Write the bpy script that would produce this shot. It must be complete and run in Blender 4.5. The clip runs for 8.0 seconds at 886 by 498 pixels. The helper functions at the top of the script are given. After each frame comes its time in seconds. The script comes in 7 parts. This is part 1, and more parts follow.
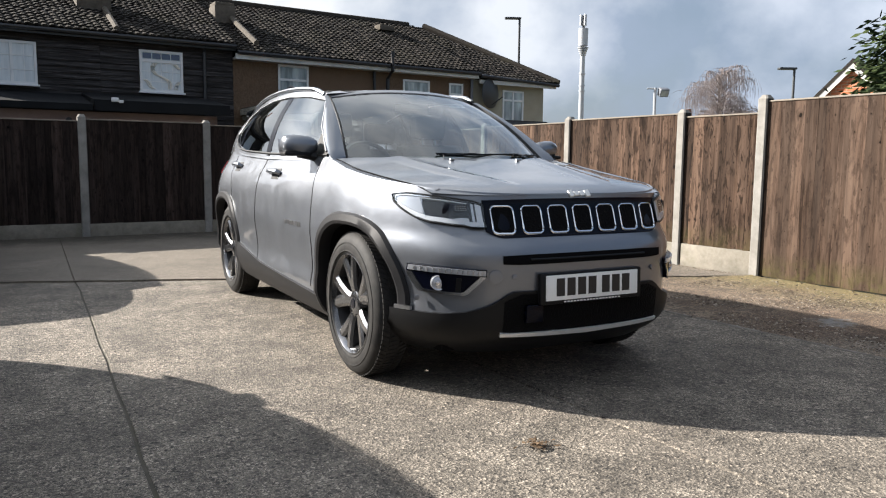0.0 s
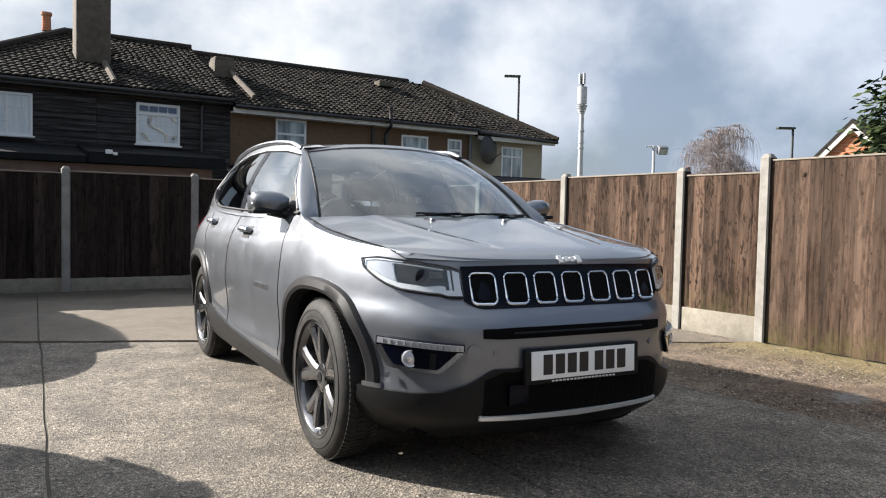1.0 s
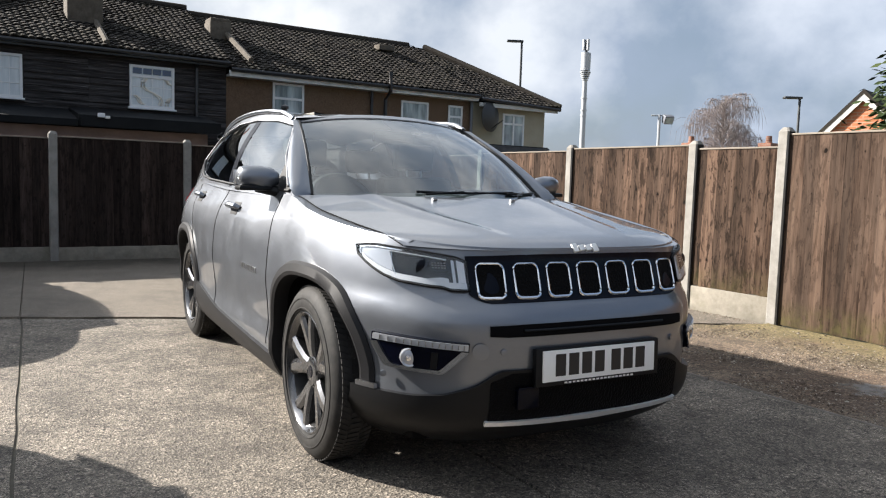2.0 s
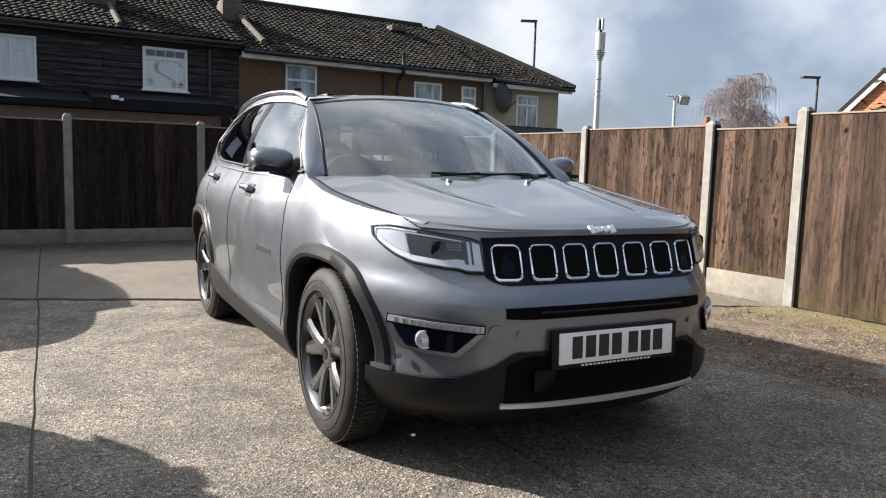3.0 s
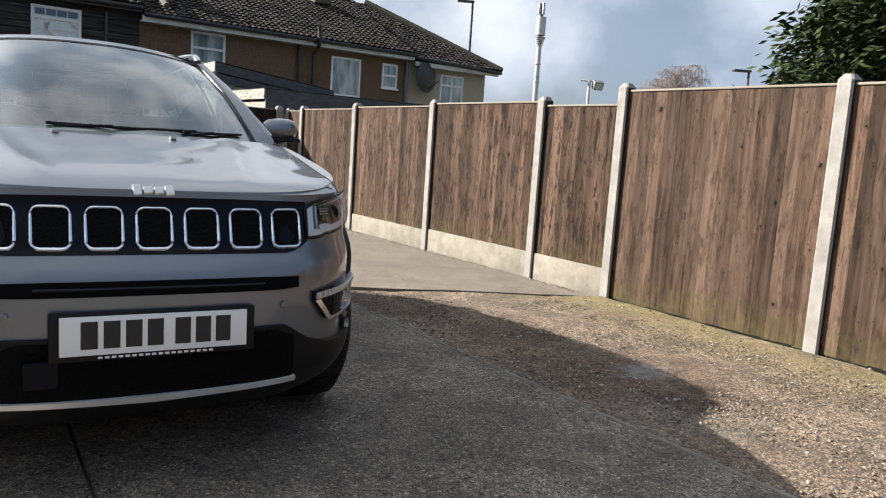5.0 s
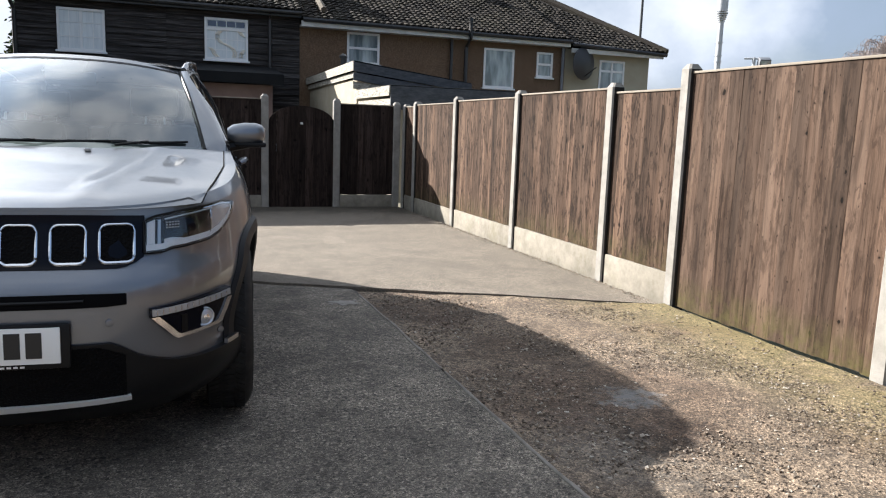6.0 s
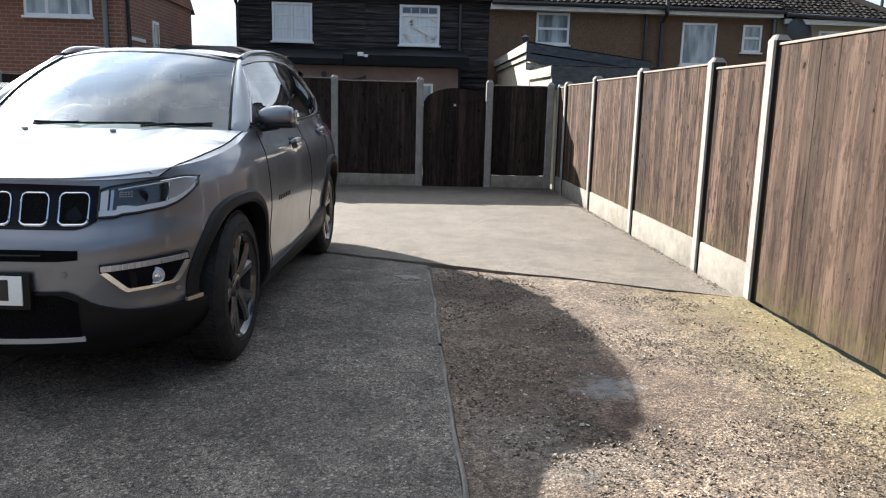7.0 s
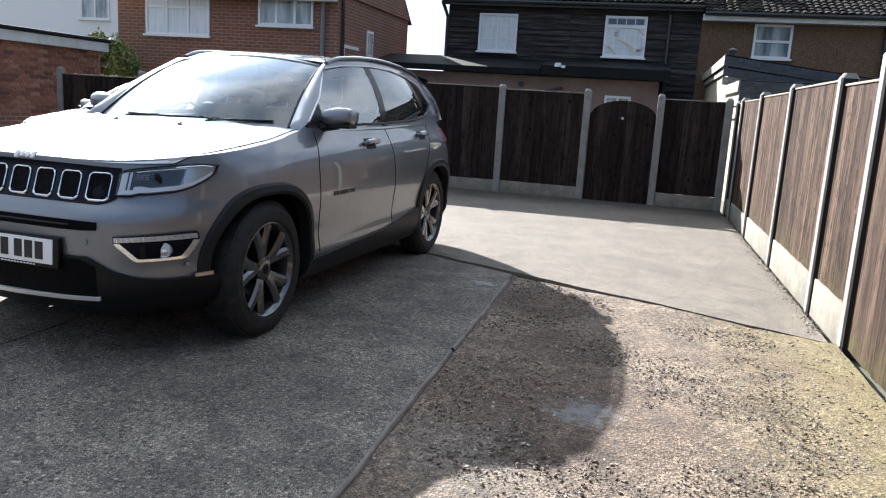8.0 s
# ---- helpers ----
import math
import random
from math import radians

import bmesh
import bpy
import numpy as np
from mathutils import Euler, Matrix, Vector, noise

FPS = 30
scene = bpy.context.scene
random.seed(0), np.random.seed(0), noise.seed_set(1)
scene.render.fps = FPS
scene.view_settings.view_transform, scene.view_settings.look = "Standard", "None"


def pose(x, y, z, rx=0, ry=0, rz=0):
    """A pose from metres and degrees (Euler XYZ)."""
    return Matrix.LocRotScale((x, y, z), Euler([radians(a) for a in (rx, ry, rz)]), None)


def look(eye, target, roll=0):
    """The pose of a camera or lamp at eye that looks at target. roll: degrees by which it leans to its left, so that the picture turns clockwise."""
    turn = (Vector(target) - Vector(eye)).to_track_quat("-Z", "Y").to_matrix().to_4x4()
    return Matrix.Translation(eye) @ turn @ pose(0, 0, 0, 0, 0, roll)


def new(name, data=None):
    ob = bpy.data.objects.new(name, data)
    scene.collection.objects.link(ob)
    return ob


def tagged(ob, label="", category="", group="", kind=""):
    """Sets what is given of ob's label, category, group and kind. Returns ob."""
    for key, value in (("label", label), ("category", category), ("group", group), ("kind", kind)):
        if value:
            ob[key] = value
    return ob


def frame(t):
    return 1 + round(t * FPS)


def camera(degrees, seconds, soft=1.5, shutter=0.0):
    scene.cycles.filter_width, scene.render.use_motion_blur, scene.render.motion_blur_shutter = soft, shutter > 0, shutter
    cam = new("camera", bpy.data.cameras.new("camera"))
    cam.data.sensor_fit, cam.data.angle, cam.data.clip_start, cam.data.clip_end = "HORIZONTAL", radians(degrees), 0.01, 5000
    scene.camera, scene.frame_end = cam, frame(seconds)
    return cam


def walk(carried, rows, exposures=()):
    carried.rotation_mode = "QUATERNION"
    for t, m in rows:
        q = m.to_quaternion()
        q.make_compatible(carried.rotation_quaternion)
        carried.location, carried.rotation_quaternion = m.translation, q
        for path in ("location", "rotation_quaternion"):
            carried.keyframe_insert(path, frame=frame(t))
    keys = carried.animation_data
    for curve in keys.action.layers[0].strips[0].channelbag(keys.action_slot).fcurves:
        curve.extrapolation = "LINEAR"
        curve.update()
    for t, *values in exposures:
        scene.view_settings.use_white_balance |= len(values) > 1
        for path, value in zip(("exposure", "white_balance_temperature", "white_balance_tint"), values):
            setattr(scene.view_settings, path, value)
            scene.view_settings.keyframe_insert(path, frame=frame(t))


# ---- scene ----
cam = camera(60.5, 8.0, 1.15)
PATH = [
    (0, (0.196, 0.061, 1.047), (1.27, 1.732, 0.818), 0.6),
    (0.5, (0.361, 0.112, 1.066), (1.43, 1.794, 0.894), -0.0),
    (1, (0.465, 0.292, 1.076), (1.543, 1.975, 0.989), 1.2),
    (1.5, (0.567, 0.511, 1.122), (1.657, 2.182, 0.967), 0.9),
    (1.7, (0.594, 0.534, 1.138), (1.677, 2.207, 0.975), 1.7),
    (2.8, (0.62, 0.575, 1.132), (1.678, 2.259, 0.918), 1.6),
    (3, (0.615, 0.576, 1.133), (1.664, 2.264, 0.909), 1.7),
    (3.5, (0.645, 0.569, 1.116), (1.707, 2.248, 0.888), 1.4),
    (4, (0.974, 0.434, 1.071), (2.178, 2.003, 0.77), -0.6),
    (4.5, (1.419, 0.317, 1.096), (2.658, 1.858, 0.795), -0.4),
    (4.7, (1.652, 0.311, 1.087), (2.876, 1.867, 0.803), 1.9),
    (5.8, (2.916, 0.105, 1.147), (3.717, 1.919, 0.89), 2.8),
    (6, (3.135, 0.029, 1.191), (3.82, 1.882, 0.879), 2.0),
    (6.5, (3.641, -0.169, 1.21), (3.941, 1.785, 0.907), -1.2),
    (7, (4.21, -0.285, 1.22), (4.323, 1.676, 0.844), 1.4),
    (7.5, (4.754, -0.396, 1.213), (4.553, 1.559, 0.839), 0.3),
    (8, (5.245, -0.226, 1.24), (4.775, 1.682, 0.867), 3.5),
]
walk(cam, [(t, look(eye, target, roll)) for t, eye, target, roll in PATH], [(0, 1.66, 6500, 10), (4.7, 1.68, 6500, 10), (6, 1.86, 6350, 10), (7, 1.98, 6200, 10), (8, 2.06, 6000, 10)])

# ---- light ----
SUN_WAY = Vector((1.27, -1.36, -1.0)).normalized()
sun_data = bpy.data.lights.new("sun", "SUN")
sun_data.energy, sun_data.angle, sun_data.color = 4.5, radians(0.55), (1.0, 0.935, 0.85)
sun = new("sun", sun_data)
sun.rotation_mode = "QUATERNION"
sun.rotation_quaternion = SUN_WAY.to_track_quat("-Z", "Y")
sun.location = (-20, 18, 16)

world = bpy.data.worlds.new("sky")
scene.world = world
world.use_nodes = True
wn, wl = world.node_tree.nodes, world.node_tree.links
wn.clear()


def wnode(kind, **kw):
    n = wn.new(kind)
    for k, v in kw.items():
        n.inputs[k].default_value = v
    return n


w_out = wn.new("ShaderNodeOutputWorld")
w_bg = wnode("ShaderNodeBackground", Strength=0.036)
w_sky = wn.new("ShaderNodeTexSky")
w_sky.sky_type, w_sky.sun_disc = "NISHITA", False
w_sky.sun_elevation = math.asin(-SUN_WAY.z)
w_sky.sun_rotation = math.atan2(-SUN_WAY.x, -SUN_WAY.y)
w_sky.dust_density = 2.0
w_co = wn.new("ShaderNodeTexCoord")
w_map = wnode("ShaderNodeMapping", Scale=(1.0, 1.0, 1.25))
w_n1 = wnode("ShaderNodeTexNoise", Scale=1.9, Detail=9.0, Roughness=0.52, Distortion=0.0)
w_n2 = wnode("ShaderNodeTexNoise", Scale=3.9, Detail=8.0, Roughness=0.54, Distortion=0.05)
w_cov = wn.new("ShaderNodeValToRGB")
w_cov.color_ramp.elements[0].position, w_cov.color_ramp.elements[1].position = 0.26, 0.46
w_sh = wn.new("ShaderNodeValToRGB")
w_sh.color_ramp.elements[0].position, w_sh.color_ramp.elements[1].position = 0.40, 0.62
w_sh.color_ramp.elements[0].color = (5.0, 5.85, 7.1, 1)
w_sh.color_ramp.elements[1].color = (10.6, 10.9, 11.3, 1)
w_mix = wn.new("ShaderNodeMixRGB")
wl.new(w_co.outputs["Generated"], w_map.inputs["Vector"])
wl.new(w_map.outputs["Vector"], w_n1.inputs["Vector"])
wl.new(w_map.outputs["Vector"], w_n2.inputs["Vector"])
wl.new(w_n1.outputs["Fac"], w_cov.inputs["Fac"])
wl.new(w_n2.outputs["Fac"], w_sh.inputs["Fac"])
# the cover thins out to clear blue on the side away from the sun
w_thin = wn.new("ShaderNodeMapRange")
w_thin.interpolation_type = "SMOOTHSTEP"
w_thin.inputs[1].default_value, w_thin.inputs[2].default_value = 0.16, 0.44
w_thin.inputs[3].default_value = 0.15
w_fac = wn.new("ShaderNodeMath")
w_fac.operation = "MULTIPLY"
wl.new(w_cov.outputs["Color"], w_fac.inputs[0])
wl.new(w_thin.outputs[0], w_fac.inputs[1])
wl.new(w_fac.outputs[0], w_mix.inputs["Fac"])
wl.new(w_sky.outputs["Color"], w_mix.inputs["Color1"])
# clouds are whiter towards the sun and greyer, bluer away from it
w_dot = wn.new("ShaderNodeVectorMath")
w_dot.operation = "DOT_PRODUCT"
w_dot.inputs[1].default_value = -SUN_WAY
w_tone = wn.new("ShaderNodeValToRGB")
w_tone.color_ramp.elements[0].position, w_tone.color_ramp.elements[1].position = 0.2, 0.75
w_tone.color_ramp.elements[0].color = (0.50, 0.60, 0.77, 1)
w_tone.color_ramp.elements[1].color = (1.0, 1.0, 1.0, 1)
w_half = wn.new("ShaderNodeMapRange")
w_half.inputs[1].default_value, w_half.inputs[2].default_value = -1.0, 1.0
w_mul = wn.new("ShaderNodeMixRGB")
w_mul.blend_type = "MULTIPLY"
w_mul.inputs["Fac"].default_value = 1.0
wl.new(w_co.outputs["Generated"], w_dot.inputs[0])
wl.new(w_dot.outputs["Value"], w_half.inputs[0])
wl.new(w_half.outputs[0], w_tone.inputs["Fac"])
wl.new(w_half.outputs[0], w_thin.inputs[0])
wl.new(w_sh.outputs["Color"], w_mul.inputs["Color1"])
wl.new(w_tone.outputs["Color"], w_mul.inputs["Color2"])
# thin cloud lit through, brightest round the hidden sun
w_aur = wn.new("ShaderNodeMapRange")
w_aur.interpolation_type = "SMOOTHSTEP"
w_aur.inputs[1].default_value, w_aur.inputs[2].default_value = 0.885, 1.0
w_aur.inputs[3].default_value, w_aur.inputs[4].default_value = 0.85, 2.7
w_lit = wn.new("ShaderNodeVectorMath")
w_lit.operation = "SCALE"
wl.new(w_half.outputs[0], w_aur.inputs[0])
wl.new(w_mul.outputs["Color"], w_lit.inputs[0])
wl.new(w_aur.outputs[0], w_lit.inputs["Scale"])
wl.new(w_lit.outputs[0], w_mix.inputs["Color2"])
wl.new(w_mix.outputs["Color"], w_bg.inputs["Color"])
wl.new(w_bg.outputs["Background"], w_out.inputs["Surface"])


# ---- materials ----
def mat(name, color, rough=0.6, metal=0.0, **kw):
    m = bpy.data.materials.new(name)
    m.use_nodes = True
    b = m.node_tree.nodes["Principled BSDF"]
    b.inputs["Base Color"].default_value = (*color, 1)
    b.inputs["Roughness"].default_value = rough
    b.inputs["Metallic"].default_value = metal
    for k, v in kw.items():
        b.inputs[k.replace("_", " ")].default_value = v
    return m


class Nodes:
    """Short hand for building a material's nodes."""

    def __init__(self, m):
        self.m, self.n, self.l = m, m.node_tree.nodes, m.node_tree.links
        self.b = self.n["Principled BSDF"]
        self.co = self.n.new("ShaderNodeTexCoord").outputs["Object"]

    def shifted(self):
        """Coordinates that differ from object to object."""
        info = self.n.new("ShaderNodeObjectInfo").outputs["Random"]
        mul = self.n.new("ShaderNodeVectorMath")
        mul.operation = "SCALE"
        mul.inputs[0].default_value = (37.0, 53.0, 71.0)
        self.l.new(info, mul.inputs["Scale"])
        add = self.n.new("ShaderNodeVectorMath")
        self.l.new(self.co, add.inputs[0])
        self.l.new(mul.outputs[0], add.inputs[1])
        self.random, self.co = info, add.outputs[0]
        return self

    def scaled(self, s):
        mp = self.n.new("ShaderNodeMapping")
        mp.inputs["Scale"].default_value = s
        self.l.new(self.co, mp.inputs["Vector"])
        return mp.outputs[0]

    def noise(self, scale, detail=4.0, rough=0.55, stretch=None, distort=0.0):
        t = self.n.new("ShaderNodeTexNoise")
        t.inputs["Scale"].default_value, t.inputs["Detail"].default_value = scale, detail
        t.inputs["Roughness"].default_value, t.inputs["Distortion"].default_value = rough, distort
        self.l.new(self.scaled(stretch) if stretch else self.co, t.inputs["Vector"])
        return t.outputs["Fac"]

    def voronoi(self, scale, feature="F1", out="Distance", stretch=None):
        t = self.n.new("ShaderNodeTexVoronoi")
        t.feature = feature
        t.inputs["Scale"].default_value = scale
        self.l.new(self.scaled(stretch) if stretch else self.co, t.inputs["Vector"])
        return t.outputs[out]

    def ramp(self, fac, *stops):
        r = self.n.new("ShaderNodeValToRGB")
        e = r.color_ramp.elements
        while len(e) < len(stops):
            e.new(0.5)
        for el, (p, c) in zip(e, stops):
            el.position = p
            el.color = (*c, 1) if isinstance(c, tuple) else (c, c, c, 1)
        self.l.new(fac, r.inputs["Fac"])
        return r.outputs["Color"]

    def mix(self, fac, a, b, how="MIX"):
        r = self.n.new("ShaderNodeMixRGB")
        r.blend_type = how
        for v, key in ((fac, "Fac"), (a, "Color1"), (b, "Color2")):
            if isinstance(v, (int, float)):
                r.inputs[key].default_value = v if key == "Fac" else (v, v, v, 1)
            elif isinstance(v, tuple):
                r.inputs[key].default_value = (*v, 1)
            else:
                self.l.new(v, r.inputs[key])
        return r.outputs["Color"]

    def color(self, c):
        self.l.new(c, self.b.inputs["Base Color"])
        return self

    def rough(self, c):
        self.l.new(c, self.b.inputs["Roughness"])
        return self

    def bump(self, height, strength=0.4, distance=0.01):
        b = self.n.new("ShaderNodeBump")
        b.inputs["Strength"].default_value, b.inputs["Distance"].default_value = strength, distance
        self.l.new(height, b.inputs["Height"])
        if self.b.inputs["Normal"].links:
            self.l.new(self.b.inputs["Normal"].links[0].from_socket, b.inputs["Normal"])
        self.l.new(b.outputs[0], self.b.inputs["Normal"])
        return self


def aggregate(name, dark, light, stain, pebble=95.0, relief=0.6, mottle=0.34, gain=2.3, strew=0.7):
    """Worn concrete with its small stones showing."""
    m = mat(name, light, 0.85)
    k = Nodes(m)
    bright = tuple(min(1, c * gain) for c in light)
    v = k.voronoi(pebble, out="Color")
    one = k.ramp(v, (0.10, dark), (0.42, tuple(0.7 * c for c in light)), (0.72, light), (0.93, bright))
    v2 = k.voronoi(pebble * 2.3, out="Color")
    two = k.ramp(v2, (0.12, dark), (0.5, light), (0.95, bright))
    c = k.mix(k.ramp(k.noise(pebble * 0.35, 2), (0.42, 0.0), (0.58, 1.0)), one, two)
    grit = k.ramp(k.noise(pebble * 1.6, 2, 0.8), (0.38, 0.4), (0.5, 1.0), (0.62, 1.6))
    c = k.mix(0.8, c, grit, "MULTIPLY")
    # sparse larger stones, pale or dark
    for shade, low in ((bright, 0.84), (dark, 0.80)):
        lump, pick = k.voronoi(46.0 if shade is bright else 38.0), k.voronoi(46.0 if shade is bright else 38.0, out="Color")
        mask = k.mix(1.0, k.ramp(lump, (0.26, 1.0), (0.4, 0.0)), k.ramp(pick, (low - 0.05, 0.0), (low - 0.02, strew)), "MULTIPLY")
        c = k.mix(mask, c, shade)
    big = k.noise(0.9, 6, 0.68, distort=0.6)
    c = k.mix(k.ramp(big, (0.44, 0.0), (0.58, 0.7)), c, k.mix(0.6, stain, c))
    mid = k.noise(3.2, 7, 0.75, distort=0.4)
    c = k.mix(1.0, c, k.ramp(mid, (0.38, 1 - mottle), (0.5, 1.0), (0.62, 1 + mottle)), "MULTIPLY")
    k.color(c)
    d = k.voronoi(pebble)
    k.bump(d, relief, 0.008).bump(k.noise(14, 5, 0.7), 0.4, 0.012)
    return m


def rough_concrete(name, lo, hi, moss=(0.13, 0.13, 0.06)):
    m = mat(name, hi, 0.9)
    k = Nodes(m).shifted()
    c = k.ramp(k.noise(7, 6, 0.7), (0.3, lo), (0.65, hi))
    c = k.mix(k.ramp(k.noise(2.6, 5, 0.7), (0.52, 0.0), (0.75, 0.6)), c, moss)
    k.color(c).bump(k.noise(70, 4, 0.7), 0.5, 0.004)
    return m


M_AGG = aggregate("worn_aggregate_concrete", (0.022, 0.0196, 0.0170), (0.141, 0.1215, 0.0985), (0.078, 0.0675, 0.0560), 98.0, 0.5, 0.34, 2.9, 0.9)
M_SLAB = aggregate("pale_concrete", (0.070, 0.0595, 0.0470), (0.1400, 0.1190, 0.0945), (0.0830, 0.0700, 0.0550), 180.0, 0.3, 0.15, 2.3, 0.12)
# darker ragged band by the back fence, its shade and damp put into colour
k = Nodes(M_SLAB)
slab_tone = k.b.inputs["Base Color"].links[0].from_socket
foot, shade_band = k.n.new("ShaderNodeSeparateXYZ"), k.n.new("ShaderNodeMapRange")
k.l.new(k.co, foot.inputs[0])
shade_band.inputs[1].default_value, shade_band.inputs[2].default_value = 9.7, 10.9
k.l.new(foot.outputs["Y"], shade_band.inputs[0])
ragged = k.mix(1.0, shade_band.outputs[0], k.ramp(k.noise(2.2, 7, 0.75, distort=0.5), (0.3, 0.1), (0.6, 1.0)), "MULTIPLY")
k.color(k.mix(k.ramp(ragged, (0.1, 0.0), (0.5, 1.0)), slab_tone, k.mix(1.0, slab_tone, (0.5, 0.49, 0.47), "MULTIPLY")))
M_GRAVEL = aggregate("gravel_bed", (0.0450, 0.0330, 0.0245), (0.1560, 0.1190, 0.0840), (0.0960, 0.0640, 0.0420), 84.0, 0.45, 0.36, 2.0)
k = Nodes(M_GRAVEL)
old = k.b.inputs["Base Color"].links[0].from_socket
xyz = k.n.new("ShaderNodeSeparateXYZ")
k.l.new(k.co, xyz.inputs[0])
side = k.n.new("ShaderNodeMapRange")
side.inputs[1].default_value, side.inputs[2].default_value = 5.6, 6.45
k.l.new(xyz.outputs["X"], side.inputs[0])
moss = k.mix(1.0, k.ramp(k.noise(1.6, 6, 0.7), (0.32, 0.0), (0.5, 1.0)), side.outputs[0], "MULTIPLY")
red = k.ramp(k.noise(0.75, 5, 0.7, distort=0.5), (0.52, 0.0), (0.66, 0.45))
soil = k.mix(red, old, (0.12, 0.072, 0.05))
gap = k.n.new("ShaderNodeVectorMath")
gap.operation = "DISTANCE"
gap.inputs[1].default_value = (5.14, 2.88, -0.01)
k.l.new(k.co, gap.inputs[0])
ragged = k.mix(0.5, gap.outputs["Value"], k.ramp(k.noise(11, 6, 0.75), (0.3, 0.0), (0.7, 0.5)), "ADD")
pale = k.ramp(ragged, (0.13, 0.75), (0.22, 0.45), (0.27, 0.0))
damp = k.ramp(ragged, (0.5, 0.55), (0.8, 0.0))
soil = k.mix(damp, soil, k.mix(1.0, soil, (0.55, 0.46, 0.42), "MULTIPLY"))
grey = k.n.new("ShaderNodeVectorMath")
grey.operation = "DISTANCE"
grey.inputs[1].default_value = (4.78, 2.35, -0.01)
k.l.new(k.co, grey.inputs[0])
worn_ = k.mix(0.5, grey.outputs["Value"], k.ramp(k.noise(6, 7, 0.8), (0.3, 0.0), (0.7, 0.9)), "ADD")
soil = k.mix(k.ramp(worn_, (0.3, 0.75), (0.62, 0.0)), soil, k.mix(0.5, (0.15, 0.142, 0.13), soil))
crust = k.ramp(k.noise(34, 5, 0.75), (0.42, 0.5), (0.5, 1.0), (0.6, 1.35))
soil = k.mix(0.8, soil, crust, "MULTIPLY")
soil = k.mix(pale, soil, (0.2, 0.205, 0.205))
for spot, reach in (((4.72, 4.75, 0.0), 0.75), ((4.95, 3.75, 0.0), 0.6), ((5.05, 2.45, 0.0), 0.45)):
    far_off = k.n.new("ShaderNodeVectorMath")
    far_off.operation = "DISTANCE"
    far_off.inputs[1].default_value = spot
    k.l.new(k.co, far_off.inputs[0])
    torn = k.mix(0.5, far_off.outputs["Value"], k.ramp(k.noise(5, 6, 0.75), (0.3, 0.0), (0.7, 0.8)), "ADD")
    soil = k.mix(k.ramp(torn, (reach * 0.6, 0.8), (reach, 0.0)), soil, k.mix(1.0, soil, (0.5, 0.43, 0.38), "MULTIPLY"))
k.color(k.mix(k.mix(0.3, moss, (0.0, 0.0, 0.0)), soil, k.mix(0.4, (0.150, 0.135, 0.050), k.mix(1.0, soil, (1.1, 1.05, 0.5), "MULTIPLY"))))
M_LIP = rough_concrete("joint_mortar", (0.13, 0.118, 0.103), (0.26, 0.238, 0.212), (0.1, 0.09, 0.078))
M_MOSSJOINT = rough_concrete("mossy_joint", (0.045, 0.04, 0.03), (0.085, 0.076, 0.058), (0.1, 0.092, 0.04))
M_JOINT = mat("joint_filler", (0.075, 0.066, 0.056), 0.95)
Nodes(M_JOINT).bump(Nodes(M_JOINT).noise(60), 0.6)
M_STONE = mat("loose_stone", (0.4, 0.35, 0.28), 0.8)
k = Nodes(M_STONE)
geo = k.n.new("ShaderNodeNewGeometry")
k.color(k.ramp(geo.outputs["Random Per Island"], (0.0, (0.045, 0.034, 0.026)), (0.4, (0.12, 0.09, 0.066)), (0.8, (0.2, 0.158, 0.118)), (1.0, (0.4, 0.37, 0.32))))
M_GROUND = mat("far_ground", (0.12, 0.115, 0.09), 0.95)
k = Nodes(M_GROUND)
k.color(k.ramp(k.noise(0.4, 6), (0.3, (0.07, 0.08, 0.04)), (0.7, (0.18, 0.16, 0.12))))


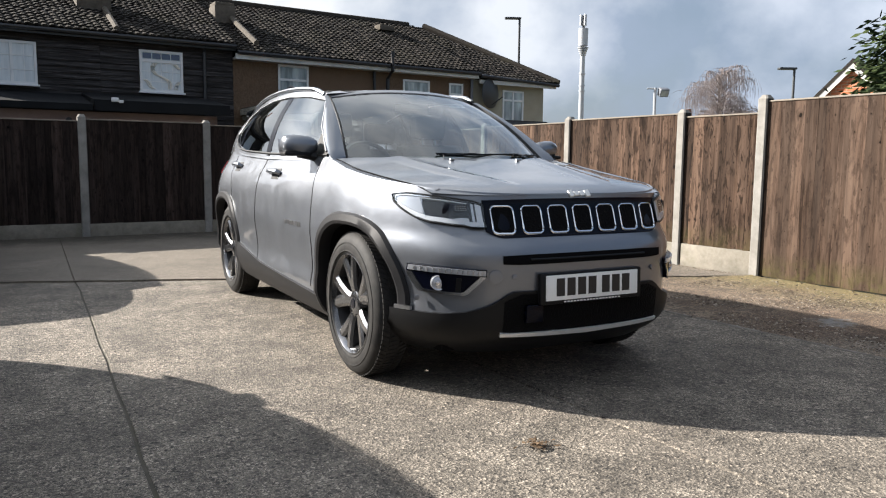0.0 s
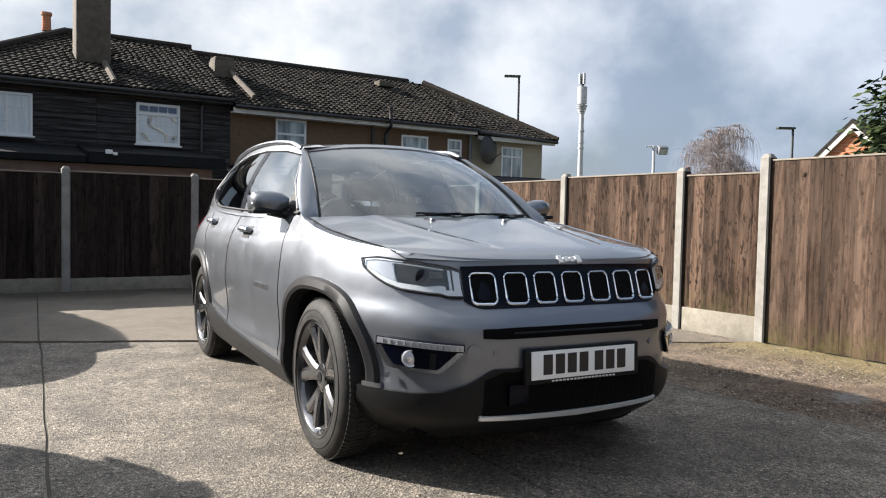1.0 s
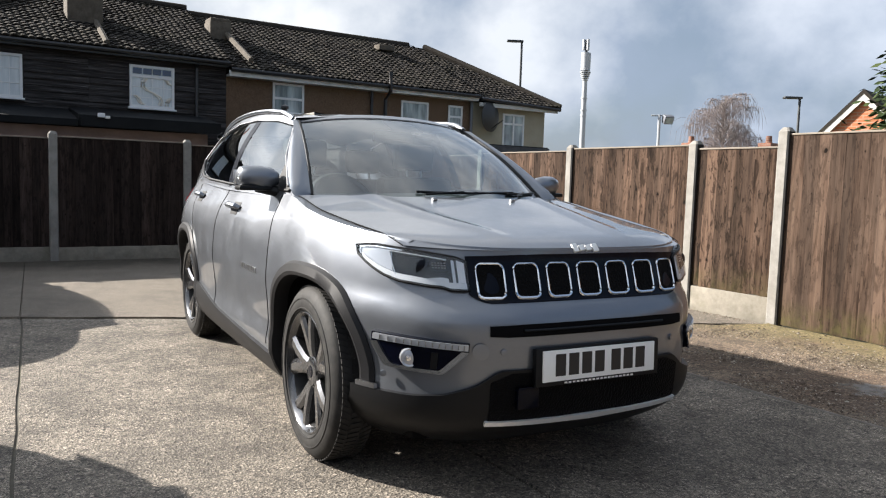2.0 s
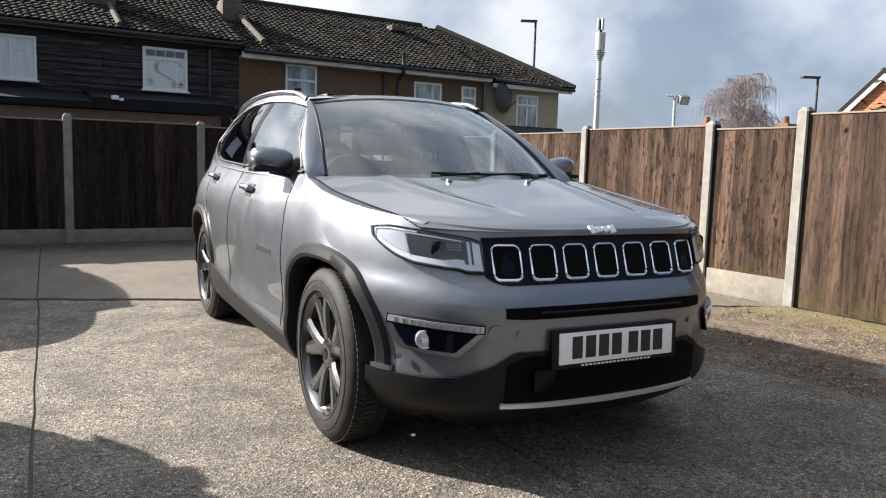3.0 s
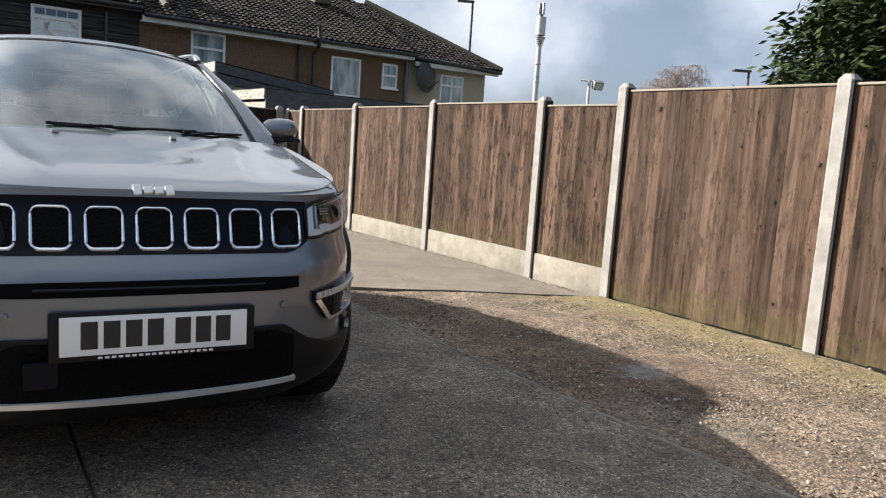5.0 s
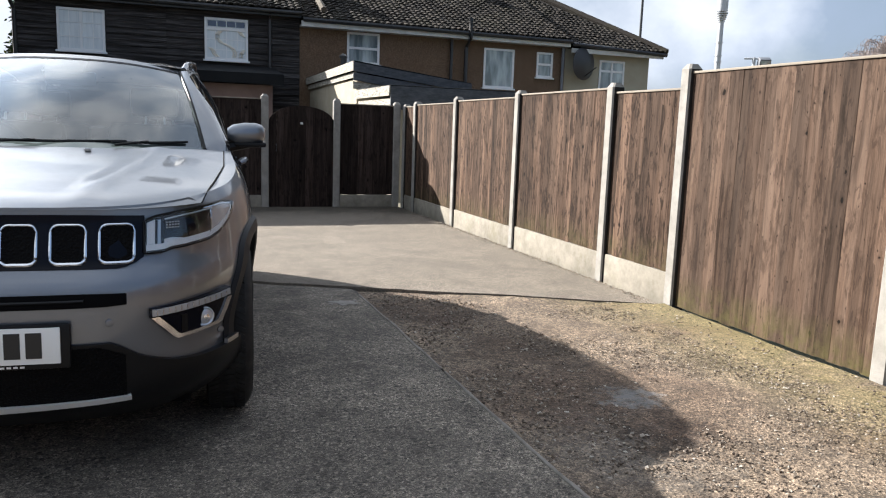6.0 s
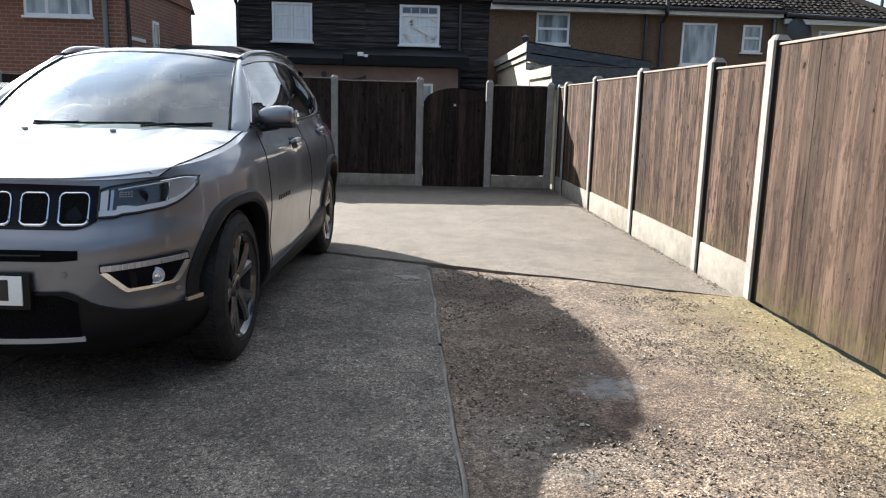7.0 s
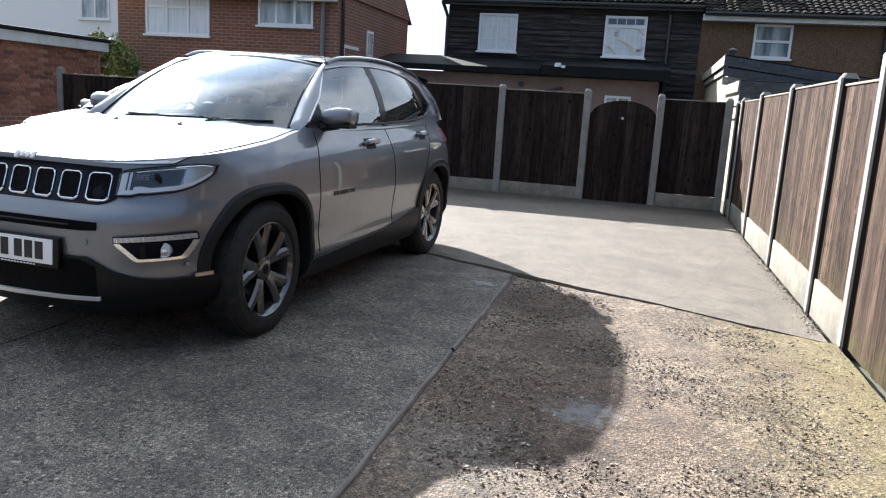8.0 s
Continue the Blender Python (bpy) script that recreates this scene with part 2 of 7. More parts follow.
def fence_wood(name, lo, mid, hi, worn, moss=0.0, rustic=0.4):
    """Sawn softwood boards: wandering grain lines, knots, smudges and greyed patches."""
    m = mat(name, mid, 0.85, 0.0, Specular_IOR_Level=0.12)
    k = Nodes(m).shifted()
    raw = k.n.new("ShaderNodeTexCoord").outputs["Object"]
    band = k.noise(3.0, 5, 0.65, (7.0, 2.0, 0.35), 0.5)
    c = k.ramp(band, (0.36, lo), (0.5, mid), (0.66, hi))
    # growth rings: contour lines that wander along the board and close into arches
    swell = k.noise(1.5, 2, 0.45, (5.0, 1.0, 0.42), 0.35)
    many, fold = k.n.new("ShaderNodeMath"), k.n.new("ShaderNodeMath")
    many.operation, fold.operation = "MULTIPLY", "PINGPONG"
    many.inputs[1].default_value, fold.inputs[1].default_value = 15.0, 1.0
    k.l.new(swell, many.inputs[0])
    k.l.new(many.outputs[0], fold.inputs[0])
    ring = fold.outputs[0]
    sep, flat = k.n.new("ShaderNodeSeparateXYZ"), k.n.new("ShaderNodeCombineXYZ")
    k.l.new(k.co, sep.inputs[0])
    k.l.new(sep.outputs["X"], flat.inputs["X"])
    k.l.new(sep.outputs["Z"], flat.inputs["Y"])
    warp = k.n.new("ShaderNodeMixRGB")
    warp.blend_type, warp.inputs["Fac"].default_value = "ADD", 0.035
    haze = k.n.new("ShaderNodeTexNoise")
    haze.inputs["Scale"].default_value = 22.0
    k.l.new(k.co, haze.inputs["Vector"])
    k.l.new(flat.outputs[0], warp.inputs["Color1"])
    k.l.new(haze.outputs["Color"], warp.inputs["Color2"])

    def dots(scale, sx, sz):
        mp, v = k.n.new("ShaderNodeMapping"), k.n.new("ShaderNodeTexVoronoi")
        mp.inputs["Scale"].default_value = (sx, sz, 1.0)
        v.voronoi_dimensions = "2D"
        v.inputs["Scale"].default_value = scale
        k.l.new(warp.outputs["Color"], mp.inputs["Vector"])
        k.l.new(mp.outputs[0], v.inputs["Vector"])
        return v.outputs["Distance"]

    c = k.mix(k.ramp(k.noise(2.2, 3, 0.5, (3.0, 1.0, 0.4)), (0.35, 0.35), (0.6, 1.0)), c, k.mix(1.0, c, k.ramp(ring, (0.0, 0.5), (0.16, 0.92), (0.6, 1.0), (1.0, 1.14)), "MULTIPLY"))
    fine = k.noise(60.0, 4, 0.7, (4.0, 4.0, 0.06))
    c = k.mix(0.7, c, k.ramp(fine, (0.36, 0.72), (0.5, 1.0), (0.64, 1.25)), "MULTIPLY")
    # weathered grey areas
    c = k.mix(k.ramp(k.noise(1.1, 5, 0.7, (4.0, 1.0, 0.7)), (0.4, 0.0), (0.64, 0.7)), c, k.mix(0.6, worn, k.mix(1.0, worn, k.ramp(ring, (0.1, 0.7), (1.0, 1.25)), "MULTIPLY")))
    # dark smudges, longer than wide
    smudge = k.noise(6.0, 6, 0.72, (2.2, 1.0, 0.62), 0.6)
    fleck = k.noise(21.0, 4, 0.62, (1.5, 1.0, 0.36), 0.5)
    c = k.mix(k.ramp(fleck, (0.57, 0.0), (0.61, rustic)), c, tuple(0.5 * x for x in lo))
    c = k.mix(k.ramp(smudge, (0.52, 0.0), (0.62, rustic)), c, tuple(0.6 * x for x in lo))
    mask = k.ramp(k.noise(4.0, 2, 0.5), (0.44, 3.0), (0.6, 0.9))
    spot = k.mix(1.0, dots(2.2, 1.5, 1.2), mask, "MULTIPLY")
    c = k.mix(k.ramp(spot, (0.04, 0.5), (0.11, 0.0)), c, tuple(0.9 * x for x in lo))
    c = k.mix(k.ramp(spot, (0.03, 1.0), (0.045, 0.0)), c, tuple(0.2 * x for x in lo))
    nail = dots(9.0, 1.1, 0.5)
    c = k.mix(k.ramp(nail, (0.022, 0.9), (0.032, 0.0)), c, tuple(0.25 * x for x in lo))
    # board to board tone
    c = k.mix(1.0, c, k.ramp(k.random, (0.0, 0.52), (0.35, 0.92), (0.65, 1.05), (1.0, 1.6)), "MULTIPLY")
    if moss:
        z = k.n.new("ShaderNodeSeparateXYZ")
        k.l.new(raw, z.inputs[0])
        low = k.n.new("ShaderNodeMapRange")
        low.inputs[1].default_value, low.inputs[2].default_value = 0.24, 0.0
        k.l.new(z.outputs["Z"], low.inputs[0])
        f = k.mix(1.0, low.outputs[0], k.ramp(k.noise(9, 5, 0.7), (0.36, 0.0), (0.62, moss)), "MULTIPLY")
        c = k.mix(f, c, (0.075, 0.068, 0.024))
    k.color(c)
    k.bump(ring, 0.25, 0.003).bump(fine, 0.4, 0.002).bump(smudge, 0.5, 0.004).bump(fleck, 0.6, 0.004)
    return m


M_BOARD = fence_wood("weathered_brown_boards", (0.0200, 0.0112, 0.0072), (0.0690, 0.0420, 0.0282), (0.1032, 0.0672, 0.0480), (0.0794, 0.0529, 0.0385), 0.4, 0.8)
M_BOARD_GREY = fence_wood("greyed_brown_boards", (0.0230, 0.0135, 0.0090), (0.0678, 0.0425, 0.0293), (0.0948, 0.0636, 0.0462), (0.0805, 0.0558, 0.0420), 0.75, 0.45)
M_BOARD_DARK = fence_wood("dark_stained_boards", (0.0075, 0.0050, 0.0042), (0.0240, 0.0162, 0.0132), (0.0420, 0.0295, 0.0245), (0.0310, 0.0225, 0.0195), 0.0, 0.5)
M_POST_SIDE = mat("dark_post_side", (0.009, 0.007, 0.006), 0.8)
Nodes(M_POST_SIDE).bump(Nodes(M_POST_SIDE).noise(60), 0.4, 0.003)
M_CAP = mat("capping_wood", (0.2, 0.172, 0.138), 0.8)
Nodes(M_CAP).bump(Nodes(M_CAP).noise(40), 0.3)


M_POST = rough_concrete("concrete_post", (0.17, 0.160, 0.145), (0.275, 0.262, 0.240), (0.2, 0.188, 0.155))
M_GBOARD = rough_concrete("concrete_gravel_board", (0.1496, 0.136, 0.1088), (0.2584, 0.2346, 0.1938), (0.136, 0.1258, 0.0748))


def paint(name, base, metal=0.75, rough=0.33, coat=1.0):
    m = mat(name, base, rough, metal)
    b = m.node_tree.nodes["Principled BSDF"]
    b.inputs["Coat Weight"].default_value, b.inputs["Coat Roughness"].default_value = coat, 0.035
    k = Nodes(m)
    fl = k.voronoi(1400, out="Color")
    k.color(k.mix(k.ramp(fl, (0.0, 0.0), (1.0, 0.28)), base, tuple(min(1, c * 1.7) for c in base)))
    dust = k.noise(6, 6, 0.7)
    k.rough(k.ramp(dust, (0.35, rough * 0.9), (0.8, rough * 1.25)))
    return m


M_PAINT = paint("grey_metallic_paint", (0.164, 0.176, 0.198), 0.75, 0.38, 1.0)
M_SILVER = paint("pale_silver_paint", (0.5, 0.5, 0.5))
M_BLACKTRIM = mat("black_plastic", (0.0046, 0.0048, 0.0056), 0.45, 0.0, Specular_IOR_Level=0.25)
M_SMOKED = mat("smoked_reflector", (0.004, 0.005, 0.007), 0.12, 0.0, Specular_IOR_Level=0.4)
Nodes(M_BLACKTRIM).bump(Nodes(M_BLACKTRIM).noise(700, 2), 0.12, 0.001)
M_GREYTRIM = mat("dark_grey_cladding", (0.011, 0.011, 0.0125), 0.5, 0.0, Specular_IOR_Level=0.22)
M_GLOSSBLACK = mat("gloss_black_plastic", (0.0012, 0.0018, 0.006), 0.2, 0.0, Specular_IOR_Level=0.16)
M_CHROME = mat("chrome", (0.82, 0.83, 0.85), 0.14, 1.0)
M_BRIGHT = mat("bright_satin_metal", (0.74, 0.745, 0.755), 0.4, 0.55)
M_SATIN = mat("satin_metal", (0.45, 0.45, 0.46), 0.3, 1.0)
M_RIM = mat("graphite_alloy", (0.115, 0.117, 0.124), 0.22, 0.9, Coat_Weight=0.6)
M_BARREL = mat("shadow_grey_barrel", (0.012, 0.012, 0.013), 0.55, 0.3)
M_DISC = mat("brake_steel", (0.10, 0.095, 0.09), 0.5, 1.0)
M_TYRE = mat("tyre_rubber", (0.014, 0.014, 0.014), 0.7, 0.0, Specular_IOR_Level=0.3)
k = Nodes(M_TYRE)
k.color(k.ramp(k.noise(20, 5), (0.4, (0.011, 0.0108, 0.0108)), (0.8, (0.03, 0.028, 0.026))))
M_DARK = mat("black_void", (0.0015, 0.0015, 0.002), 0.8, 0.0, Specular_IOR_Level=0.1)
M_MESH = mat("black_mesh", (0.002, 0.002, 0.0024), 0.6, 0.0, Specular_IOR_Level=0.08)
k = Nodes(M_MESH)
k.bump(k.voronoi(130), 1.0, 0.004)
M_LAMPSILVER = mat("silvered_lamp_bowl", (0.46, 0.48, 0.52), 0.25, 0.6)
M_LAMPBASE = mat("smoked_chrome", (0.008, 0.009, 0.011), 0.15, 0.2)
k = Nodes(M_LAMPBASE)
k.bump(k.noise(9, 2), 0.5, 0.02)
M_LAMPWHITE = mat("white_light_guide", (0.52, 0.54, 0.575), 0.2)
M_PLATE = mat("number_plate_white", (0.78, 0.78, 0.76), 0.35)
M_INK = mat("black_lettering", (0.012, 0.012, 0.013), 0.4)
M_INT = mat("dark_interior", (0.022, 0.022, 0.024), 0.65)
M_SEAT = mat("seat_fabric", (0.04, 0.039, 0.04), 0.85)
M_LINING = mat("pale_headlining", (0.22, 0.215, 0.205), 0.9)
M_RED = mat("red_lens", (0.38, 0.015, 0.012), 0.15, 0.0, Coat_Weight=0.7)


def glass(name, tint, amount, power=3.4):
    """Thin pane: mostly clear, with a mirror-like surface."""
    m = bpy.data.materials.new(name)
    m.use_nodes = True
    n, l = m.node_tree.nodes, m.node_tree.links
    n.clear()
    out, tr, gl, mx = (n.new("ShaderNode" + s) for s in ("OutputMaterial", "BsdfTransparent", "BsdfGlossy", "MixShader"))
    tr.inputs["Color"].default_value = (*tint, 1)
    gl.inputs["Roughness"].default_value = 0.01
    gl.inputs["Color"].default_value = (0.95, 0.98, 1.0, 1)
    lw = n.new("ShaderNodeLayerWeight")
    lw.inputs["Blend"].default_value = 0.5
    pw, up = n.new("ShaderNodeMath"), n.new("ShaderNodeMath")
    pw.operation, up.operation = "POWER", "MULTIPLY_ADD"
    pw.inputs[1].default_value = power
    up.inputs[1].default_value, up.inputs[2].default_value = 1 - amount, amount
    l.new(lw.outputs["Facing"], pw.inputs[0])
    l.new(pw.outputs[0], up.inputs[0])
    l.new(up.outputs[0], mx.inputs[0])
    l.new(tr.outputs[0], mx.inputs[1])
    l.new(gl.outputs[0], mx.inputs[2])
    l.new(mx.outputs[0], out.inputs[0])
    return m


M_GLASS = glass("car_glass", (0.74, 0.84, 0.83), 0.15, 3.2)
M_CLEAR = glass("lamp_glass", (0.95, 0.97, 0.98), 0.055, 3.6)
M_PRIVACY = glass("privacy_glass", (0.16, 0.17, 0.19), 0.09)
M_PANE = mat("house_window_glass", (0.2932, 0.3519, 0.4105), 0.06, 0.0, Coat_Weight=0.5)
k = Nodes(M_PANE).shifted()
k.color(k.ramp(k.noise(1.6, 3, 0.5, (3.0, 3.0, 0.6)), (0.35, (0.1271, 0.1564, 0.1759)), (0.65, (0.4496, 0.5083, 0.5376))))
M_NET = mat("net_curtain_behind_glass", (0.6, 0.64, 0.675), 0.25, 0.0, Coat_Weight=0.6)
k = Nodes(M_NET).shifted()
k.color(k.ramp(k.noise(5, 3, 0.5, (4.0, 4.0, 0.4)), (0.35, (0.52, 0.57, 0.61)), (0.65, (0.63, 0.67, 0.70))))
M_REFLECT = mat("cream_pane_reflection", (0.72, 0.68, 0.6), 0.8)
M_UPVC = mat("white_window_plastic", (0.68, 0.6885, 0.697), 0.35)
M_WBOARD = mat("black_weatherboard", (0.0263, 0.024, 0.0232), 0.75, 0.0, Specular_IOR_Level=0.12)
k = Nodes(M_WBOARD).shifted()
c = k.ramp(k.noise(4, 6, 0.72, (0.3, 4.0, 7.0), 0.4), (0.36, (0.013, 0.0116, 0.0114)), (0.5, (0.030, 0.0272, 0.0268)), (0.6, (0.068, 0.0622, 0.0618)), (0.72, (0.155, 0.143, 0.142)))
c = k.mix(k.ramp(k.noise(0.7, 4, 0.6), (0.5, 0.0), (0.7, 0.5)), c, k.mix(0.4, (0.07, 0.0665, 0.068), c))
k.color(c).bump(k.noise(14, 5, 0.7, (0.5, 4.0, 8.0)), 0.6, 0.008)
M_DASH = mat("brown_pebbledash", (0.17, 0.1062, 0.0553), 0.95)
k = Nodes(M_DASH)
c = k.ramp(k.voronoi(55, out="Color"), (0.1, (0.085, 0.05, 0.0292)), (0.5, (0.138, 0.085, 0.051)), (0.9, (0.2, 0.138, 0.09)))
k.color(k.mix(k.ramp(k.noise(0.8, 5), (0.45, 0.0), (0.7, 0.45)), c, (0.0765, 0.0485, 0.0272))).bump(k.voronoi(55), 0.7, 0.012)
M_CREAM = mat("cream_render", (0.425, 0.3825, 0.289), 0.9)
k = Nodes(M_CREAM)
k.color(k.ramp(k.noise(1.4, 6, 0.7), (0.3, (0.306, 0.272, 0.1997)), (0.7, (0.3825, 0.3485, 0.2635)))).bump(k.noise(50), 0.3)
M_PINK = mat("dusty_pink_render", (0.306, 0.221, 0.1955), 0.9)
k = Nodes(M_PINK)
k.color(k.ramp(k.noise(1.2, 6, 0.7), (0.3, (0.1615, 0.1105, 0.0978)), (0.7, (0.2465, 0.1742, 0.153)))).bump(k.noise(50), 0.3)
M_TILE = mat("dark_brown_roof_tiles", (0.0224, 0.0183, 0.0162), 0.9, 0.0, Specular_IOR_Level=0.15)
k = Nodes(M_TILE)
geo = k.n.new("ShaderNodeNewGeometry")
c = k.ramp(geo.outputs["Random Per Island"], (0.0, (0.0119, 0.0102, 0.0094)), (0.5, (0.0259, 0.0224, 0.0196)), (1.0, (0.0532, 0.0455, 0.0392)))
c = k.mix(k.ramp(k.noise(1.3, 6, 0.75), (0.5, 0.0), (0.72, 0.6)), c, (0.0429, 0.0403, 0.0260))
k.color(c).bump(k.noise(60), 0.4, 0.006)
M_MORTAR = rough_concrete("roof_mortar", (0.0558, 0.0454, 0.0349), (0.1116, 0.0941, 0.0733), (0.0418, 0.0384, 0.0244))
M_FASCIA = mat("white_fascia", (0.592, 0.592, 0.576), 0.5)
k = Nodes(M_FASCIA)
k.color(k.ramp(k.noise(3, 5, 0.7), (0.3, (0.464, 0.456, 0.424)), (0.6, (0.608, 0.608, 0.592))))
M_FELT = mat("blue_grey_roof_felt", (0.0105, 0.0119, 0.014), 0.8, 0.0, Specular_IOR_Level=0.2)
k = Nodes(M_FELT)
k.color(k.ramp(k.noise(2.4, 6, 0.7), (0.3, (0.0042, 0.005, 0.0064)), (0.75, (0.0112, 0.0123, 0.014)))).bump(k.noise(30), 0.4)
M_GREYPLANK = mat("weathered_blue_grey_planks", (0.072, 0.078, 0.09), 0.8)
k = Nodes(M_GREYPLANK)
k.color(k.ramp(k.noise(4, 6, 0.75, (2.0, 1.0, 6.0)), (0.35, (0.033, 0.0372, 0.045)), (0.55, (0.066, 0.072, 0.084)), (0.75, (0.12, 0.12, 0.12))))
M_OLDWHITE = mat("flaking_white_planks", (0.4, 0.38, 0.33), 0.85)
k = Nodes(M_OLDWHITE)
k.color(k.ramp(k.noise(7, 6, 0.75, (2.0, 1.0, 5.0)), (0.38, (0.1, 0.095, 0.085)), (0.52, (0.3, 0.28, 0.235)), (0.7, (0.46, 0.44, 0.4))))
M_TREATED = mat("pale_render_side", (0.3472, 0.308, 0.2352), 0.9)
k = Nodes(M_TREATED)
k.color(k.ramp(k.noise(2.4, 6, 0.7), (0.3, (0.28, 0.2408, 0.1736)), (0.7, (0.3696, 0.336, 0.2632))))


def brick(name, a, b, mortar, w=0.225, h=0.075):
    m = mat(name, a, 0.9)
    k = Nodes(m)
    # lay the courses on upright walls of either direction
    s = k.n.new("ShaderNodeSeparateXYZ")
    k.l.new(k.co, s.inputs[0])
    add = k.n.new("ShaderNodeMath")
    k.l.new(s.outputs["X"], add.inputs[0])
    k.l.new(s.outputs["Y"], add.inputs[1])
    cb = k.n.new("ShaderNodeCombineXYZ")
    k.l.new(add.outputs[0], cb.inputs["X"])
    k.l.new(s.outputs["Z"], cb.inputs["Y"])
    t = k.n.new("ShaderNodeTexBrick")
    t.inputs["Scale"].default_value = 1.0
    t.inputs["Brick Width"].default_value, t.inputs["Row Height"].default_value = w, h
    t.inputs["Mortar Size"].default_value, t.inputs["Bias"].default_value = 0.009, -0.1
    t.inputs["Color1"].default_value, t.inputs["Color2"].default_value = (*a, 1), (*b, 1)
    t.inputs["Mortar"].default_value = (*mortar, 1)
    k.l.new(cb.outputs[0], t.inputs["Vector"])
    c = k.mix(k.ramp(k.noise(1.1, 6, 0.7), (0.4, 0.0), (0.75, 0.5)), t.outputs["Color"], tuple(x * 0.6 for x in a))
    k.color(c)
    inv = k.n.new("ShaderNodeMath")
    inv.operation = "SUBTRACT"
    inv.inputs[0].default_value = 1.0
    k.l.new(t.outputs["Fac"], inv.inputs[1])
    k.bump(inv.outputs[0], 0.7, 0.012)
    return m


M_BRICK = brick("red_brown_brick", (0.234, 0.0945, 0.0585), (0.171, 0.0702, 0.045), (0.27, 0.225, 0.18))
M_BRICK_G = brick("garage_brick", (0.30, 0.12, 0.075), (0.22, 0.095, 0.06), (0.36, 0.30, 0.24))
M_BRICK_O = brick("orange_brick", (0.52, 0.17, 0.075), (0.42, 0.14, 0.065), (0.42, 0.30, 0.22))
M_PIPE = mat("black_pipe", (0.02, 0.02, 0.022), 0.4)
M_GREYPIPE = mat("grey_pipe", (0.14, 0.15, 0.17), 0.5)
M_MAST = mat("pale_grey_mast", (0.4, 0.42, 0.45), 0.5)
M_DARKGREYWALL = mat("dark_grey_added_wall", (0.06, 0.061, 0.065), 0.9)
k = Nodes(M_DARKGREYWALL)
k.color(k.ramp(k.noise(1.5, 6, 0.7), (0.3, (0.045, 0.046, 0.05)), (0.7, (0.085, 0.085, 0.09))))
M_PANEDARK = mat("dark_blue_window_glass", (0.03, 0.045, 0.11), 0.06, 0.0, Coat_Weight=0.5)
M_DISHMAT = mat("dark_grey_dish", (0.03, 0.03, 0.032), 0.5)
M_POLE = mat("dark_lamp_post", (0.03, 0.033, 0.036), 0.5)
M_BARK = mat("bark", (0.09, 0.065, 0.045), 0.95)
Nodes(M_BARK).bump(Nodes(M_BARK).noise(20, 6), 0.8, 0.02)
M_TWIG = mat("bare_birch_twigs", (0.215, 0.18, 0.172), 0.9)
M_CONIFER = mat("dark_conifer_needles", (0.035, 0.05, 0.02), 0.9, 0.0, Specular_IOR_Level=0.15)
k = Nodes(M_CONIFER)
geo = k.n.new("ShaderNodeNewGeometry")
k.color(k.ramp(geo.outputs["Random Per Island"], (0.0, (0.011, 0.019, 0.009)), (0.6, (0.03, 0.047, 0.019)), (1.0, (0.07, 0.092, 0.034))))
M_BUSH = mat("yellow_green_leaves", (0.12, 0.15, 0.03), 0.7)
k = Nodes(M_BUSH)
geo = k.n.new("ShaderNodeNewGeometry")
k.color(k.ramp(geo.outputs["Random Per Island"], (0.0, (0.06, 0.085, 0.02)), (1.0, (0.20, 0.23, 0.05))))
M_LEAFLITTER = mat("dead_brown_leaves", (0.1, 0.062, 0.032), 0.9)
M_WHITEWALL = mat("white_render", (0.72, 0.73, 0.75), 0.9)
Nodes(M_WHITEWALL).bump(Nodes(M_WHITEWALL).noise(30), 0.3)


# ---- mesh helpers ----
def mesh_of(name, verts, faces, sharp=35.0):
    me = bpy.data.meshes.new(name)
    me.from_pydata([tuple(v) for v in verts], [], faces)
    bm = bmesh.new()
    bm.from_mesh(me)
    bmesh.ops.recalc_face_normals(bm, faces=bm.faces)
    bm.to_mesh(me)
    bm.free()
    if sharp:
        me.shade_smooth()
        me.set_sharp_from_angle(angle=radians(sharp))
    return me


def part(name, me, material, parent=None, label=""):
    """Links a mesh as one object, under a thing or a part."""
    if isinstance(me, tuple):
        me = mesh_of(name, *me)
    if material and not me.materials:
        me.materials.append(material)
    ob = new(name, me)
    ob.parent = parent
    return tagged(ob, label)


def thing(name, label, category, at=(0, 0, 0), turn=0.0, group="", kind=""):
    ob = new(name)
    ob.matrix_basis = pose(*at, 0, 0, turn)
    return tagged(ob, label, category, group, kind)


def join(*pieces):
    V, F = [], []
    for v, f in pieces:
        n = len(V)
        V += list(v)
        F += [tuple(i + n for i in q) for q in f]
    return V, F


def box(x0, x1, y0, y1, z0, z1, bevel=0.0):
    if bevel <= 0:
        v = [(x, y, z) for z in (z0, z1) for y in (y0, y1) for x in (x0, x1)]
        f = [(0, 2, 3, 1), (4, 5, 7, 6), (0, 1, 5, 4), (2, 6, 7, 3), (0, 4, 6, 2), (1, 3, 7, 5)]
        return v, f
    bm = bmesh.new()
    bmesh.ops.create_cube(bm, size=1)
    for p in bm.verts:
        p.co = ((x0 + x1) / 2 + p.co.x * (x1 - x0), (y0 + y1) / 2 + p.co.y * (y1 - y0), (z0 + z1) / 2 + p.co.z * (z1 - z0))
    bmesh.ops.bevel(bm, geom=list(bm.edges), offset=bevel, segments=2, affect="EDGES", profile=0.6)
    bm.verts.index_update()
    out = [p.co.copy() for p in bm.verts], [tuple(p.index for p in q.verts) for q in bm.faces]
    bm.free()
    return out


def moved(piece, m):
    return [m @ Vector(p) for p in piece[0]], piece[1]


def mirrored(piece):
    return [(-p[0], p[1], p[2]) for p in piece[0]], [tuple(reversed(q)) for q in piece[1]]


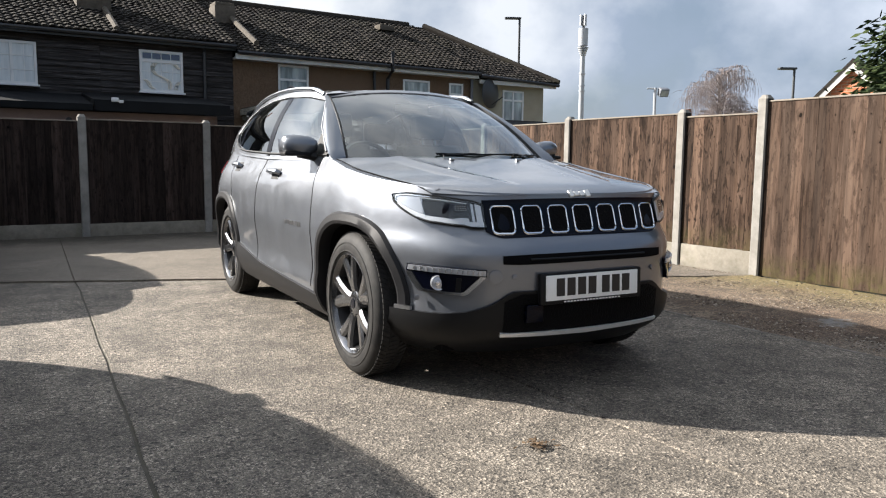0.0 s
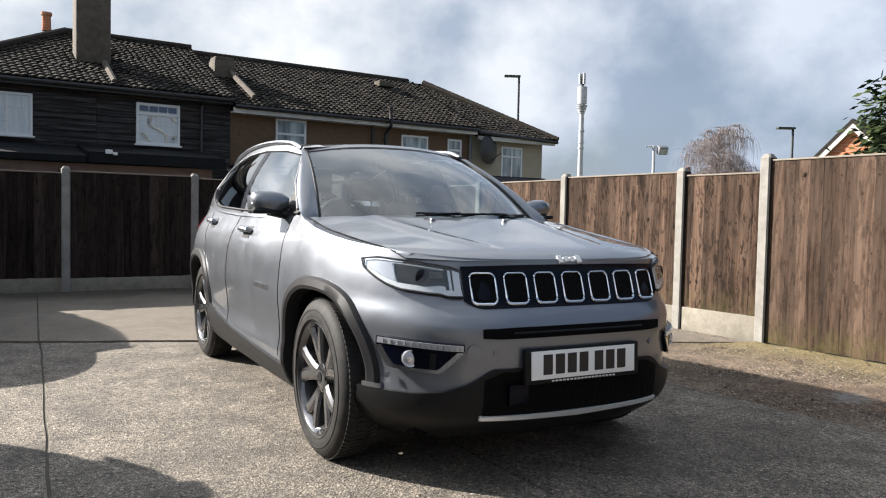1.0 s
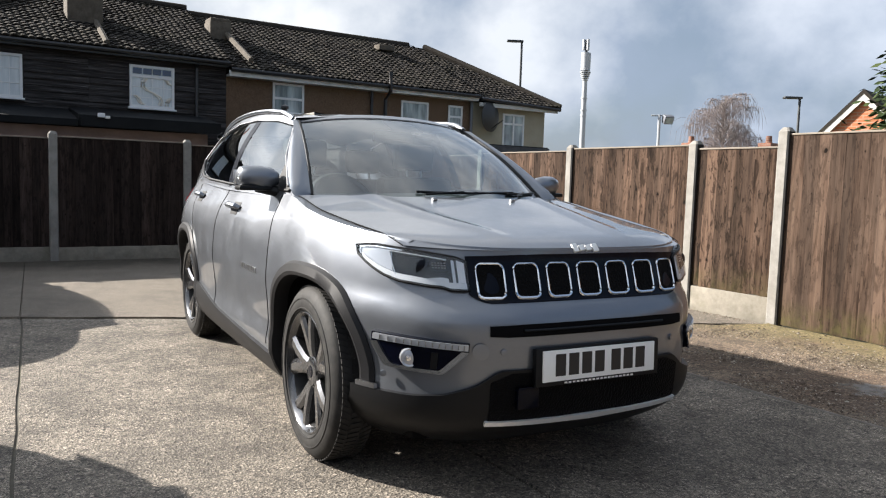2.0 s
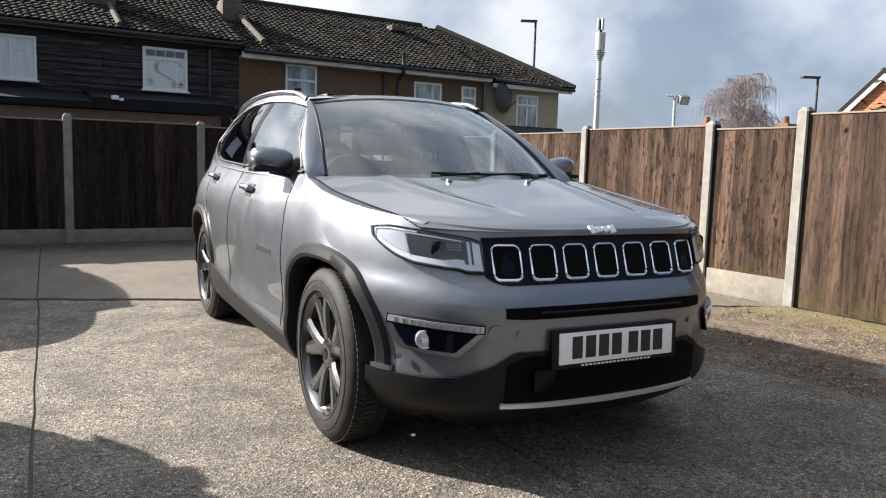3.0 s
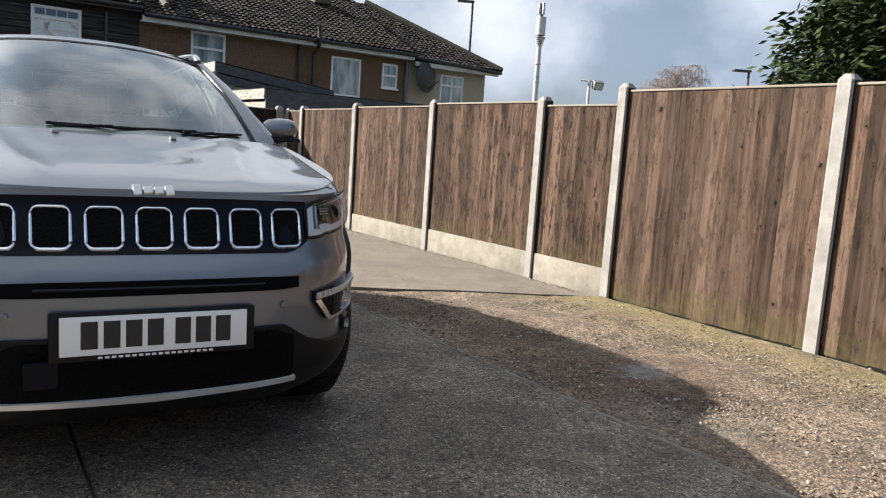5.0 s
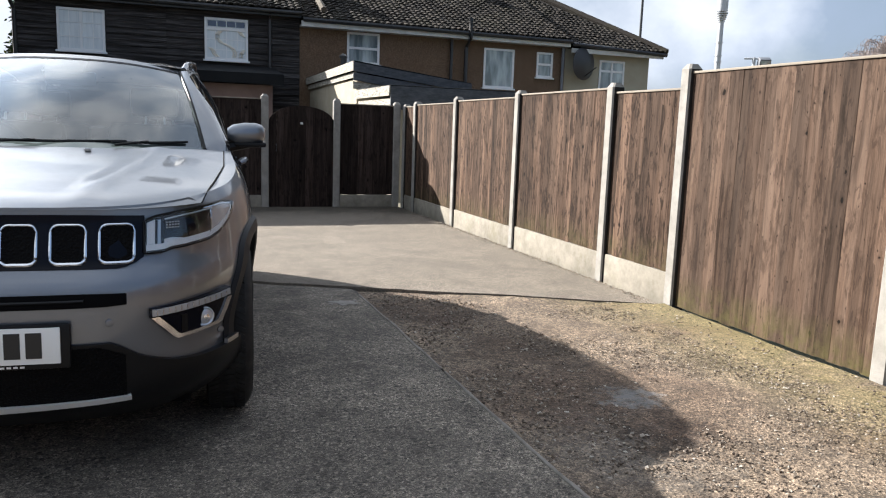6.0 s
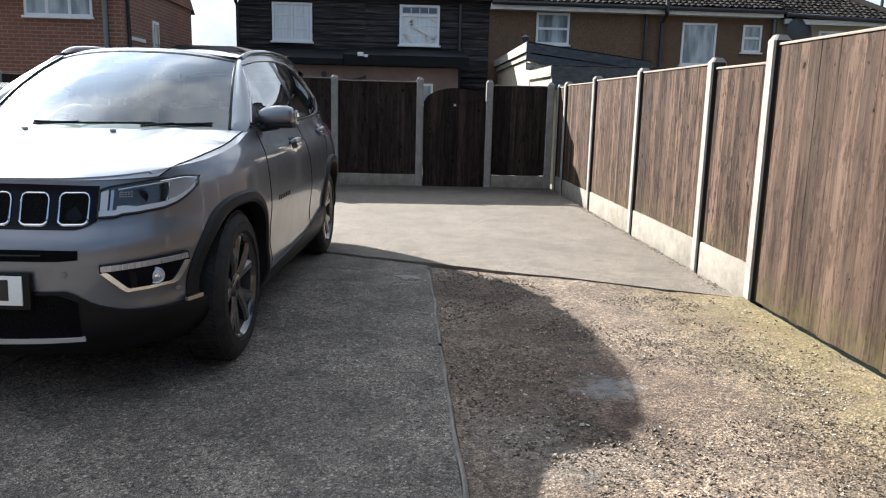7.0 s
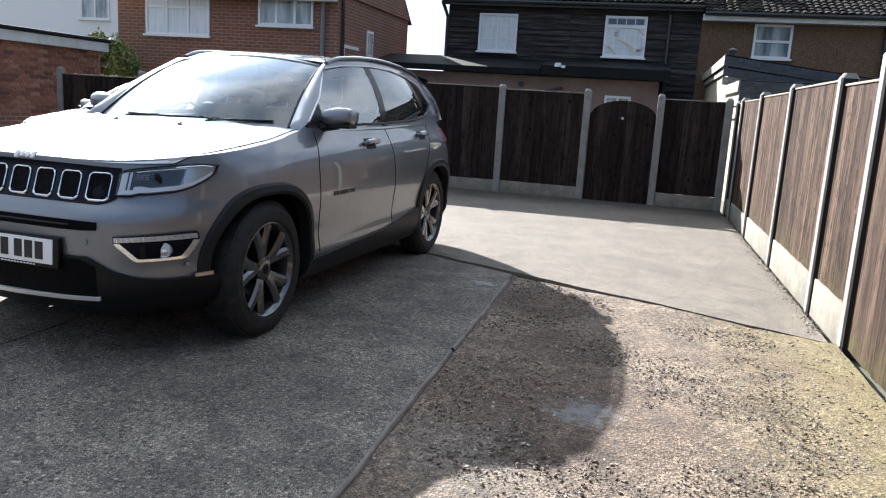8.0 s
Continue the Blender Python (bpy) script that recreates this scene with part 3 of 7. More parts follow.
def sheet(rows, closed_u=False, closed_v=False):
    """A grid of points as quads."""
    nv, nu = len(rows), len(rows[0])
    V = [p for r in rows for p in r]
    F = []
    for i in range(nv if closed_v else nv - 1):
        for j in range(nu if closed_u else nu - 1):
            a, b = i * nu + j, i * nu + (j + 1) % nu
            c, d = ((i + 1) % nv) * nu + (j + 1) % nu, ((i + 1) % nv) * nu + j
            F.append((a, b, c, d))
    return V, F


def tube(pts, r, sides=8, closed=False, caps=True):
    """A round bar along a line; r: one radius, or one for each point."""
    P = [Vector(p) for p in pts]
    n = len(P)
    rad = [r] * n if isinstance(r, (int, float)) else r
    rows = []
    up = Vector((0, 0, 1))
    for i in range(n):
        a, b = P[(i - 1) % n] if closed or i else P[0], P[(i + 1) % n] if closed or i < n - 1 else P[-1]
        t = (b - a).normalized()
        ref = up if abs(t.z) < 0.95 else Vector((1, 0, 0))
        u = t.cross(ref).normalized()
        w = u.cross(t)
        rows.append([P[i] + rad[i] * (math.cos(q) * u + math.sin(q) * w) for q in (2 * math.pi * j / sides for j in range(sides))])
    V, F = sheet(rows, True, closed)
    if caps and not closed:
        F += [tuple(range(sides)), tuple(range((n - 1) * sides, n * sides))]
    return V, F


def lathe(profile, n=48, axis="x"):
    """Turns (along, radius) points round the x axis."""
    rows = []
    for a, r in profile:
        rows.append([(a, r * math.cos(q), r * math.sin(q)) for q in (2 * math.pi * j / n for j in range(n))])
    return sheet(rows, True)


def prism(poly, depth, plane="xz", at=0.0):
    """A polygon of two coordinates, pulled out along the third."""
    n = len(poly)
    spot = {"xz": lambda a, b, d: (a, d, b), "yz": lambda a, b, d: (d, a, b), "xy": lambda a, b, d: (a, b, d)}[plane]
    V = [spot(a, b, at) for a, b in poly] + [spot(a, b, at + depth) for a, b in poly]
    F = [tuple(range(n)), tuple(range(2 * n - 1, n - 1, -1))]
    F += [(i, (i + 1) % n, n + (i + 1) % n, n + i) for i in range(n)]
    return V, F


def curve(table, q):
    """Smooth reading of a small table of (key, value)."""
    ks = [a for a, _ in table]
    if q <= ks[0]:
        return table[0][1]
    if q >= ks[-1]:
        return table[-1][1]
    i = max(j for j in range(len(ks)) if ks[j] <= q)
    (x0, y0), (x1, y1) = table[i], table[i + 1]
    m0 = (y1 - table[i - 1][1]) / (x1 - table[i - 1][0]) if i else (y1 - y0) / (x1 - x0)
    m1 = (table[i + 2][1] - y0) / (table[i + 2][0] - x0) if i + 2 < len(table) else (y1 - y0) / (x1 - x0)
    h = x1 - x0
    t = (q - x0) / h
    return (2 * t**3 - 3 * t**2 + 1) * y0 + (t**3 - 2 * t**2 + t) * h * m0 + (-2 * t**3 + 3 * t**2) * y1 + (t**3 - t**2) * h * m1


def lin(table, q):
    """Straight reading of a small table."""
    return float(np.interp(q, [a for a, _ in table], [b for _, b in table]))


def spread(a, b, n):
    return [a + (b - a) * i / (n - 1) for i in range(n)]


# ---- ground ----
EDGE = [(-9.0, 11.9), (0.47, 7.34), (2.1, 6.62), (2.94, 6.18), (4.42, 5.44), (5.6, 4.9), (6.42, 4.46)]


def edge_y(x):
    return lin(EDGE, x) + 0.03 * noise.noise((x * 3.1, 0.3, 0)) + 0.02 * noise.noise((x * 9.0, 2.0, 0))


def left_joint(y):
    return 0.49 + 0.076 * y + 0.01 * noise.noise((y * 2.0, 7.0, 0))


ground = tagged(part("ground", box(-400, 400, -400, 400, -0.6, -0.06), M_GROUND), "rough open ground reaching to the horizon", "ground", kind="structure")
road = tagged(part("yard_bed", box(-9, 4.45, -9, 11.2, -0.055, -0.014), M_JOINT), "dark dirt bed under the concrete bays", "ground", kind="structure")
pavement = thing("pavement", "worn exposed-aggregate concrete yard laid in bays", "pavement", kind="structure")


def bay(outline, top=0.0):
    n = len(outline)
    V = [(x, y, top) for x, y in outline] + [(x, y, top - 0.008) for x, y in outline] + [(x, y, -0.04) for x, y in outline]
    cx, cy = sum(p[0] for p in outline) / n, sum(p[1] for p in outline) / n
    for i in range(n):
        x, y, z = V[i]
        d = math.hypot(x - cx, y - cy)
        V[i] = (x + (cx - x) / d * 0.008, y + (cy - y) / d * 0.008, z)
    F = [tuple(range(n))]
    for a in (0, n):
        F += [(a + i, a + (i + 1) % n, a + n + (i + 1) % n, a + n + i) for i in range(n)]
    return V, F


GAP = 0.006
joints_near = [lambda y: -9.0, lambda y: -1.3 + 0.05 * y, left_joint, lambda y: 2.33 + 0.035 * y + 0.006 * noise.noise((y * 2.4, 3.0, 0)), lambda y: 4.425 + 0.012 * noise.noise((y * 2.2, 5.0, 0))]
for i in range(4):
    a, b = joints_near[i], joints_near[i + 1]
    ys = spread(-9.0, 8.0, 60)
    left, right = [], []
    for y in ys:
        if y < edge_y(a(y)) - 0.03:
            left.append((a(y) + GAP, y))
        if y < edge_y(b(y)) - 0.03:
            right.append((b(y) - GAP, y))
    x0, x1 = left[-1][0], right[-1][0]
    top = [(x, edge_y(x) - 0.028) for x in spread(x0, x1, 26)]
    outline = left[:-1] + top + right[:-1][::-1]
    part("concrete_bay", bay(outline), M_AGG, pavement)
# mossy dirt that fills the joint between two bays
ys = [y for y in spread(-4.0, 6.9, 90) if y < edge_y(left_joint(y)) - 0.05]
part("joint_fill", sheet([[(left_joint(y) + sx * 0.009, y, -0.004 + dz + 0.002 * noise.noise((y * 9, sx, 2.0))) for y in ys] for sx, dz in ((-1, 0.0), (0, -0.003), (1, 0.0))]), M_MOSSJOINT, pavement, "mossy dirt in the joint")
far = [lambda y: -9.0, lambda y: -1.2 + 0.05 * y, lambda y: 0.47 + 0.076 * y, lambda y: 6.5]
for i in range(3):
    a, b = far[i], far[i + 1]
    x0, x1 = (a(edge_y(a(7))) + 0.001), (b(edge_y(b(7))) - 0.001)
    if i == 2:
        x1 = 6.44
    low = [(x, min(edge_y(x), 10.9)) for x in spread(x0, x1, 40)]
    high = [(b(11.0) - 0.001 if i < 2 else 6.44, 11.0), (a(11.0) + 0.001, 11.0)]
    part("concrete_bay", bay(low + high, 0.011), M_SLAB, pavement, "pale smooth concrete slab")

# gravel strip beside the fence, with an uneven surface
rows = []
for y in spread(-9.0, 5.6, 150):
    r = []
    for u in spread(0, 1, 24):
        x0 = 4.437
        x = x0 + (6.47 - x0) * u
        yy = min(y, edge_y(x) - 0.015)
        z = -0.012 + 0.016 * noise.noise((x * 1.6, yy * 1.6, 4.0)) + 0.010 * noise.noise((x * 6, yy * 6, 1.0)) + 0.03 * max(0, x - 6.0) + 0.02 * min(1.0, max(0.0, x - 4.8)) * math.exp(-max(0.0, edge_y(x) - yy) / 0.10)
        r.append((x, yy, min(z, 0.03)))
    rows.append(r)
# thin pale lip left along the bay's edge, broken in two places
for y0, y1 in ((-3.0, 0.9), (0.93, 3.42), (3.46, 5.2)):
    ys = spread(y0, y1, 40)
    wide = lambda y: 0.0085 + 0.004 * noise.noise((y * 5.0, 1.0, 8.0))
    lip_x = lambda y: 4.424 + 0.012 * noise.noise((y * 2.2, 5.0, 0))
    part("joint_lip", sheet([[(lip_x(y) + sx * wide(y), y, z + 0.003 * noise.noise((y * 14, sx, 0))) for y in ys] for sx, z in ((-1, -0.02), (-0.9, 0.004), (-0.3, 0.008), (0.5, 0.007), (1.1, 0.0), (1.3, -0.03))]), M_LIP, pavement, "thin pale mortar lip along the joint")
tagged(part("gravel", sheet(rows), M_GRAVEL), "compacted brown gravel strip with moss along the fence", "gravel", kind="structure")
# loose stones
rng = random.Random(5)
SEED_STONE = [Vector(p).normalized() for p in ((1, 0, 0), (-1, 0.1, 0), (0, 1, 0.1), (0.1, -1, 0), (0, 0, 1), (0, 0, -1), (0.7, 0.6, 0.5), (-0.6, -0.7, 0.4))]
STONE_FACES = [(0, 6, 4), (6, 2, 4), (2, 1, 4), (1, 7, 4), (7, 3, 4), (3, 0, 4), (0, 2, 6), (0, 5, 2), (2, 5, 1), (1, 5, 3), (1, 3, 7), (3, 5, 0)]
V, F = [], []


def stone(x, y, z, s):
    n = len(V)
    q = Euler((rng.uniform(0, 6), rng.uniform(0, 6), rng.uniform(0, 6))).to_matrix()
    for p in SEED_STONE:
        d = q @ Vector((p.x * s * rng.uniform(0.7, 1.2), p.y * s * rng.uniform(0.6, 1.0), p.z * s * 0.6))
        V.append((x + d.x, y + d.y, z + abs(s) * 0.12 + d.z * 0.52))
    F.extend(tuple(i + n for i in f) for f in STONE_FACES)


for _ in range(42000):
    x, y = 4.46 + 2.0 * rng.random() ** 0.8, rng.uniform(-0.4, 5.4)
    if y > edge_y(x) - 0.04 or noise.noise((x * 1.2, y * 1.2, 9.0)) + 0.2 * (x - 5.0) < rng.uniform(-1.5, 0.9):
        continue
    stone(x, y, -0.012, rng.choice((0.003, 0.003, 0.004, 0.004, 0.005, 0.005, 0.006, 0.007, 0.008, 0.010)))
# clods in the damp, shaded part of the strip
for _ in range(6500):
    x, y = 4.45 + 0.85 * rng.random(), rng.uniform(1.2, 5.3)
    if y > edge_y(x) - 0.04 or noise.noise((x * 2.3, y * 2.3, 3.0)) < rng.uniform(-0.7, 0.5):
        continue
    stone(x, y, -0.010, rng.choice((0.004, 0.005, 0.006, 0.006, 0.007, 0.008, 0.010, 0.013)))
for _ in range(500):
    x = rng.uniform(5.9, 6.46)
    y = rng.uniform(-1.0, edge_y(x) - 0.05)
    stone(x, y, 0.012, rng.uniform(0.005, 0.013))
for _ in range(1100):
    x, y = 6.45 - abs(rng.gauss(0, 0.04)), rng.uniform(4.6, 10.0)
    stone(x, y, 0.011, rng.uniform(0.003, 0.012))
for _ in range(1400):
    x = rng.uniform(-0.5, 4.4)
    y = rng.uniform(0.2, 6.5)
    if y < edge_y(x) - 0.05:
        stone(x, y, 0.0, rng.uniform(0.002, 0.0045))
tagged(part("loose_stones", (V, F, 0), M_STONE), "loose pale and brown gravel stones", "gravel", kind="stuff")
V, F = [], []
for _ in range(60):
    x, y = 1.968 + rng.gauss(0, 0.035), 2.144 + rng.gauss(0, 0.03)
    a, s = rng.uniform(0, 6.28), rng.uniform(0.008, 0.02)
    n = len(V)
    t = Vector((math.cos(a), math.sin(a), 0))
    w = Vector((-t.y, t.x, 0)) * s * 0.35
    c = Vector((x, y, 0.004 + rng.random() * 0.012))
    V += [c - t * s, c + w + Vector((0, 0, 0.004)), c + t * s + Vector((0, 0, rng.uniform(0, 0.008))), c - w]
    F.append((n, n + 1, n + 2, n + 3))
tagged(part("leaf_litter", (V, F, 0), M_LEAFLITTER), "small clump of dead brown leaves on the concrete", "leaves", kind="stuff")
# pale mortar splashes
def splash(cx, cy, r, z, seed):
    pts = [(cx + r * math.cos(q) * (1 + 0.6 * noise.noise((math.cos(q) * 2, math.sin(q) * 2, seed))), cy + 0.8 * r * math.sin(q) * (1 + 0.6 * noise.noise((math.cos(q) * 3, math.sin(q) * 3, seed + 4)))) for q in spread(0, 6.1, 28)]
    part("mortar_splash", prism(pts, 0.004, "xy", z), M_POST, pavement, "small pale mortar splash")


for cx, cy, r in ((4.27, 5.0, 0.06), (4.2, 5.03, 0.035), (4.33, 4.96, 0.03), (4.25, 4.93, 0.022), (4.35, 5.04, 0.018), (4.17, 4.97, 0.015)):
    splash(cx, cy, r, -0.0015, cx * 9 + cy)

# ---- fences ----
def post_mesh(h, w=0.1, d=0.1, darkened=False):
    b = 0.012
    V, F = [], []
    for z, i in ((-0.05, 0), (h - 0.035, 0), (h, 0.022)):
        V += [(-w / 2 + i, -d / 2 + b + i, z), (-w / 2 + b + i, -d / 2 + i, z), (w / 2 - b - i, -d / 2 + i, z), (w / 2 - i, -d / 2 + b + i, z),
              (w / 2 - i, d / 2 - b - i, z), (w / 2 - b - i, d / 2 - i, z), (-w / 2 + b + i, d / 2 - i, z), (-w / 2 + i, d / 2 - b - i, z)]
    for r in (0, 8):
        F += [(r + i, r + (i + 1) % 8, r + 8 + (i + 1) % 8, r + 8 + i) for i in range(8)]
    F.append(tuple(range(16, 24)))
    me = mesh_of("post", V, F, 30)
    me.materials.append(M_POST)
    me.materials.append(M_POST_SIDE)
    # side faces take a much darker material than the front
    for p in me.polygons:
        if darkened and abs(p.normal.x) > 0.9:
            p.material_index = 1
    return me


BOARD_CACHE = {}


def board_mesh(h, w, material):
    """Feather-edged board: thick along one edge, thin along the other. Its face looks along -y."""
    key = (round(h, 3), round(w, 3), material.name)
    if key not in BOARD_CACHE:
        V = [(-w / 2, -0.004, 0), (w / 2 + 0.010, -0.0042, 0), (w / 2 + 0.010, 0, 0), (-w / 2, 0, 0)]
        V += [(x, y, h) for x, y, _ in V]
        me = mesh_of("board", V, [(0, 1, 5, 4), (1, 2, 6, 5), (2, 3, 7, 6), (3, 0, 4, 7), (4, 5, 6, 7), (0, 3, 2, 1)], 0)
        me.materials.append(material)
        BOARD_CACHE[key] = me
    return BOARD_CACHE[key]


def fence_run(owner, stations, m, panels, material, darkened=False):
    """Posts at stations along local x; panels: (bottom of boards, top of boards, gravel board top or 0)."""
    for (x, h) in stations:
        o = part("post", POSTS.setdefault((round(h, 2), darkened), post_mesh(h, 0.1, 0.112 if darkened else 0.1, darkened)), None, owner)
        o.matrix_basis = m @ pose(x, 0.012 if darkened else 0, 0, 0, 0, 0)
    for i, spec in enumerate(panels):
        if spec is None:
            continue
        x0, x1 = stations[i][0] + 0.05, stations[i + 1][0] - 0.05
        z0, z1, g = spec
        if g:
            o = part("gravel_board", box(x0, x1, -0.022, 0.022, -0.03, g, 0.006), M_GBOARD, owner, "rough concrete gravel board")
            o.matrix_basis = m
        n = max(1, round((x1 - x0) / 0.108))
        share = [rng.uniform(0.75, 1.25) for _ in range(n)]
        at = x0
        wood = M_BOARD_GREY if z0 < 0.1 else material
        for q in share:
            w = q * (x1 - x0) / sum(share)
            o = part("board", board_mesh(z1 - z0, math.ceil(w * 100) / 100, wood), None, owner)
            o.matrix_basis = m @ pose(at + 0.5 * w, -0.004 + rng.uniform(-0.001, 0.001), z0 + rng.uniform(-0.008, 0.004), rng.uniform(-0.06, 0.06), rng.uniform(-0.12, 0.12), 0)
            at += w
        o = part("capping", box(x0, x1, -0.018, 0.018, z1 - 0.006, z1 + 0.009, 0.003), M_CAP, owner, "pale capping rail")
        o.matrix_basis = m


POSTS = {}
# fence beside the car: local x runs towards -y of the world, boards face -x
m_right = pose(6.52, 0, 0, 0, 0, -90)
right = [(-10.95, 1.53), (-10.44, 1.56), (-8.84, 1.585), (-7.09, 1.60), (-5.37, 1.60), (-4.44, 1.685), (-2.72, 1.69), (-0.92, 1.69), (0.9, 1.69), (2.7, 1.69), (4.5, 1.69), (6.3, 1.69), (8.1, 1.69)]
panels = [(0.2, 1.49, 0.2), (0.2, 1.51, 0.2), (0.215, 1.53, 0.21), (0.235, 1.555, 0.23), (0.235, 1.52, 0.23)] + [(0.012, 1.625, 0)] * 7
fence_r = thing("fence_east", "weathered brown close-board fence with concrete posts", "fence", kind="structure")
fence_run(fence_r, right, m_right, panels, M_BOARD, True)
m_back = pose(-0.03, 11.02, -0.012, 0, 0, 0)
back = [(-4.4, 1.5), (-2.8, 1.5), (-1.45, 1.55), (-0.12, 1.6), (1.66, 1.62), (3.265, 1.6), (4.5, 1.6), (5.52, 1.58), (6.42, 1.57)]
panels = [(0.2, 1.38, 0.2), (0.2, 1.46, 0.2), (0.2, 1.5, 0.2), (0.2, 1.53, 0.2)][:3] + [(0.2, 1.53, 0.2), (0.19, 1.555, 0.19), (0.19, 1.53, 0.19), None, (0.2, 1.51, 0.2)]
fence_b = thing("fence_north", "dark close-board fence with concrete posts and gravel boards", "fence", kind="structure")
fence_run(fence_b, back, m_back, panels, M_BOARD_DARK)
# arched gate
gate = thing("garden_gate", "dark arched wooden gate closed between two concrete posts", "gate", (-0.035, 0, -0.02))
n = 9
for j in range(n):
    x0, x1 = 4.56 + j * 0.93 / n, 4.56 + (j + 1) * 0.93 / n
    arch = lambda x: 1.22 + 0.245 * math.sqrt(max(0.0, 1 - ((x - 5.025) / 0.47) ** 2))
    poly = [(x0, 0.03), (x1 - 0.001, 0.03), (x1 - 0.001, arch(x1)), ((x0 + x1) / 2, arch((x0 + x1) / 2)), (x0, arch(x0))]
    part("board", prism(poly, 0.02, "xz", 10.99 + 0.004 * (j % 2)), M_BOARD_DARK, gate)
part("ledge", box(4.57, 5.48, 11.015, 11.05, 0.06, 1.2), M_BOARD_DARK, gate)
part("latch", box(5.0, 5.035, 10.968, 10.992, 1.205, 1.235, 0.004), M_FASCIA, gate, "small white latch plate")
part("handle", tube([(4.66, 10.985, 0.82), (4.66, 10.955, 0.84), (4.66, 10.955, 0.9), (4.66, 10.985, 0.92)], 0.007), M_PIPE, gate)


# added, unseen walls that close the yard and darken the car's reflections
for nm, bx in (("wall_south", (-12.0, 6.6, -9.4, -9.1, -0.2, 3.4)), ("wall_west", (-12.0, -11.7, -9.1, 5.8, -0.2, 2.4))):
    tagged(part(nm, box(*bx), M_DARKGREYWALL), "unseen dark grey wall added to close the yard and darken reflections", "wall", kind="structure")


# ---- windows ----
def window(owner, x0, x1, z0, z1, y, cols=2, rail=0.0, pane=M_PANE, bars=0, sill=True):
    """A white plastic window in a wall that looks along -y; the wall's face is at y."""
    win = part("window", join(box(x0, x1, y - 0.03, y + 0.05, z0, z0 + 0.055), box(x0, x1, y - 0.03, y + 0.05, z1 - 0.055, z1),
                              box(x0, x0 + 0.055, y - 0.03, y + 0.05, z0 + 0.055, z1 - 0.055), box(x1 - 0.055, x1, y - 0.03, y + 0.05, z0 + 0.055, z1 - 0.055)), M_UPVC, owner, "white plastic window frame")
    part("pane", box(x0 + 0.05, x1 - 0.05, y - 0.002, y + 0.01, z0 + 0.05, z1 - 0.05), pane, win)
    for c in range(1, cols):
        x = x0 + (x1 - x0) * c / cols
        part("mullion", box(x - 0.03, x + 0.03, y - 0.026, y + 0.02, z0 + 0.05, z1 - 0.05), M_UPVC, win)
    if rail:
        zr = z0 + (z1 - z0) * rail
        part("transom", box(x0 + 0.05, x1 - 0.05, y - 0.028, y + 0.02, zr - 0.03, zr + 0.03), M_UPVC, win)
    if bars:
        top = z0 + (z1 - z0) * (rail if rail else 1.0)
        for c in range(1, bars + 1):
            x = x0 + (x1 - x0) * c / (bars + 1)
            part("glazing_bar", box(x - 0.008, x + 0.008, y - 0.009, y, z0 + 0.05, z1 - 0.05), M_UPVC, win)
        for r in range(1, 3):
            zz = z0 + (top - z0) * r / 3
            part("glazing_bar", box(x0 + 0.05, x1 - 0.05, y - 0.012, y, zz - 0.008, zz + 0.008), M_UPVC, win)
    if sill:
        part("sill", box(x0 - 0.04, x1 + 0.04, y - 0.09, y, z0 - 0.045, z0, 0.008), M_UPVC, win)
    return win


# ---- terrace behind the fence ----
HY = 19.9
RIDGE_Y, RIDGE_Z = 24.0, 5.80


def tiled(name, owner, left, right_, z_eave, y_eave, z_top, y_top, pitch=0.205, wide=0.165):
    """A slope of lapped tiles; left and right_ give the ends for a height share 0..1."""
    n = int(math.hypot(z_top - z_eave, y_top - y_eave) / pitch)
    V, F = [], []
    up = Vector((0, y_top - y_eave, z_top - z_eave))
    nor = Vector((0, -up.z, up.y)).normalized()
    for i in range(n):
        a, b = i / n, (i + 1.12) / n
        xl, xr = left((a + b) / 2), right_((a + b) / 2)
        k_ = max(1, round((xr - xl) / wide))
        w = (xr - xl) / k_
        for j in range(k_):
            x0 = xl + j * w
            s = len(V)
            lift = 0.052 + rng.uniform(-0.01, 0.012)
            pr = []
            for u, h in ((0.0, 0.0), (0.3, 0.024), (0.62, 0.024), (0.86, -0.002), (1.0, 0.0)):
                pr.append((x0 + u * w, h))
            for t, l in ((a, lift), (b, 0.02)):
                for x, h in pr:
                    V.append(Vector((x, y_eave, z_eave)) + up * min(t, 1.0) + nor * (l + h))
            for x, h in pr:
                V.append(Vector((x, y_eave, z_eave)) + up * a + nor * (lift + h - 0.035))
            for q in range(4):
                F += [(s + q, s + q + 1, s + 6 + q, s + 5 + q), (s + 10 + q, s + 11 + q, s + q + 1, s + q)]
    o = part(name, (V, F, 0), M_TILE, owner)
    return tagged(o, "lapped dark brown roof tiles", kind="stuff")


def roof_base(owner, poly_bottom, poly_top):
    V = [*poly_bottom, *poly_top]
    part("roof", (V, [(0, 1, 3, 2)], 0), M_TILE, owner)


dark_house = thing("weatherboard_house", "dark weatherboarded cottage with a brown tiled roof", "house", (-0.05, 0, 0.02))
part("wall", box(0.14, 6.46, HY, HY + 8, -0.5, 3.9), M_WBOARD, dark_house)
for i in range(19):
    z = 1.35 + i * 0.137
    spans = [(0.12, 3.3), (3.3, 6.47)]
    for x0, x1 in spans:
        jut, low = rng.uniform(0.034, 0.058), rng.uniform(-0.016, 0.006)
        prof = [(HY - jut, z + low), (HY - 0.012, z + 0.142), (HY + 0.002, z + 0.142), (HY + 0.002, z + low)]
        o = part("weatherboard", (prism([(a, b) for a, b in prof], x1 - x0 - 0.004, "yz", x0)), M_WBOARD, dark_house)
window(dark_house, 0.96, 1.965, 2.66, 3.61, HY - 0.065, 2, 0.0, M_NET, 3)
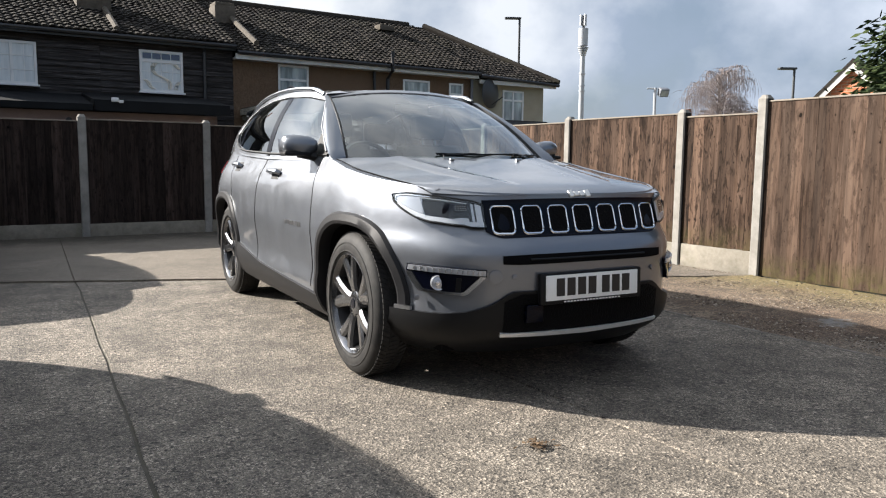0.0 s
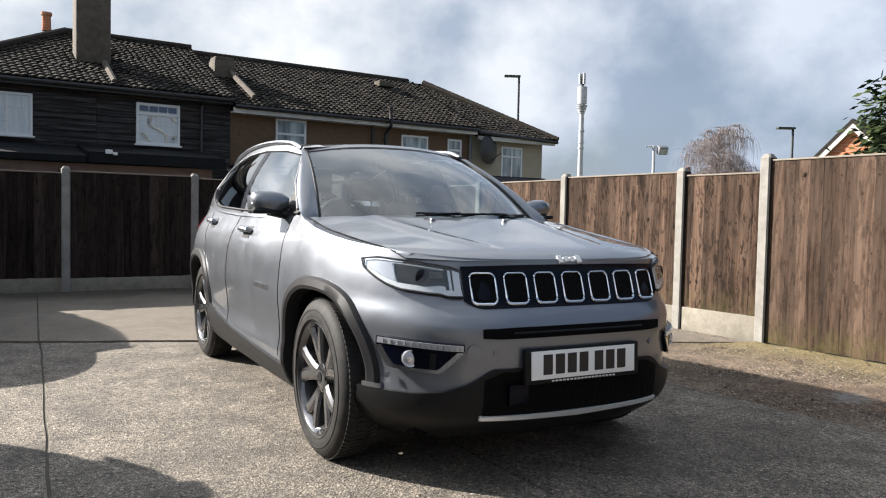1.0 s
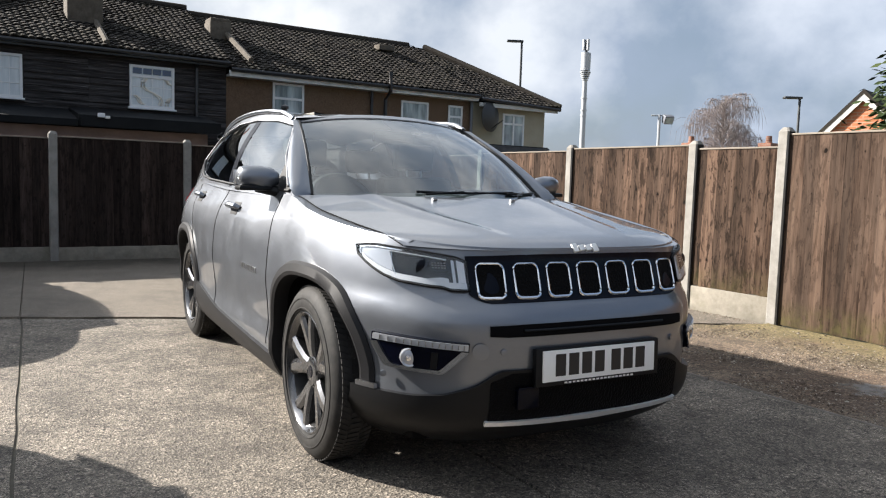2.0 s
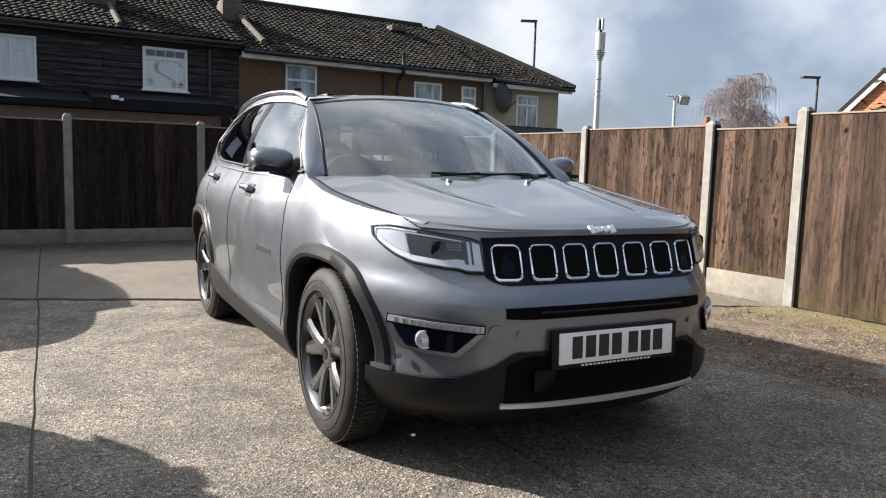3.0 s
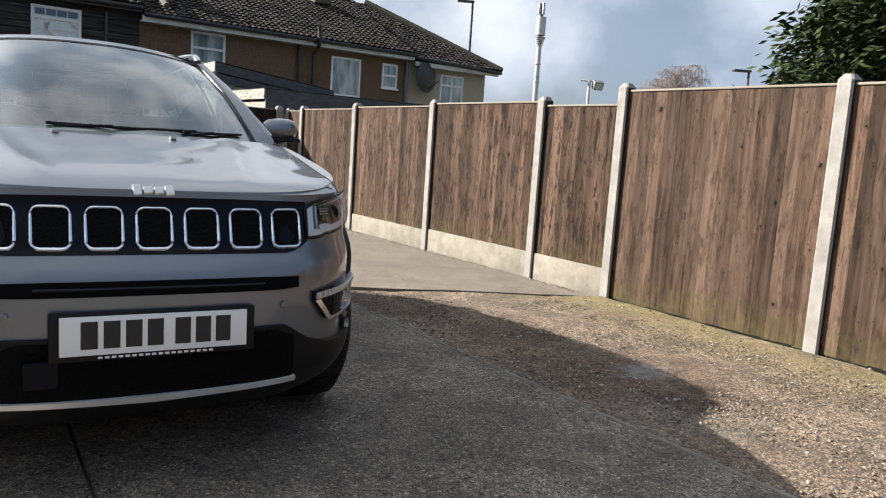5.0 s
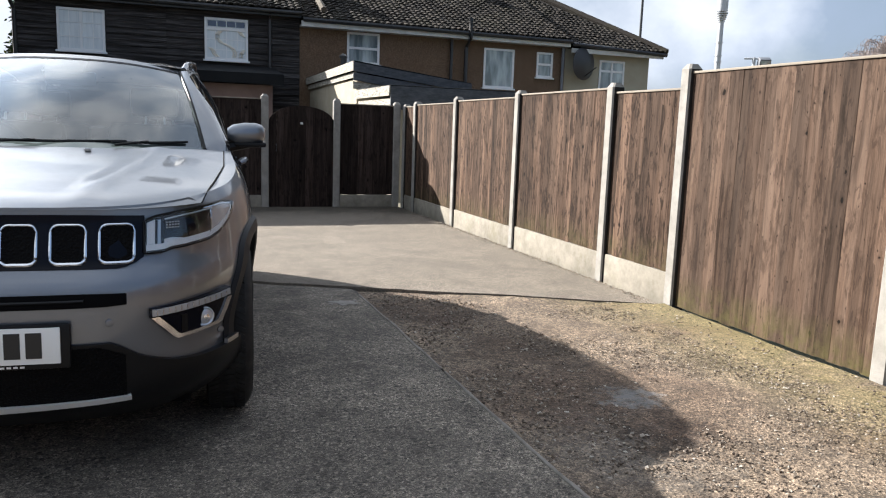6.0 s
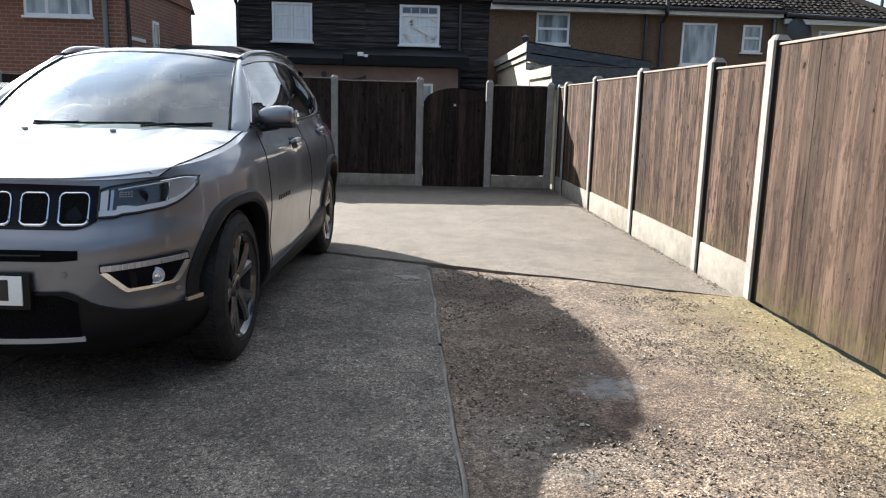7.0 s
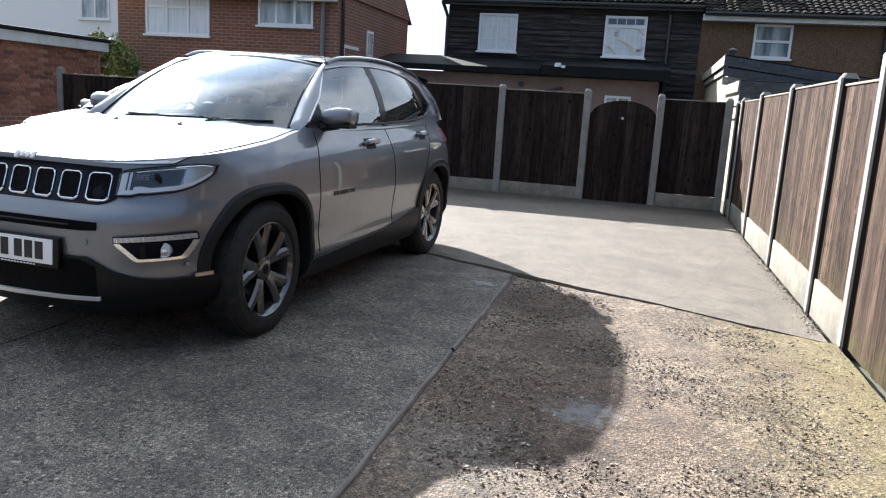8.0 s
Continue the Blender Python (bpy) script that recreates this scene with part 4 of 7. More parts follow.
w2 = window(dark_house, 4.17, 5.19, 2.65, 3.64, HY - 0.065, 1, 0.74, M_NET, 3)
# S-shaped reflection in the pane, modelled as pale tubes before the glass
REFLECTION_LINES = [((0.30, 1.0), (0.22, 0.86), (0.22, 0.70), (0.32, 0.56), (0.50, 0.46), (0.64, 0.34), (0.69, 0.18), (0.66, 0.0)),
         ((0.82, 1.0), (0.88, 0.9), (0.96, 0.82)), ((0.02, 0.34), (0.10, 0.24), (0.14, 0.10), (0.24, 0.0)), ((0.84, 0.0), (0.86, 0.18), (0.95, 0.32))]
for reflection_line in REFLECTION_LINES:
    for off, rad in ((0.0, 0.013), (0.05, 0.015), (0.085, 0.009)):
        spts = [(min(5.12, 4.24 + 0.88 * (p[0] + off)), HY - 0.088, 2.72 + 0.62 * p[1]) for p in reflection_line]
        part("pane_reflection", tube(spts, rad, 8), M_REFLECT, w2, "pale line modelling an S-shaped reflection in the pane")
for i in range(4):
    part("top_light", box(4.25 + 0.222 * i, 4.445 + 0.222 * i, HY - 0.085, HY - 0.07, 3.44, 3.57), M_PANEDARK, w2, "dark blue top light")
part("gutter", tube([(0.0, HY - 0.32, 3.88), (6.47, HY - 0.32, 3.88)], 0.055), M_PIPE, dark_house)
part("fascia", box(0.0, 6.47, HY - 0.27, HY - 0.2, 3.78, 3.93), M_PIPE, dark_house)
part("drainpipe", tube([(5.72, HY - 0.08, 1.2), (5.72, HY - 0.08, 3.7), (5.72, HY - 0.3, 3.86)], 0.04), M_PIPE, dark_house)
part("drainpipe", tube([(0.1, HY - 0.06, 0.2), (0.1, HY - 0.06, 3.5), (0.0, HY - 0.3, 3.86)], 0.045), M_PIPE, dark_house)
E_Y, E_Z = HY - 0.34, 3.92
hipL = lambda t: -0.15 + 3.3 * t
tiled("roof_tiles", dark_house, hipL, lambda t: 6.5, E_Z, E_Y, 5.92, 24.0)
roof_base(dark_house, [(-0.1, E_Y, E_Z - 0.03), (6.5, E_Y, E_Z - 0.03)], [(3.2, 24, 5.89), (6.5, 24, 5.89)])
part("hip_roof", ([(-0.1, E_Y, E_Z), (3.15, 24, 5.92), (-0.1, 28.2, E_Z)], [(0, 1, 2)], 0), M_TILE, dark_house)
part("back_roof", ([(3.15, 24, 5.92), (6.5, 24, 5.92), (6.5, 28.2, E_Z), (-0.1, 28.2, E_Z)], [(0, 1, 2, 3)], 0), M_TILE, dark_house)
part("ridge", tube([(3.1, 24, 5.96), (6.5, 24, 5.96)], 0.11, 8), M_TILE, dark_house)
part("hip_ridge", tube([(-0.15, E_Y - 0.02, E_Z + 0.05), (3.1, 24, 5.98)], 0.10, 8), M_TILE, dark_house)


def roof_z(y):
    return E_Z + (y - E_Y) / (24 - E_Y) * (5.92 - E_Z)


def chimney(owner, x, y, w, d, top, pots):
    ch = part("chimney", join(box(x - w / 2, x + w / 2, y, y + d, roof_z(y) - 0.3, top, 0.03), box(x - w / 2 + 0.02, x + w / 2 - 0.02, y + 0.02, y + d - 0.02, top - 0.01, top + 0.09, 0.03)), M_MORTAR, owner, "rendered chimney stack stained with soot")
    for px in pots:
        part("chimney_pot", moved(lathe([(0, 0.1), (0.0, 0.13), (0.3, 0.11), (0.33, 0.14), (0.4, 0.14), (0.4, 0.09)], 16), Matrix.Translation((px, y + d / 2, top + 0.1)) @ Matrix.Rotation(radians(-90), 4, "Y")), M_BRICK_O, ch, "terracotta chimney pot")
    part("flashing", tube([(x + w * 0.3, E_Y + 0.1, roof_z(E_Y + 0.1) + 0.08), (x + w * 0.3, y + 0.1, roof_z(y + 0.1) + 0.08)], 0.075, 7), M_MORTAR, owner, "mortar verge strip")
    return ch


chimney(dark_house, 3.42, 21.2, 0.8, 0.7, 6.7, [3.2])
part("chimney_pot", moved(lathe([(0, 0.12), (0.4, 0.11), (0.42, 0.14), (0.5, 0.14)], 16), Matrix.Translation((2.62, 24.0, 5.9)) @ Matrix.Rotation(radians(-90), 4, "Y")), M_BRICK_O, dark_house, "terracotta chimney pot")

brown_house = thing("pebbledash_house", "brown pebbledashed terraced house with white fascia", "house", (-0.05, 0, 0))
part("wall", box(6.47, 14.06, HY, HY + 8, -0.5, 3.6), M_DASH, brown_house)
part("fascia", box(6.47, 14.06, HY - 0.3, HY - 0.24, 3.6, 3.74), M_FASCIA, brown_house)
part("soffit", box(6.47, 14.06, HY - 0.24, HY, 3.6, 3.66), M_FASCIA, brown_house)
part("gutter", tube([(6.5, HY - 0.36, 3.76), (14.06, HY - 0.36, 3.74)], 0.055), M_PIPE, brown_house)
window(brown_house, 7.69, 8.555, 2.79, 3.58, HY, 1, 0.5, M_PANE)
window(brown_house, 11.53, 12.45, 2.37, 3.44, HY, 1, 0.0, M_PANE)
window(brown_house, 13.15, 13.66, 2.735, 3.43, HY, 1, 0.52, M_PANE)
part("vent_pipe", tube([(10.96, HY - 0.12, 1.0), (10.96, HY - 0.12, 3.4), (10.96, HY - 0.42, 3.62), (10.96, HY - 0.42, 4.14)], 0.055), M_PIPE, brown_house)
part("drainpipe", tube([(10.55, HY - 0.08, 1.0), (10.55, HY - 0.08, 3.7)], 0.045), M_PIPE, brown_house)
part("drainpipe", tube([(13.95, HY - 0.08, 1.0), (13.95, HY - 0.08, 3.7)], 0.045), M_GREYPIPE, brown_house)
tiled("roof_tiles", brown_house, lambda t: 6.5, lambda t: 14.06, 3.78, HY - 0.34, RIDGE_Z, RIDGE_Y)
roof_base(brown_house, [(6.5, HY - 0.34, 3.75), (14.06, HY - 0.34, 3.75)], [(6.5, 24, RIDGE_Z - 0.03), (14.06, 24, RIDGE_Z - 0.03)])
part("back_roof", ([(6.5, 24, RIDGE_Z), (14.06, 24, RIDGE_Z), (14.06, 28.2, 3.75), (6.5, 28.2, 3.75)], [(0, 1, 2, 3)], 0), M_TILE, brown_house)
part("ridge", tube([(6.5, 24, RIDGE_Z + 0.03), (14.06, 24, RIDGE_Z + 0.02)], 0.11, 8), M_TILE, brown_house)
part("roof_vent", box(12.2, 12.75, 22.6, 23.0, 5.3, 5.48, 0.03), M_MORTAR, brown_house)
chimney(brown_house, 6.86, 21.7, 0.58, 0.6, 5.3, [])

cream_house = thing("rendered_house", "cream rendered end-of-terrace house with a hipped tiled roof", "house")
part("wall", box(14.01, 16.85, HY, HY + 8, -0.5, 3.6), M_CREAM, cream_house)
part("fascia", box(14.06, 17.15, HY - 0.3, HY - 0.24, 3.46, 3.58), M_FASCIA, cream_house)
part("gutter", tube([(14.06, HY - 0.36, 3.68), (17.2, HY - 0.36, 3.57)], 0.055), M_PIPE, cream_house)
window(cream_house, 15.15, 16.0, 2.3, 3.335, HY, 2, 0.7, M_PANE)
tiled("roof_tiles", cream_house, lambda t: 14.06, lambda t: 17.2 - 3.1 * t, 3.62, HY - 0.34, RIDGE_Z, RIDGE_Y)
roof_base(cream_house, [(14.06, HY - 0.34, 3.6), (17.2, HY - 0.34, 3.6)], [(14.06, 24, RIDGE_Z - 0.03), (14.65, 24, RIDGE_Z - 0.03)])
part("hip_roof", ([(17.2, HY - 0.34, 3.6), (14.65, 24, RIDGE_Z), (17.2, 28.2, 3.6)], [(0, 1, 2)], 0), M_TILE, cream_house)
part("hip_ridge", tube([(17.2, HY - 0.36, 3.66), (14.65, 24, RIDGE_Z + 0.05)], 0.1, 8), M_TILE, cream_house)
part("back_roof", ([(14.06, 24, RIDGE_Z), (14.65, 24, RIDGE_Z), (17.2, 28.2, 3.7), (14.06, 28.2, 3.7)], [(0, 1, 2, 3)], 0), M_TILE, cream_house)
dish = thing("satellite_dish", "dark grey satellite dish on a wall bracket", "satellite dish", (14.5, HY - 0.4, 3.17), 20)
prof = [(0.11 * (r / 0.46) ** 2, r) for r in spread(0.001, 0.46, 8)]
bowl = lathe(prof + [(a + 0.012, r) for a, r in prof[::-1]], 32)
part("bowl", moved(bowl, Matrix.Rotation(radians(90), 4, "Z") @ Matrix.Scale(1.0, 4)), M_DISHMAT, dish)
part("arm", tube([(0, 0.05, -0.35), (0, -0.35, -0.12)], 0.015), M_PIPE, dish)
part("bracket", tube([(0, 0.1, 0), (0.0, 0.3, -0.1), (0.12, 0.42, -0.1)], 0.025), M_PIPE, dish)

# single-storey pink extension with a felted lean-to roof
ext = thing("rear_extension", "pink rendered lean-to extension with a dark felt roof", "extension")
part("wall", box(-3.6, 5.55, 18.4, 19.86, -0.5, 2.05), M_PINK, ext)
part("roof", prism([(18.15, 2.1), (18.15, 2.2), (19.86, 2.52), (19.86, 2.4)], 6.6, "yz", -3.8), M_FELT, ext)
part("roof", prism([(18.1, 2.08), (18.1, 2.3), (19.86, 2.56), (19.86, 2.4)], 2.95, "yz", 2.82), M_FELT, ext, "thicker felt roof edge")
part("fascia", box(-3.8, 2.8, 18.1, 18.145, 2.06, 2.18), M_FELT, ext)
part("fascia", box(2.85, 5.75, 18.04, 18.095, 2.06, 2.26), M_FELT, ext)
window(ext, 4.35, 4.95, 1.15, 1.68, 18.4, 2, 0.0, M_PANE, 0, False)
part("vent", moved(lathe([(0, 0.07), (0.05, 0.07), (0.05, 0.0)], 16), Matrix.Translation((2.35, 18.4, 1.84)) @ Matrix.Rotation(radians(-90), 4, "Z")), M_PIPE, ext)
part("pipe", tube([(2.75, 18.33, 1.62), (3.35, 18.33, 1.80)], 0.035), M_PIPE, ext)

part("security_light", join(box(3.16, 3.3, 17.96, 18.04, 2.26, 2.35, 0.01), box(3.31, 3.4, 17.97, 18.04, 2.24, 2.3, 0.01)), M_UPVC, ext, "small pale security light")

# outbuildings beyond the back fence
shed = thing("outbuilding", "lean-to outbuilding with felt roof and flaking white bargeboard", "outbuilding")
SX, SY = 6.6, 14.66


def slab(x0, x1, y0, y1, low, high):
    """A tilted board: low and high give the heights at its four corners."""
    c = [(x0, y0), (x1, y0), (x1, y1), (x0, y1)]
    return [(x, y, z) for (x, y), z in zip(c, low)] + [(x, y, z) for (x, y), z in zip(c, high)], [(3, 2, 1, 0), (4, 5, 6, 7), (0, 1, 5, 4), (1, 2, 6, 5), (2, 3, 7, 6), (3, 0, 4, 7)]


part("wall", box(SX + 0.08, 9.0, SY + 0.1, 19.86, -0.5, 2.1), M_TREATED, shed, "sunlit cream rendered side wall")
part("roof", slab(SX, 9.03, SY, 19.87, (2.33, 2.04, 2.08, 2.28), (2.43, 2.13, 2.17, 2.36)), M_FELT, shed)
for i in range(5):
    y = SY + 1.0 * (i + 0.6)
    part("roof_seam", slab(SX + 0.02, 9.0, y, y + 0.09, (2.42 - 0.014 * i, 2.125, 2.125, 2.42 - 0.014 * i), (2.437 - 0.014 * i, 2.142, 2.142, 2.437 - 0.014 * i)), M_FELT, shed)
part("bargeboard", slab(SX - 0.025, SX - 0.002, SY - 0.02, 19.86, (2.24, 2.24, 2.18, 2.18), (2.42, 2.42, 2.34, 2.34)), M_OLDWHITE, shed, "flaking white bargeboard")
part("bargeboard", slab(SX + 0.03, SX + 0.05, SY + 0.02, 19.86, (2.12, 2.12, 2.06, 2.06), (2.23, 2.23, 2.17, 2.17)), M_OLDWHITE, shed, "second flaking white board below the verge")
for k_, (a, b, m_) in enumerate(((2.23, 2.40, M_GREYPLANK), (2.06, 2.21, M_GREYPLANK), (1.9, 2.04, M_OLDWHITE))):
    part("fascia", slab(SX - 0.02, 9.03, SY - 0.04 + 0.012 * k_, SY - 0.015 + 0.012 * k_, (a, a - 0.29, a - 0.29, a), (b, b - 0.29, b - 0.29, b)), m_, shed, "weathered fascia plank")
part("flue", tube([(6.95, 17.2, 2.2), (6.95, 17.2, 2.66), (6.95, 17.2, 2.68)], 0.06), M_PIPE, shed)
part("flue_cap", moved(lathe([(0, 0.09), (0.05, 0.09), (0.1, 0.0)], 12), Matrix.Translation((6.95, 17.2, 2.68)) @ Matrix.Rotation(radians(-90), 4, "Y")), M_PIPE, shed)
store = thing("garden_store", "low flat-roofed garden store with pale fascia", "outbuilding")
part("wall", box(6.70, 10.4, 12.3, 14.5, -0.5, 1.66), M_TREATED, store)
part("roof", box(6.62, 10.5, 12.19, 14.55, 1.79, 1.875, 0.01), M_FELT, store)
part("fascia", box(6.596, 6.618, 12.17, 14.55, 1.70, 1.86), M_OLDWHITE, store, "flaking white fascia board")
part("cladding", box(6.65, 6.69, 12.25, 14.5, 1.5, 1.66), M_OLDWHITE, store, "flaking pale cladding plank")
part("cladding", box(6.65, 6.69, 12.25, 14.5, 1.3, 1.47), M_OLDWHITE, store, "flaking pale cladding plank")
part("fascia", box(6.62, 10.5, 12.15, 12.187, 1.48, 1.855), M_GREYPLANK, store, "weathered blue-grey fascia plank")

# brick house and garage to the west
brick_house = thing("brick_house", "red-brown brick house with white windows", "house")
BX, BY = -1.46, 16.0
part("wall", box(-7.05, BX, BY, 21.2, -0.5, 3.5), M_BRICK, brick_house)
part("gable", prism([(BY, 3.5), (21.2, 3.5), (18.6, 5.6)], 5.65, "yz", -7.05), M_BRICK, brick_house)
part("roof", ([(-7.2, BY - 0.3, 3.42), (BX + 0.03, BY - 0.3, 3.42), (BX + 0.03, 18.6, 5.72), (-7.2, 18.6, 5.72), (BX + 0.03, 21.5, 3.42), (-7.2, 21.5, 3.42)], [(0, 1, 2, 3), (3, 2, 4, 5)], 0), M_TILE, brick_house)
tiled("roof_tiles", brick_house, lambda t: -7.2, lambda t: BX + 0.05, 3.44, BY - 0.3, 5.74, 18.6)
part("fascia", box(-7.2, BX + 0.1, BY - 0.3, BY - 0.26, 3.28, 3.42), M_FASCIA, brick_house)
part("gutter", tube([(-7.2, BY - 0.34, 3.42), (BX + 0.15, BY - 0.34, 3.4)], 0.055), M_PIPE, brick_house)
window(brick_house, -3.37, -2.03, 2.755, 3.36, BY, 3, 0.0, M_PANE)
window(brick_house, -6.28, -4.6, 2.46, 3.36, BY, 3, 0.7, M_NET)
part("drainpipe", tube([(BX - 0.32, BY - 0.06, 0), (BX - 0.32, BY - 0.06, 3.3)], 0.05), M_GREYPIPE, brick_house)
part("drainpipe", tube([(BX + 0.05, BY + 0.8, 1.9), (BX + 0.05, BY + 0.25, 2.1), (BX + 0.05, BY + 0.2, 3.4)], 0.04), M_PIPE, brick_house)
sw = part("window", box(BX, BX + 0.03, 17.86, 18.29, 2.29, 2.9), M_UPVC, brick_house, "narrow white side window")
part("pane", box(BX + 0.03, BX + 0.036, 17.91, 18.24, 2.35, 2.84), M_PANE, sw)
part("door_frame", join(box(BX, BX + 0.03, 16.35, 16.42, 0.5, 2.44), box(BX, BX + 0.03, 16.42, 17.3, 2.37, 2.44)), M_UPVC, brick_house, "white door frame")
garage = thing("brick_garage", "flat-roofed brick garage with white fascia", "garage")
part("wall", box(-9, -5.2, 6.0, 13, -0.3, 1.86), M_BRICK_G, garage)
part("fascia", box(-9.1, -5.08, 5.9, 13.1, 1.86, 2.03), M_FASCIA, garage)
part("roof", box(-9.15, -5.05, 5.87, 13.13, 2.03, 2.1, 0.01), M_FELT, garage, "dark felt roof edge")
M_PIECE = mat("single_garage_brick", (0.26, 0.11, 0.07), 0.9)
k = Nodes(M_PIECE).shifted()
c = k.ramp(k.random, (0.0, (0.13, 0.06, 0.046)), (0.35, (0.23, 0.095, 0.062)), (0.7, (0.30, 0.125, 0.078)), (1.0, (0.37, 0.185, 0.12)))
k.color(k.mix(1.0, c, k.ramp(k.noise(22, 5, 0.7), (0.35, 0.75), (0.65, 1.15)), "MULTIPLY")).bump(k.noise(60, 4), 0.4, 0.004)
BRICK_LONG = mesh_of("brick", *box(-0.007, 0.007, -0.1045, 0.1045, -0.0315, 0.0315, 0.003), 30)
BRICK_HALF = mesh_of("brick", *box(-0.007, 0.007, -0.0495, 0.0495, -0.0315, 0.0315, 0.003), 30)
for me in (BRICK_LONG, BRICK_HALF):
    me.materials.append(M_PIECE)
for row in range(16):
    y = 12.96 - (0.0 if row % 2 else 0.1125)
    z = 1.815 - 0.075 * row
    if row % 2 == 0:
        o = part("brick", BRICK_HALF, None, garage)
        o.matrix_basis = pose(-5.2, 12.945, z)
    for q in range(18):
        o = part("brick", BRICK_LONG, None, garage)
        o.matrix_basis = pose(-5.2 + rng.uniform(-0.0015, 0.0015), y - 0.1125 - 0.225 * q, z, rng.uniform(-0.3, 0.3), 0, 0)
white_house = thing("white_house", "white rendered house with a small upper window", "house")
part("wall", box(-20, -11.6, 22.0, 30, -0.5, 6.5), M_WHITEWALL, white_house)
window(white_house, -13.0, -11.9, 3.3, 4.3, 22.0, 2, 0.0, M_PANE)


# ---- far things to the east ----
def lamp_post(name, x, y, h, arm, label):
    lp = thing(name, label, "street lamp", (x, y, 0), arm, "street lamps")
    part("pole", tube([(0, 0, 0), (0, 0, h * 0.5), (0, 0, h)], [0.07, 0.055, 0.045]), M_POLE, lp)
    part("lamp_head", moved(box(-0.62, 0.06, -0.12, 0.12, -0.035, 0.05, 0.03), pose(0, 0, h)), M_POLE, lp, "grey lantern head")


lamp_post("street_lamp", 20.5, 25.9, 7.02, -30, "tall dark street lamp beyond the houses")
lamp_post("street_lamp", 27.35, 17.7, 4.68, -30, "dark street lamp rising behind the fence")
mast = thing("phone_mast", "slim pale grey phone mast with ribbed collar", "mast", (25.4, 27.3, 0))
part("pole", tube([(0, 0, -0.08), (0, 0, 4.0), (0, 0, 6.1)], [0.15, 0.12, 0.11], 16), M_MAST, mast)
for i in range(5):
    part("collar_ring", moved(lathe([(0, 0.1), (0, 0.14 + 0.026 * i), (0.045, 0.15 + 0.026 * i), (0.045, 0.1)], 24), pose(0, 0, 6.05 + 0.085 * i) @ Matrix.Rotation(radians(-90), 4, "Y")), M_MAST, mast)
part("antenna_shroud", moved(lathe([(0, 0.1), (0, 0.22), (0.8, 0.225), (0.8, 0.1)], 24), pose(0, 0, 6.5) @ Matrix.Rotation(radians(-90), 4, "Y")), M_MAST, mast)
for i in range(3):
    a = 2.1 * i + 0.4
    part("antenna_panel", moved(box(-0.06, 0.06, -0.04, 0.04, 0, 0.5, 0.015), pose(0.12 * math.cos(a), 0.12 * math.sin(a), 7.42)), M_MAST, mast)
part("core", tube([(0, 0, 7.2), (0, 0, 7.9)], 0.06), M_POLE, mast)
for z in (4.4, 4.65, 5.2):
    part("clamp", moved(lathe([(0, 0.1), (0, 0.15), (0.05, 0.15), (0.05, 0.1)], 16), pose(0, 0, z) @ Matrix.Rotation(radians(-90), 4, "Y")), M_MAST, mast)
fl = thing("floodlight", "small floodlight on a slim grey pole", "floodlight", (14.99, 13.4, 0), -40)
part("pole", tube([(0, 0, -0.08), (0, 0, 2.92)], 0.035), M_MAST, fl)
part("crossarm", tube([(-0.2, 0, 2.9), (0.16, 0, 2.9)], 0.02), M_MAST, fl)
hd = part("lamp_head", moved(box(-0.12, 0.12, -0.08, 0.08, -0.1, 0.1, 0.02), pose(0.2, 0, 2.81, 25, 0, 20)), M_GREYPIPE, fl)
part("lens", moved(box(-0.095, 0.095, -0.09, -0.08, -0.075, 0.075), pose(0.2, 0, 2.81, 25, 0, 20)), M_PANE, hd)

gable_house = thing("gable_house", "orange brick house with white bargeboards", "house", (17.45, 9.82, 0.03), -76)
part("wall", prism([(-2.6, -0.5), (2.6, -0.5), (2.6, 0.5), (0, 3.2), (-2.6, 0.5)], 6, "xz", 0.0), M_BRICK_O, gable_house)
for s in (-1, 1):
    part("bargeboard", prism([(0, 3.17), (s * 2.85, 0.21), (s * 2.85, 0.36), (0, 3.32)], -0.04, "xz", -0.05), M_FASCIA, gable_house, "white bargeboard")
    part("roof", prism([(0, 3.32), (s * 2.85, 0.36), (s * 2.85, 0.46), (0, 3.42)], 6.3, "xz", -0.1), M_TILE, gable_house)
for x, y in ((27.6, 22.8), (29.0, 20.0)):
    cs = thing("distant_chimney", "distant brick chimney stack with pots", "chimney", (x, y, 0), 0.0, "distant chimneys")
    part("stack", box(-0.3, 0.3, -0.3, 0.3, 0, 3.15, 0.02), M_BRICK, cs)
    part("chimney_pot", moved(lathe([(0, 0.14), (0.3, 0.11), (0.3, 0.05)], 12), pose(0, 0, 3.15) @ Matrix.Rotation(radians(-90), 4, "Y")), M_BRICK, cs)


